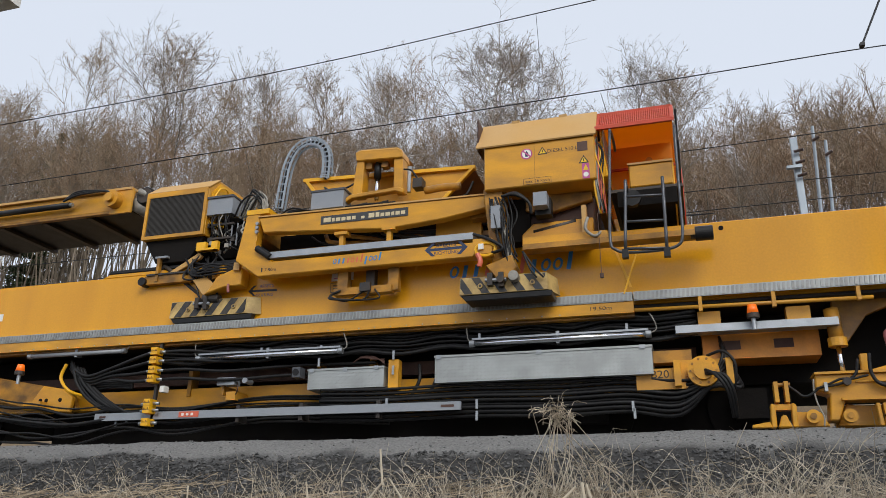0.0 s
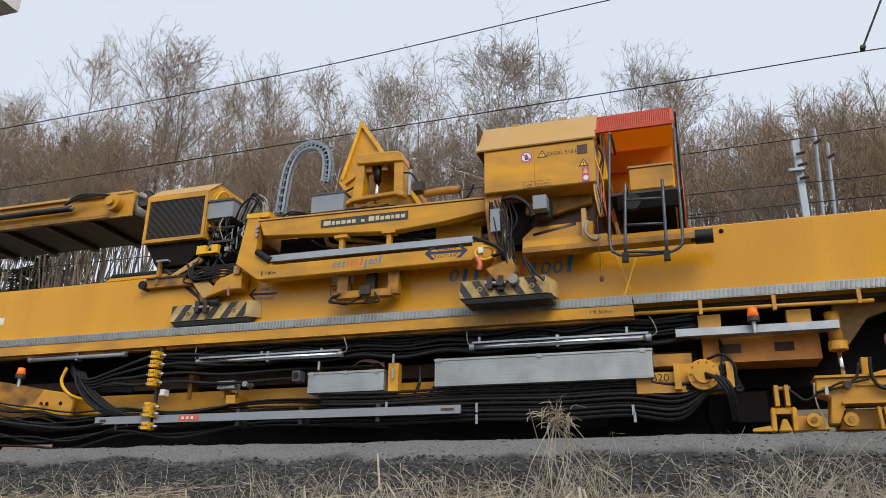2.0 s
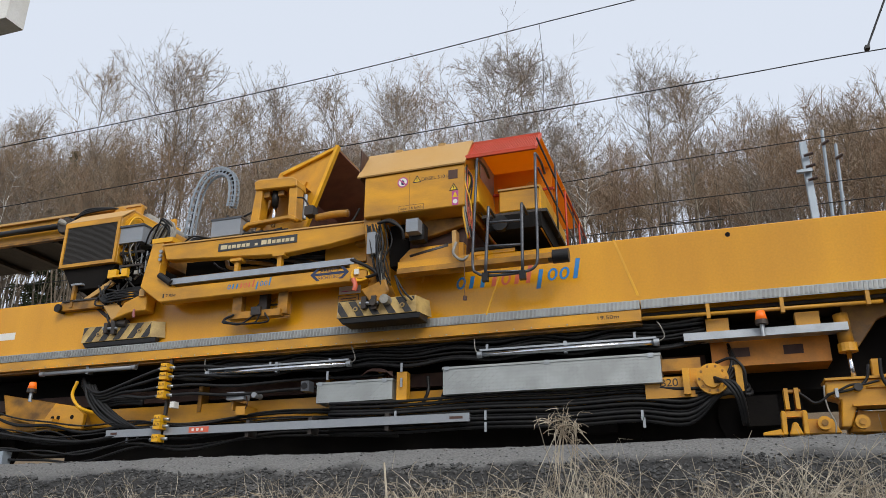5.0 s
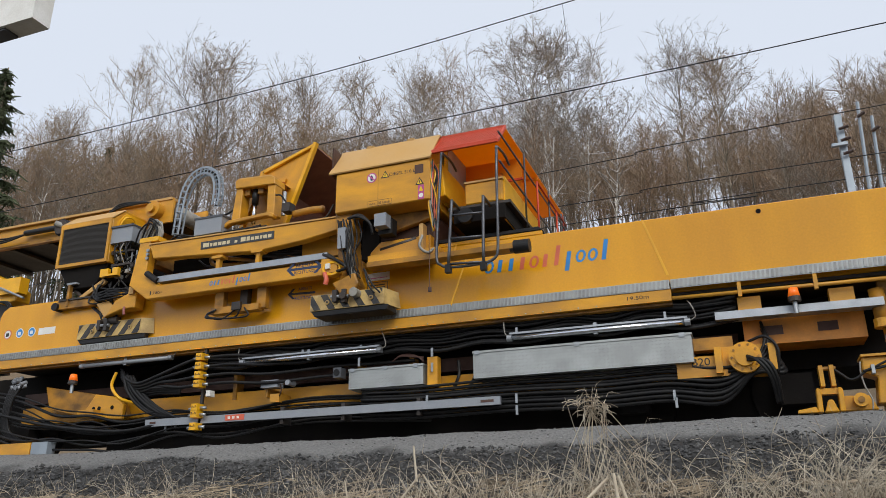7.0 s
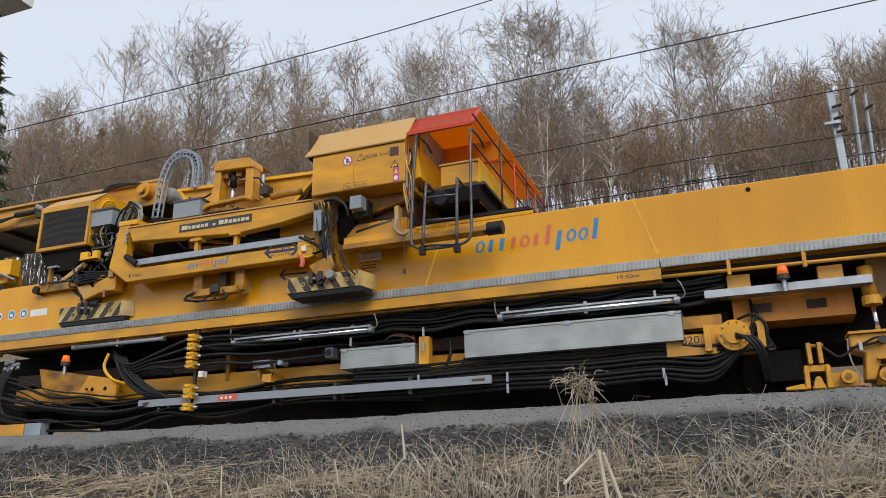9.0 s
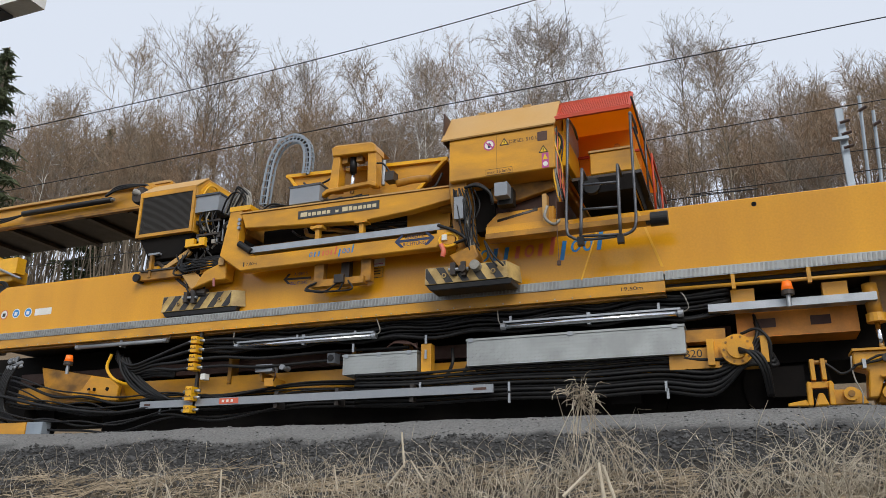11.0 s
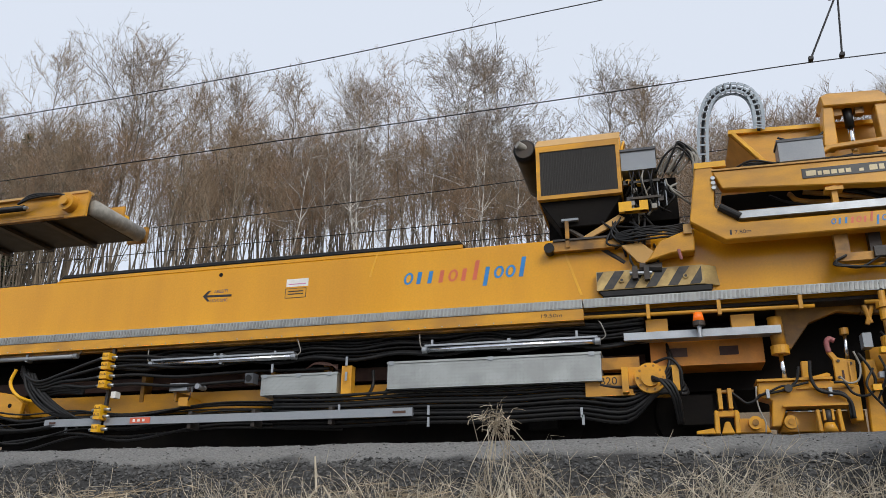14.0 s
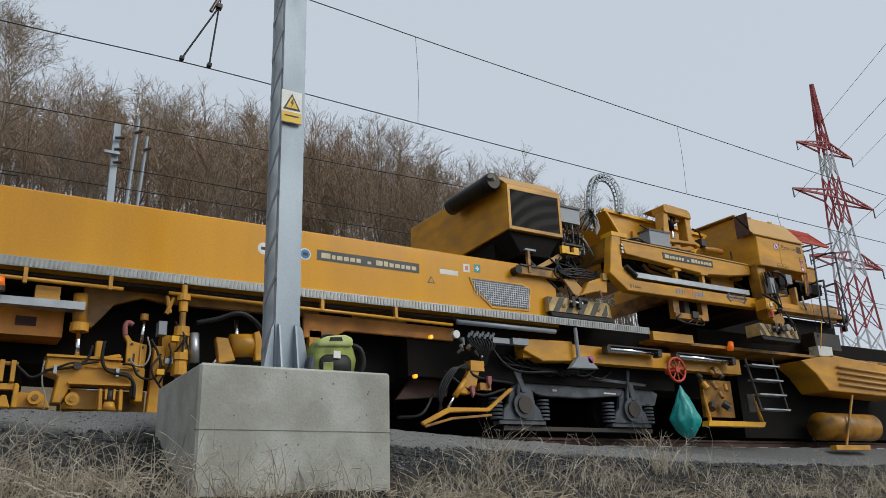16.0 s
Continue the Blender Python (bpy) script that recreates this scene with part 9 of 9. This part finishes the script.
def grass():
    rnd = random.Random(8)
    v, f = [], []

    def blade(x, y, z, h, w, dx, dy, bend):
        k = len(v)
        a = rnd.uniform(0, math.pi)
        ux, uy = math.cos(a) * w, math.sin(a) * w
        for s in (0, 0.5, 1):
            ww = 1 - 0.85 * s
            cx, cy, cz = x + dx * h * s * (0.4 + bend * s), y + dy * h * s * (0.4 + bend * s), z + h * s * (1 - 0.45 * bend * s)
            v.append((cx - ux * ww, cy - uy * ww, cz))
            v.append((cx + ux * ww, cy + uy * ww, cz))
        f.append((k, k + 1, k + 3, k + 2))
        f.append((k + 2, k + 3, k + 5, k + 4))

    def lie(x, y, z, n, w, a, lift):
        k = len(v)
        ux, uy = math.cos(a) * n, math.sin(a) * n * 0.5
        for q, up in ((-0.5, 0.0), (0.05, lift * 0.5), (0.5, lift * rnd.uniform(0.3, 1))):
            px, py = x + ux * q, y + uy * q
            zz = land(px, py) + (z - land(x, y)) + up * n + 0.004
            v.append((px, py - w * 0.4, zz - w))
            v.append((px, py + w * 0.4, zz + w))
        f.append((k, k + 1, k + 3, k + 2))
        f.append((k + 2, k + 3, k + 5, k + 4))

    for _ in range(40000):
        x = rnd.uniform(-9.5, 13)
        y = 4.4 + 2.3 * rnd.random() ** 0.85
        d = noise.noise((x * 0.9, y * 1.3, 1)) + 0.8 * noise.noise((x * 3.1, y * 4.0, 6))
        edge = mixf(x, [(-6, 6.2), (1.0, 6.1), (2.2, 5.7), (4.0, 5.3), (13, 5.2)]) + 0.35 * noise.noise((x * 0.8, 3, 0))
        if y > edge and rnd.random() < 0.75 + 0.8 * (y - edge):
            continue
        if rnd.random() < 0.60 - 1.9 * d:
            continue
        if rnd.random() < 0.38:
            # flattened straw
            a = rnd.gauss(0.4, 0.9)
            lie(x, y, land(x, y) + rnd.uniform(0.0, 0.05), rnd.uniform(0.08, 0.30), rnd.uniform(0.0016, 0.004), a, rnd.uniform(-0.05, 0.28))
        else:
            blade(x, y, land(x, y) - 0.01, rnd.uniform(0.05, 0.16) * (1 + 0.5 * d), rnd.uniform(0.0016, 0.004), rnd.gauss(0.1, 0.9), rnd.gauss(-0.2, 0.7), rnd.uniform(0.4, 1.5))
    me = bpy.data.meshes.new("dead_grass")
    me.from_pydata(v, [], f)
    me.materials.append(M_STRAW)
    tagged(new("dead_grass", me), "matted bleached dead grass on the bank", "grass", kind="stuff")
    # thin dry stalks
    wd = Wood()

    def stalk(x, y, h, r, lean):
        z = land(x, y) - 0.02
        p = Vector((x, y, z))
        d = Vector((rnd.gauss(0, lean), rnd.gauss(-0.05, lean * 0.7), 1)).normalized()
        curl = Vector((rnd.gauss(0, 0.22), rnd.gauss(0, 0.15), rnd.uniform(-0.25, 0.02)))
        for s in range(5):
            q = p + d * h / 5
            wd.seg(p, q, r * (1 - 0.15 * s), r * (1 - 0.15 * (s + 1)))
            d = (d + curl + Vector((rnd.gauss(0, 0.10), rnd.gauss(0, 0.10), 0))).normalized()
            if s > 0 and rnd.random() < 0.5:
                e = q + Vector((rnd.gauss(0, 0.7), rnd.gauss(0, 0.5), rnd.uniform(-0.1, 0.8))).normalized() * h * rnd.uniform(0.1, 0.3)
                wd.seg(q, e, r * 0.5, r * 0.25)
            p = q

    for _ in range(2900):
        x = rnd.uniform(-9, 12)
        y = rnd.uniform(4.5, 6.5 if x < 2 else 5.8)
        if noise.noise((x * 0.6, y * 0.4, 9)) + 0.12 * (1 if x > -4 else -0.9) < -0.05:
            continue
        stalk(x, y, rnd.uniform(0.10, 0.42), rnd.uniform(0.0020, 0.0042), 0.55)
    # taller tufts
    for cx, cy, n, h in ((1.3, 5.2, 50, 0.6), (0.1, 5.7, 50, 0.55), (-1.4, 5.3, 50, 0.5), (2.1, 5.3, 60, 0.5), (2.9, 5.35, 50, 0.4), (-2.2, 5.2, 40, 0.45), (-0.95, 5.9, 80, 0.55), (-2.6, 5.6, 50, 0.5), (0.6, 5.5, 120, 0.6), (1.05, 5.6, 70, 0.45), (-1.9, 5.5, 60, 0.42), (4.6, 6.0, 60, 0.6), (-0.2, 5.3, 70, 0.42), (5.6, 5.7, 60, 0.5), (6.8, 6.1, 70, 0.6), (1.55, 5.5, 50, 0.42), (-3.4, 5.6, 40, 0.4), (3.9, 5.5, 40, 0.35)):
        for _ in range(n):
            stalk(cx + rnd.gauss(0, 0.22), cy + rnd.gauss(0, 0.15), h * rnd.uniform(0.3, 1.05), rnd.uniform(0.0024, 0.0062), 0.40)
    # a tangled seed head on the tallest clump
    (px, pz) = (-1.133, 0.884)
    for _ in range(95):
        c = Vector((px + rnd.gauss(0, 0.065), 5.9 + rnd.gauss(0, 0.06), pz + rnd.gauss(-0.02, 0.05)))
        d = Vector((rnd.gauss(0.2, 0.8), rnd.gauss(0, 0.6), rnd.gauss(0, 0.45))).normalized()
        for s in range(4):
            e = c + d * rnd.uniform(0.015, 0.035)
            wd.seg(c, e, 0.0028, 0.0024)
            c = e
            d = (d + Vector((rnd.gauss(0, 0.4), rnd.gauss(0, 0.4), -0.2))).normalized()
    for _ in range(16):
        b = Vector((px + rnd.gauss(-0.03, 0.2), 5.9 + rnd.gauss(0, 0.08), land(px, 5.9) - 0.02))
        e = Vector((px + rnd.gauss(0, 0.08), 5.9, pz + rnd.gauss(0, 0.05)))
        m = b.lerp(e, 0.5) + Vector((rnd.gauss(0, 0.03), 0, 0))
        wd.seg(b, m, 0.004, 0.0035)
        wd.seg(m, e, 0.0035, 0.0025)
    tagged(new("dry_weeds", wd.mesh("dry_weeds", M_STALK)), "tall pale dry weed stalks on the bank", "weeds", kind="stuff")
    # broken reeds that stand out
    for i, (x, y, h, tilt) in enumerate(((-4.3, 5.4, 0.22, -20), (-4.6, 5.5, 0.24, 14), (-3.95, 5.5, 0.30, 4), (-2.95, 5.6, 0.26, -6), (-5.6, 5.3, 0.2, -25), (-3.8, 5.45, 0.2, 25))):
        z = land(x, y) - 0.03
        q = Vector((x + math.sin(radians(tilt)) * h, y - 0.05, z + math.cos(radians(tilt)) * h))
        ob = solo("broken_reed", cyl((x, y, z), q, 0.009, 7, 0.006), M_STALK, "pale broken reed stem in the grass", "reed", group="broken reeds")
    for (x, z), (u, w), r in (((-0.760, 0.026), (-0.796, 0.287), 0.012), ((-0.680, 0.025), (-0.772, 0.274), 0.011), ((-1.004, 0.155), (-0.829, 0.262), 0.010), ((-2.086, 0.338), (-2.110, 0.513), 0.008), ((-2.208, 0.217), (-2.066, 0.332), 0.008), ((-1.950, 0.251), (-2.043, 0.331), 0.008)):
        y = 4.62 if r > 0.0095 else 4.85
        if z > w:
            (x, z), (u, w) = (u, w), (x, z)
        solo("broken_reed", cyl((x, y, z - 0.05), (u, y, w), r, 7, r * 0.8), M_STALK, "pale snapped reed stem in the grass", "reed", group="broken reeds")


grass()


# ---------- what moves ----------
def motions():
    shifts = [(0, 0), (1.5, 0.01), (2, 0), (2.5, -0.055), (3, -0.16), (3.5, -0.385), (4.2, -0.93), (5.0, -1.66), (5.6, -2.12), (6, -2.30), (6.5, -2.38), (7, -2.46), (7.5, -2.61), (8, -2.77), (8.5, -2.81), (9, -2.675), (9.8, -2.12), (10.6, -1.35), (11.1, -0.66), (11.5, -0.005), (12, 0.945), (12.5, 2.07), (13, 3.31), (13.5, 4.72), (14, 6.38), (14.5, 8.17), (15, 10.02), (15.5, 12.26), (16, 14.66)]
    walk(gantry, [(t, pose(GAT[0] + s, GAT[1], GAT[2])) for t, s in shifts])
    tips = [(0, 2.5), (1.4, 2.5), (1.55, 9), (1.7, 27), (2.0, 56), (2.3, 77), (2.6, 94), (3.0, 107), (3.4, 110), (7.3, 110), (7.6, 103), (8.0, 85), (8.4, 52), (8.7, 14), (8.9, 2.5), (9.2, 2.5), (16, 2.5)]
    walk(skip, [(t, pose(PIV[0] - GAT[0], 0, PIV[1] - GAT[2], 0, a, 0)) for t, a in tips])


motions()
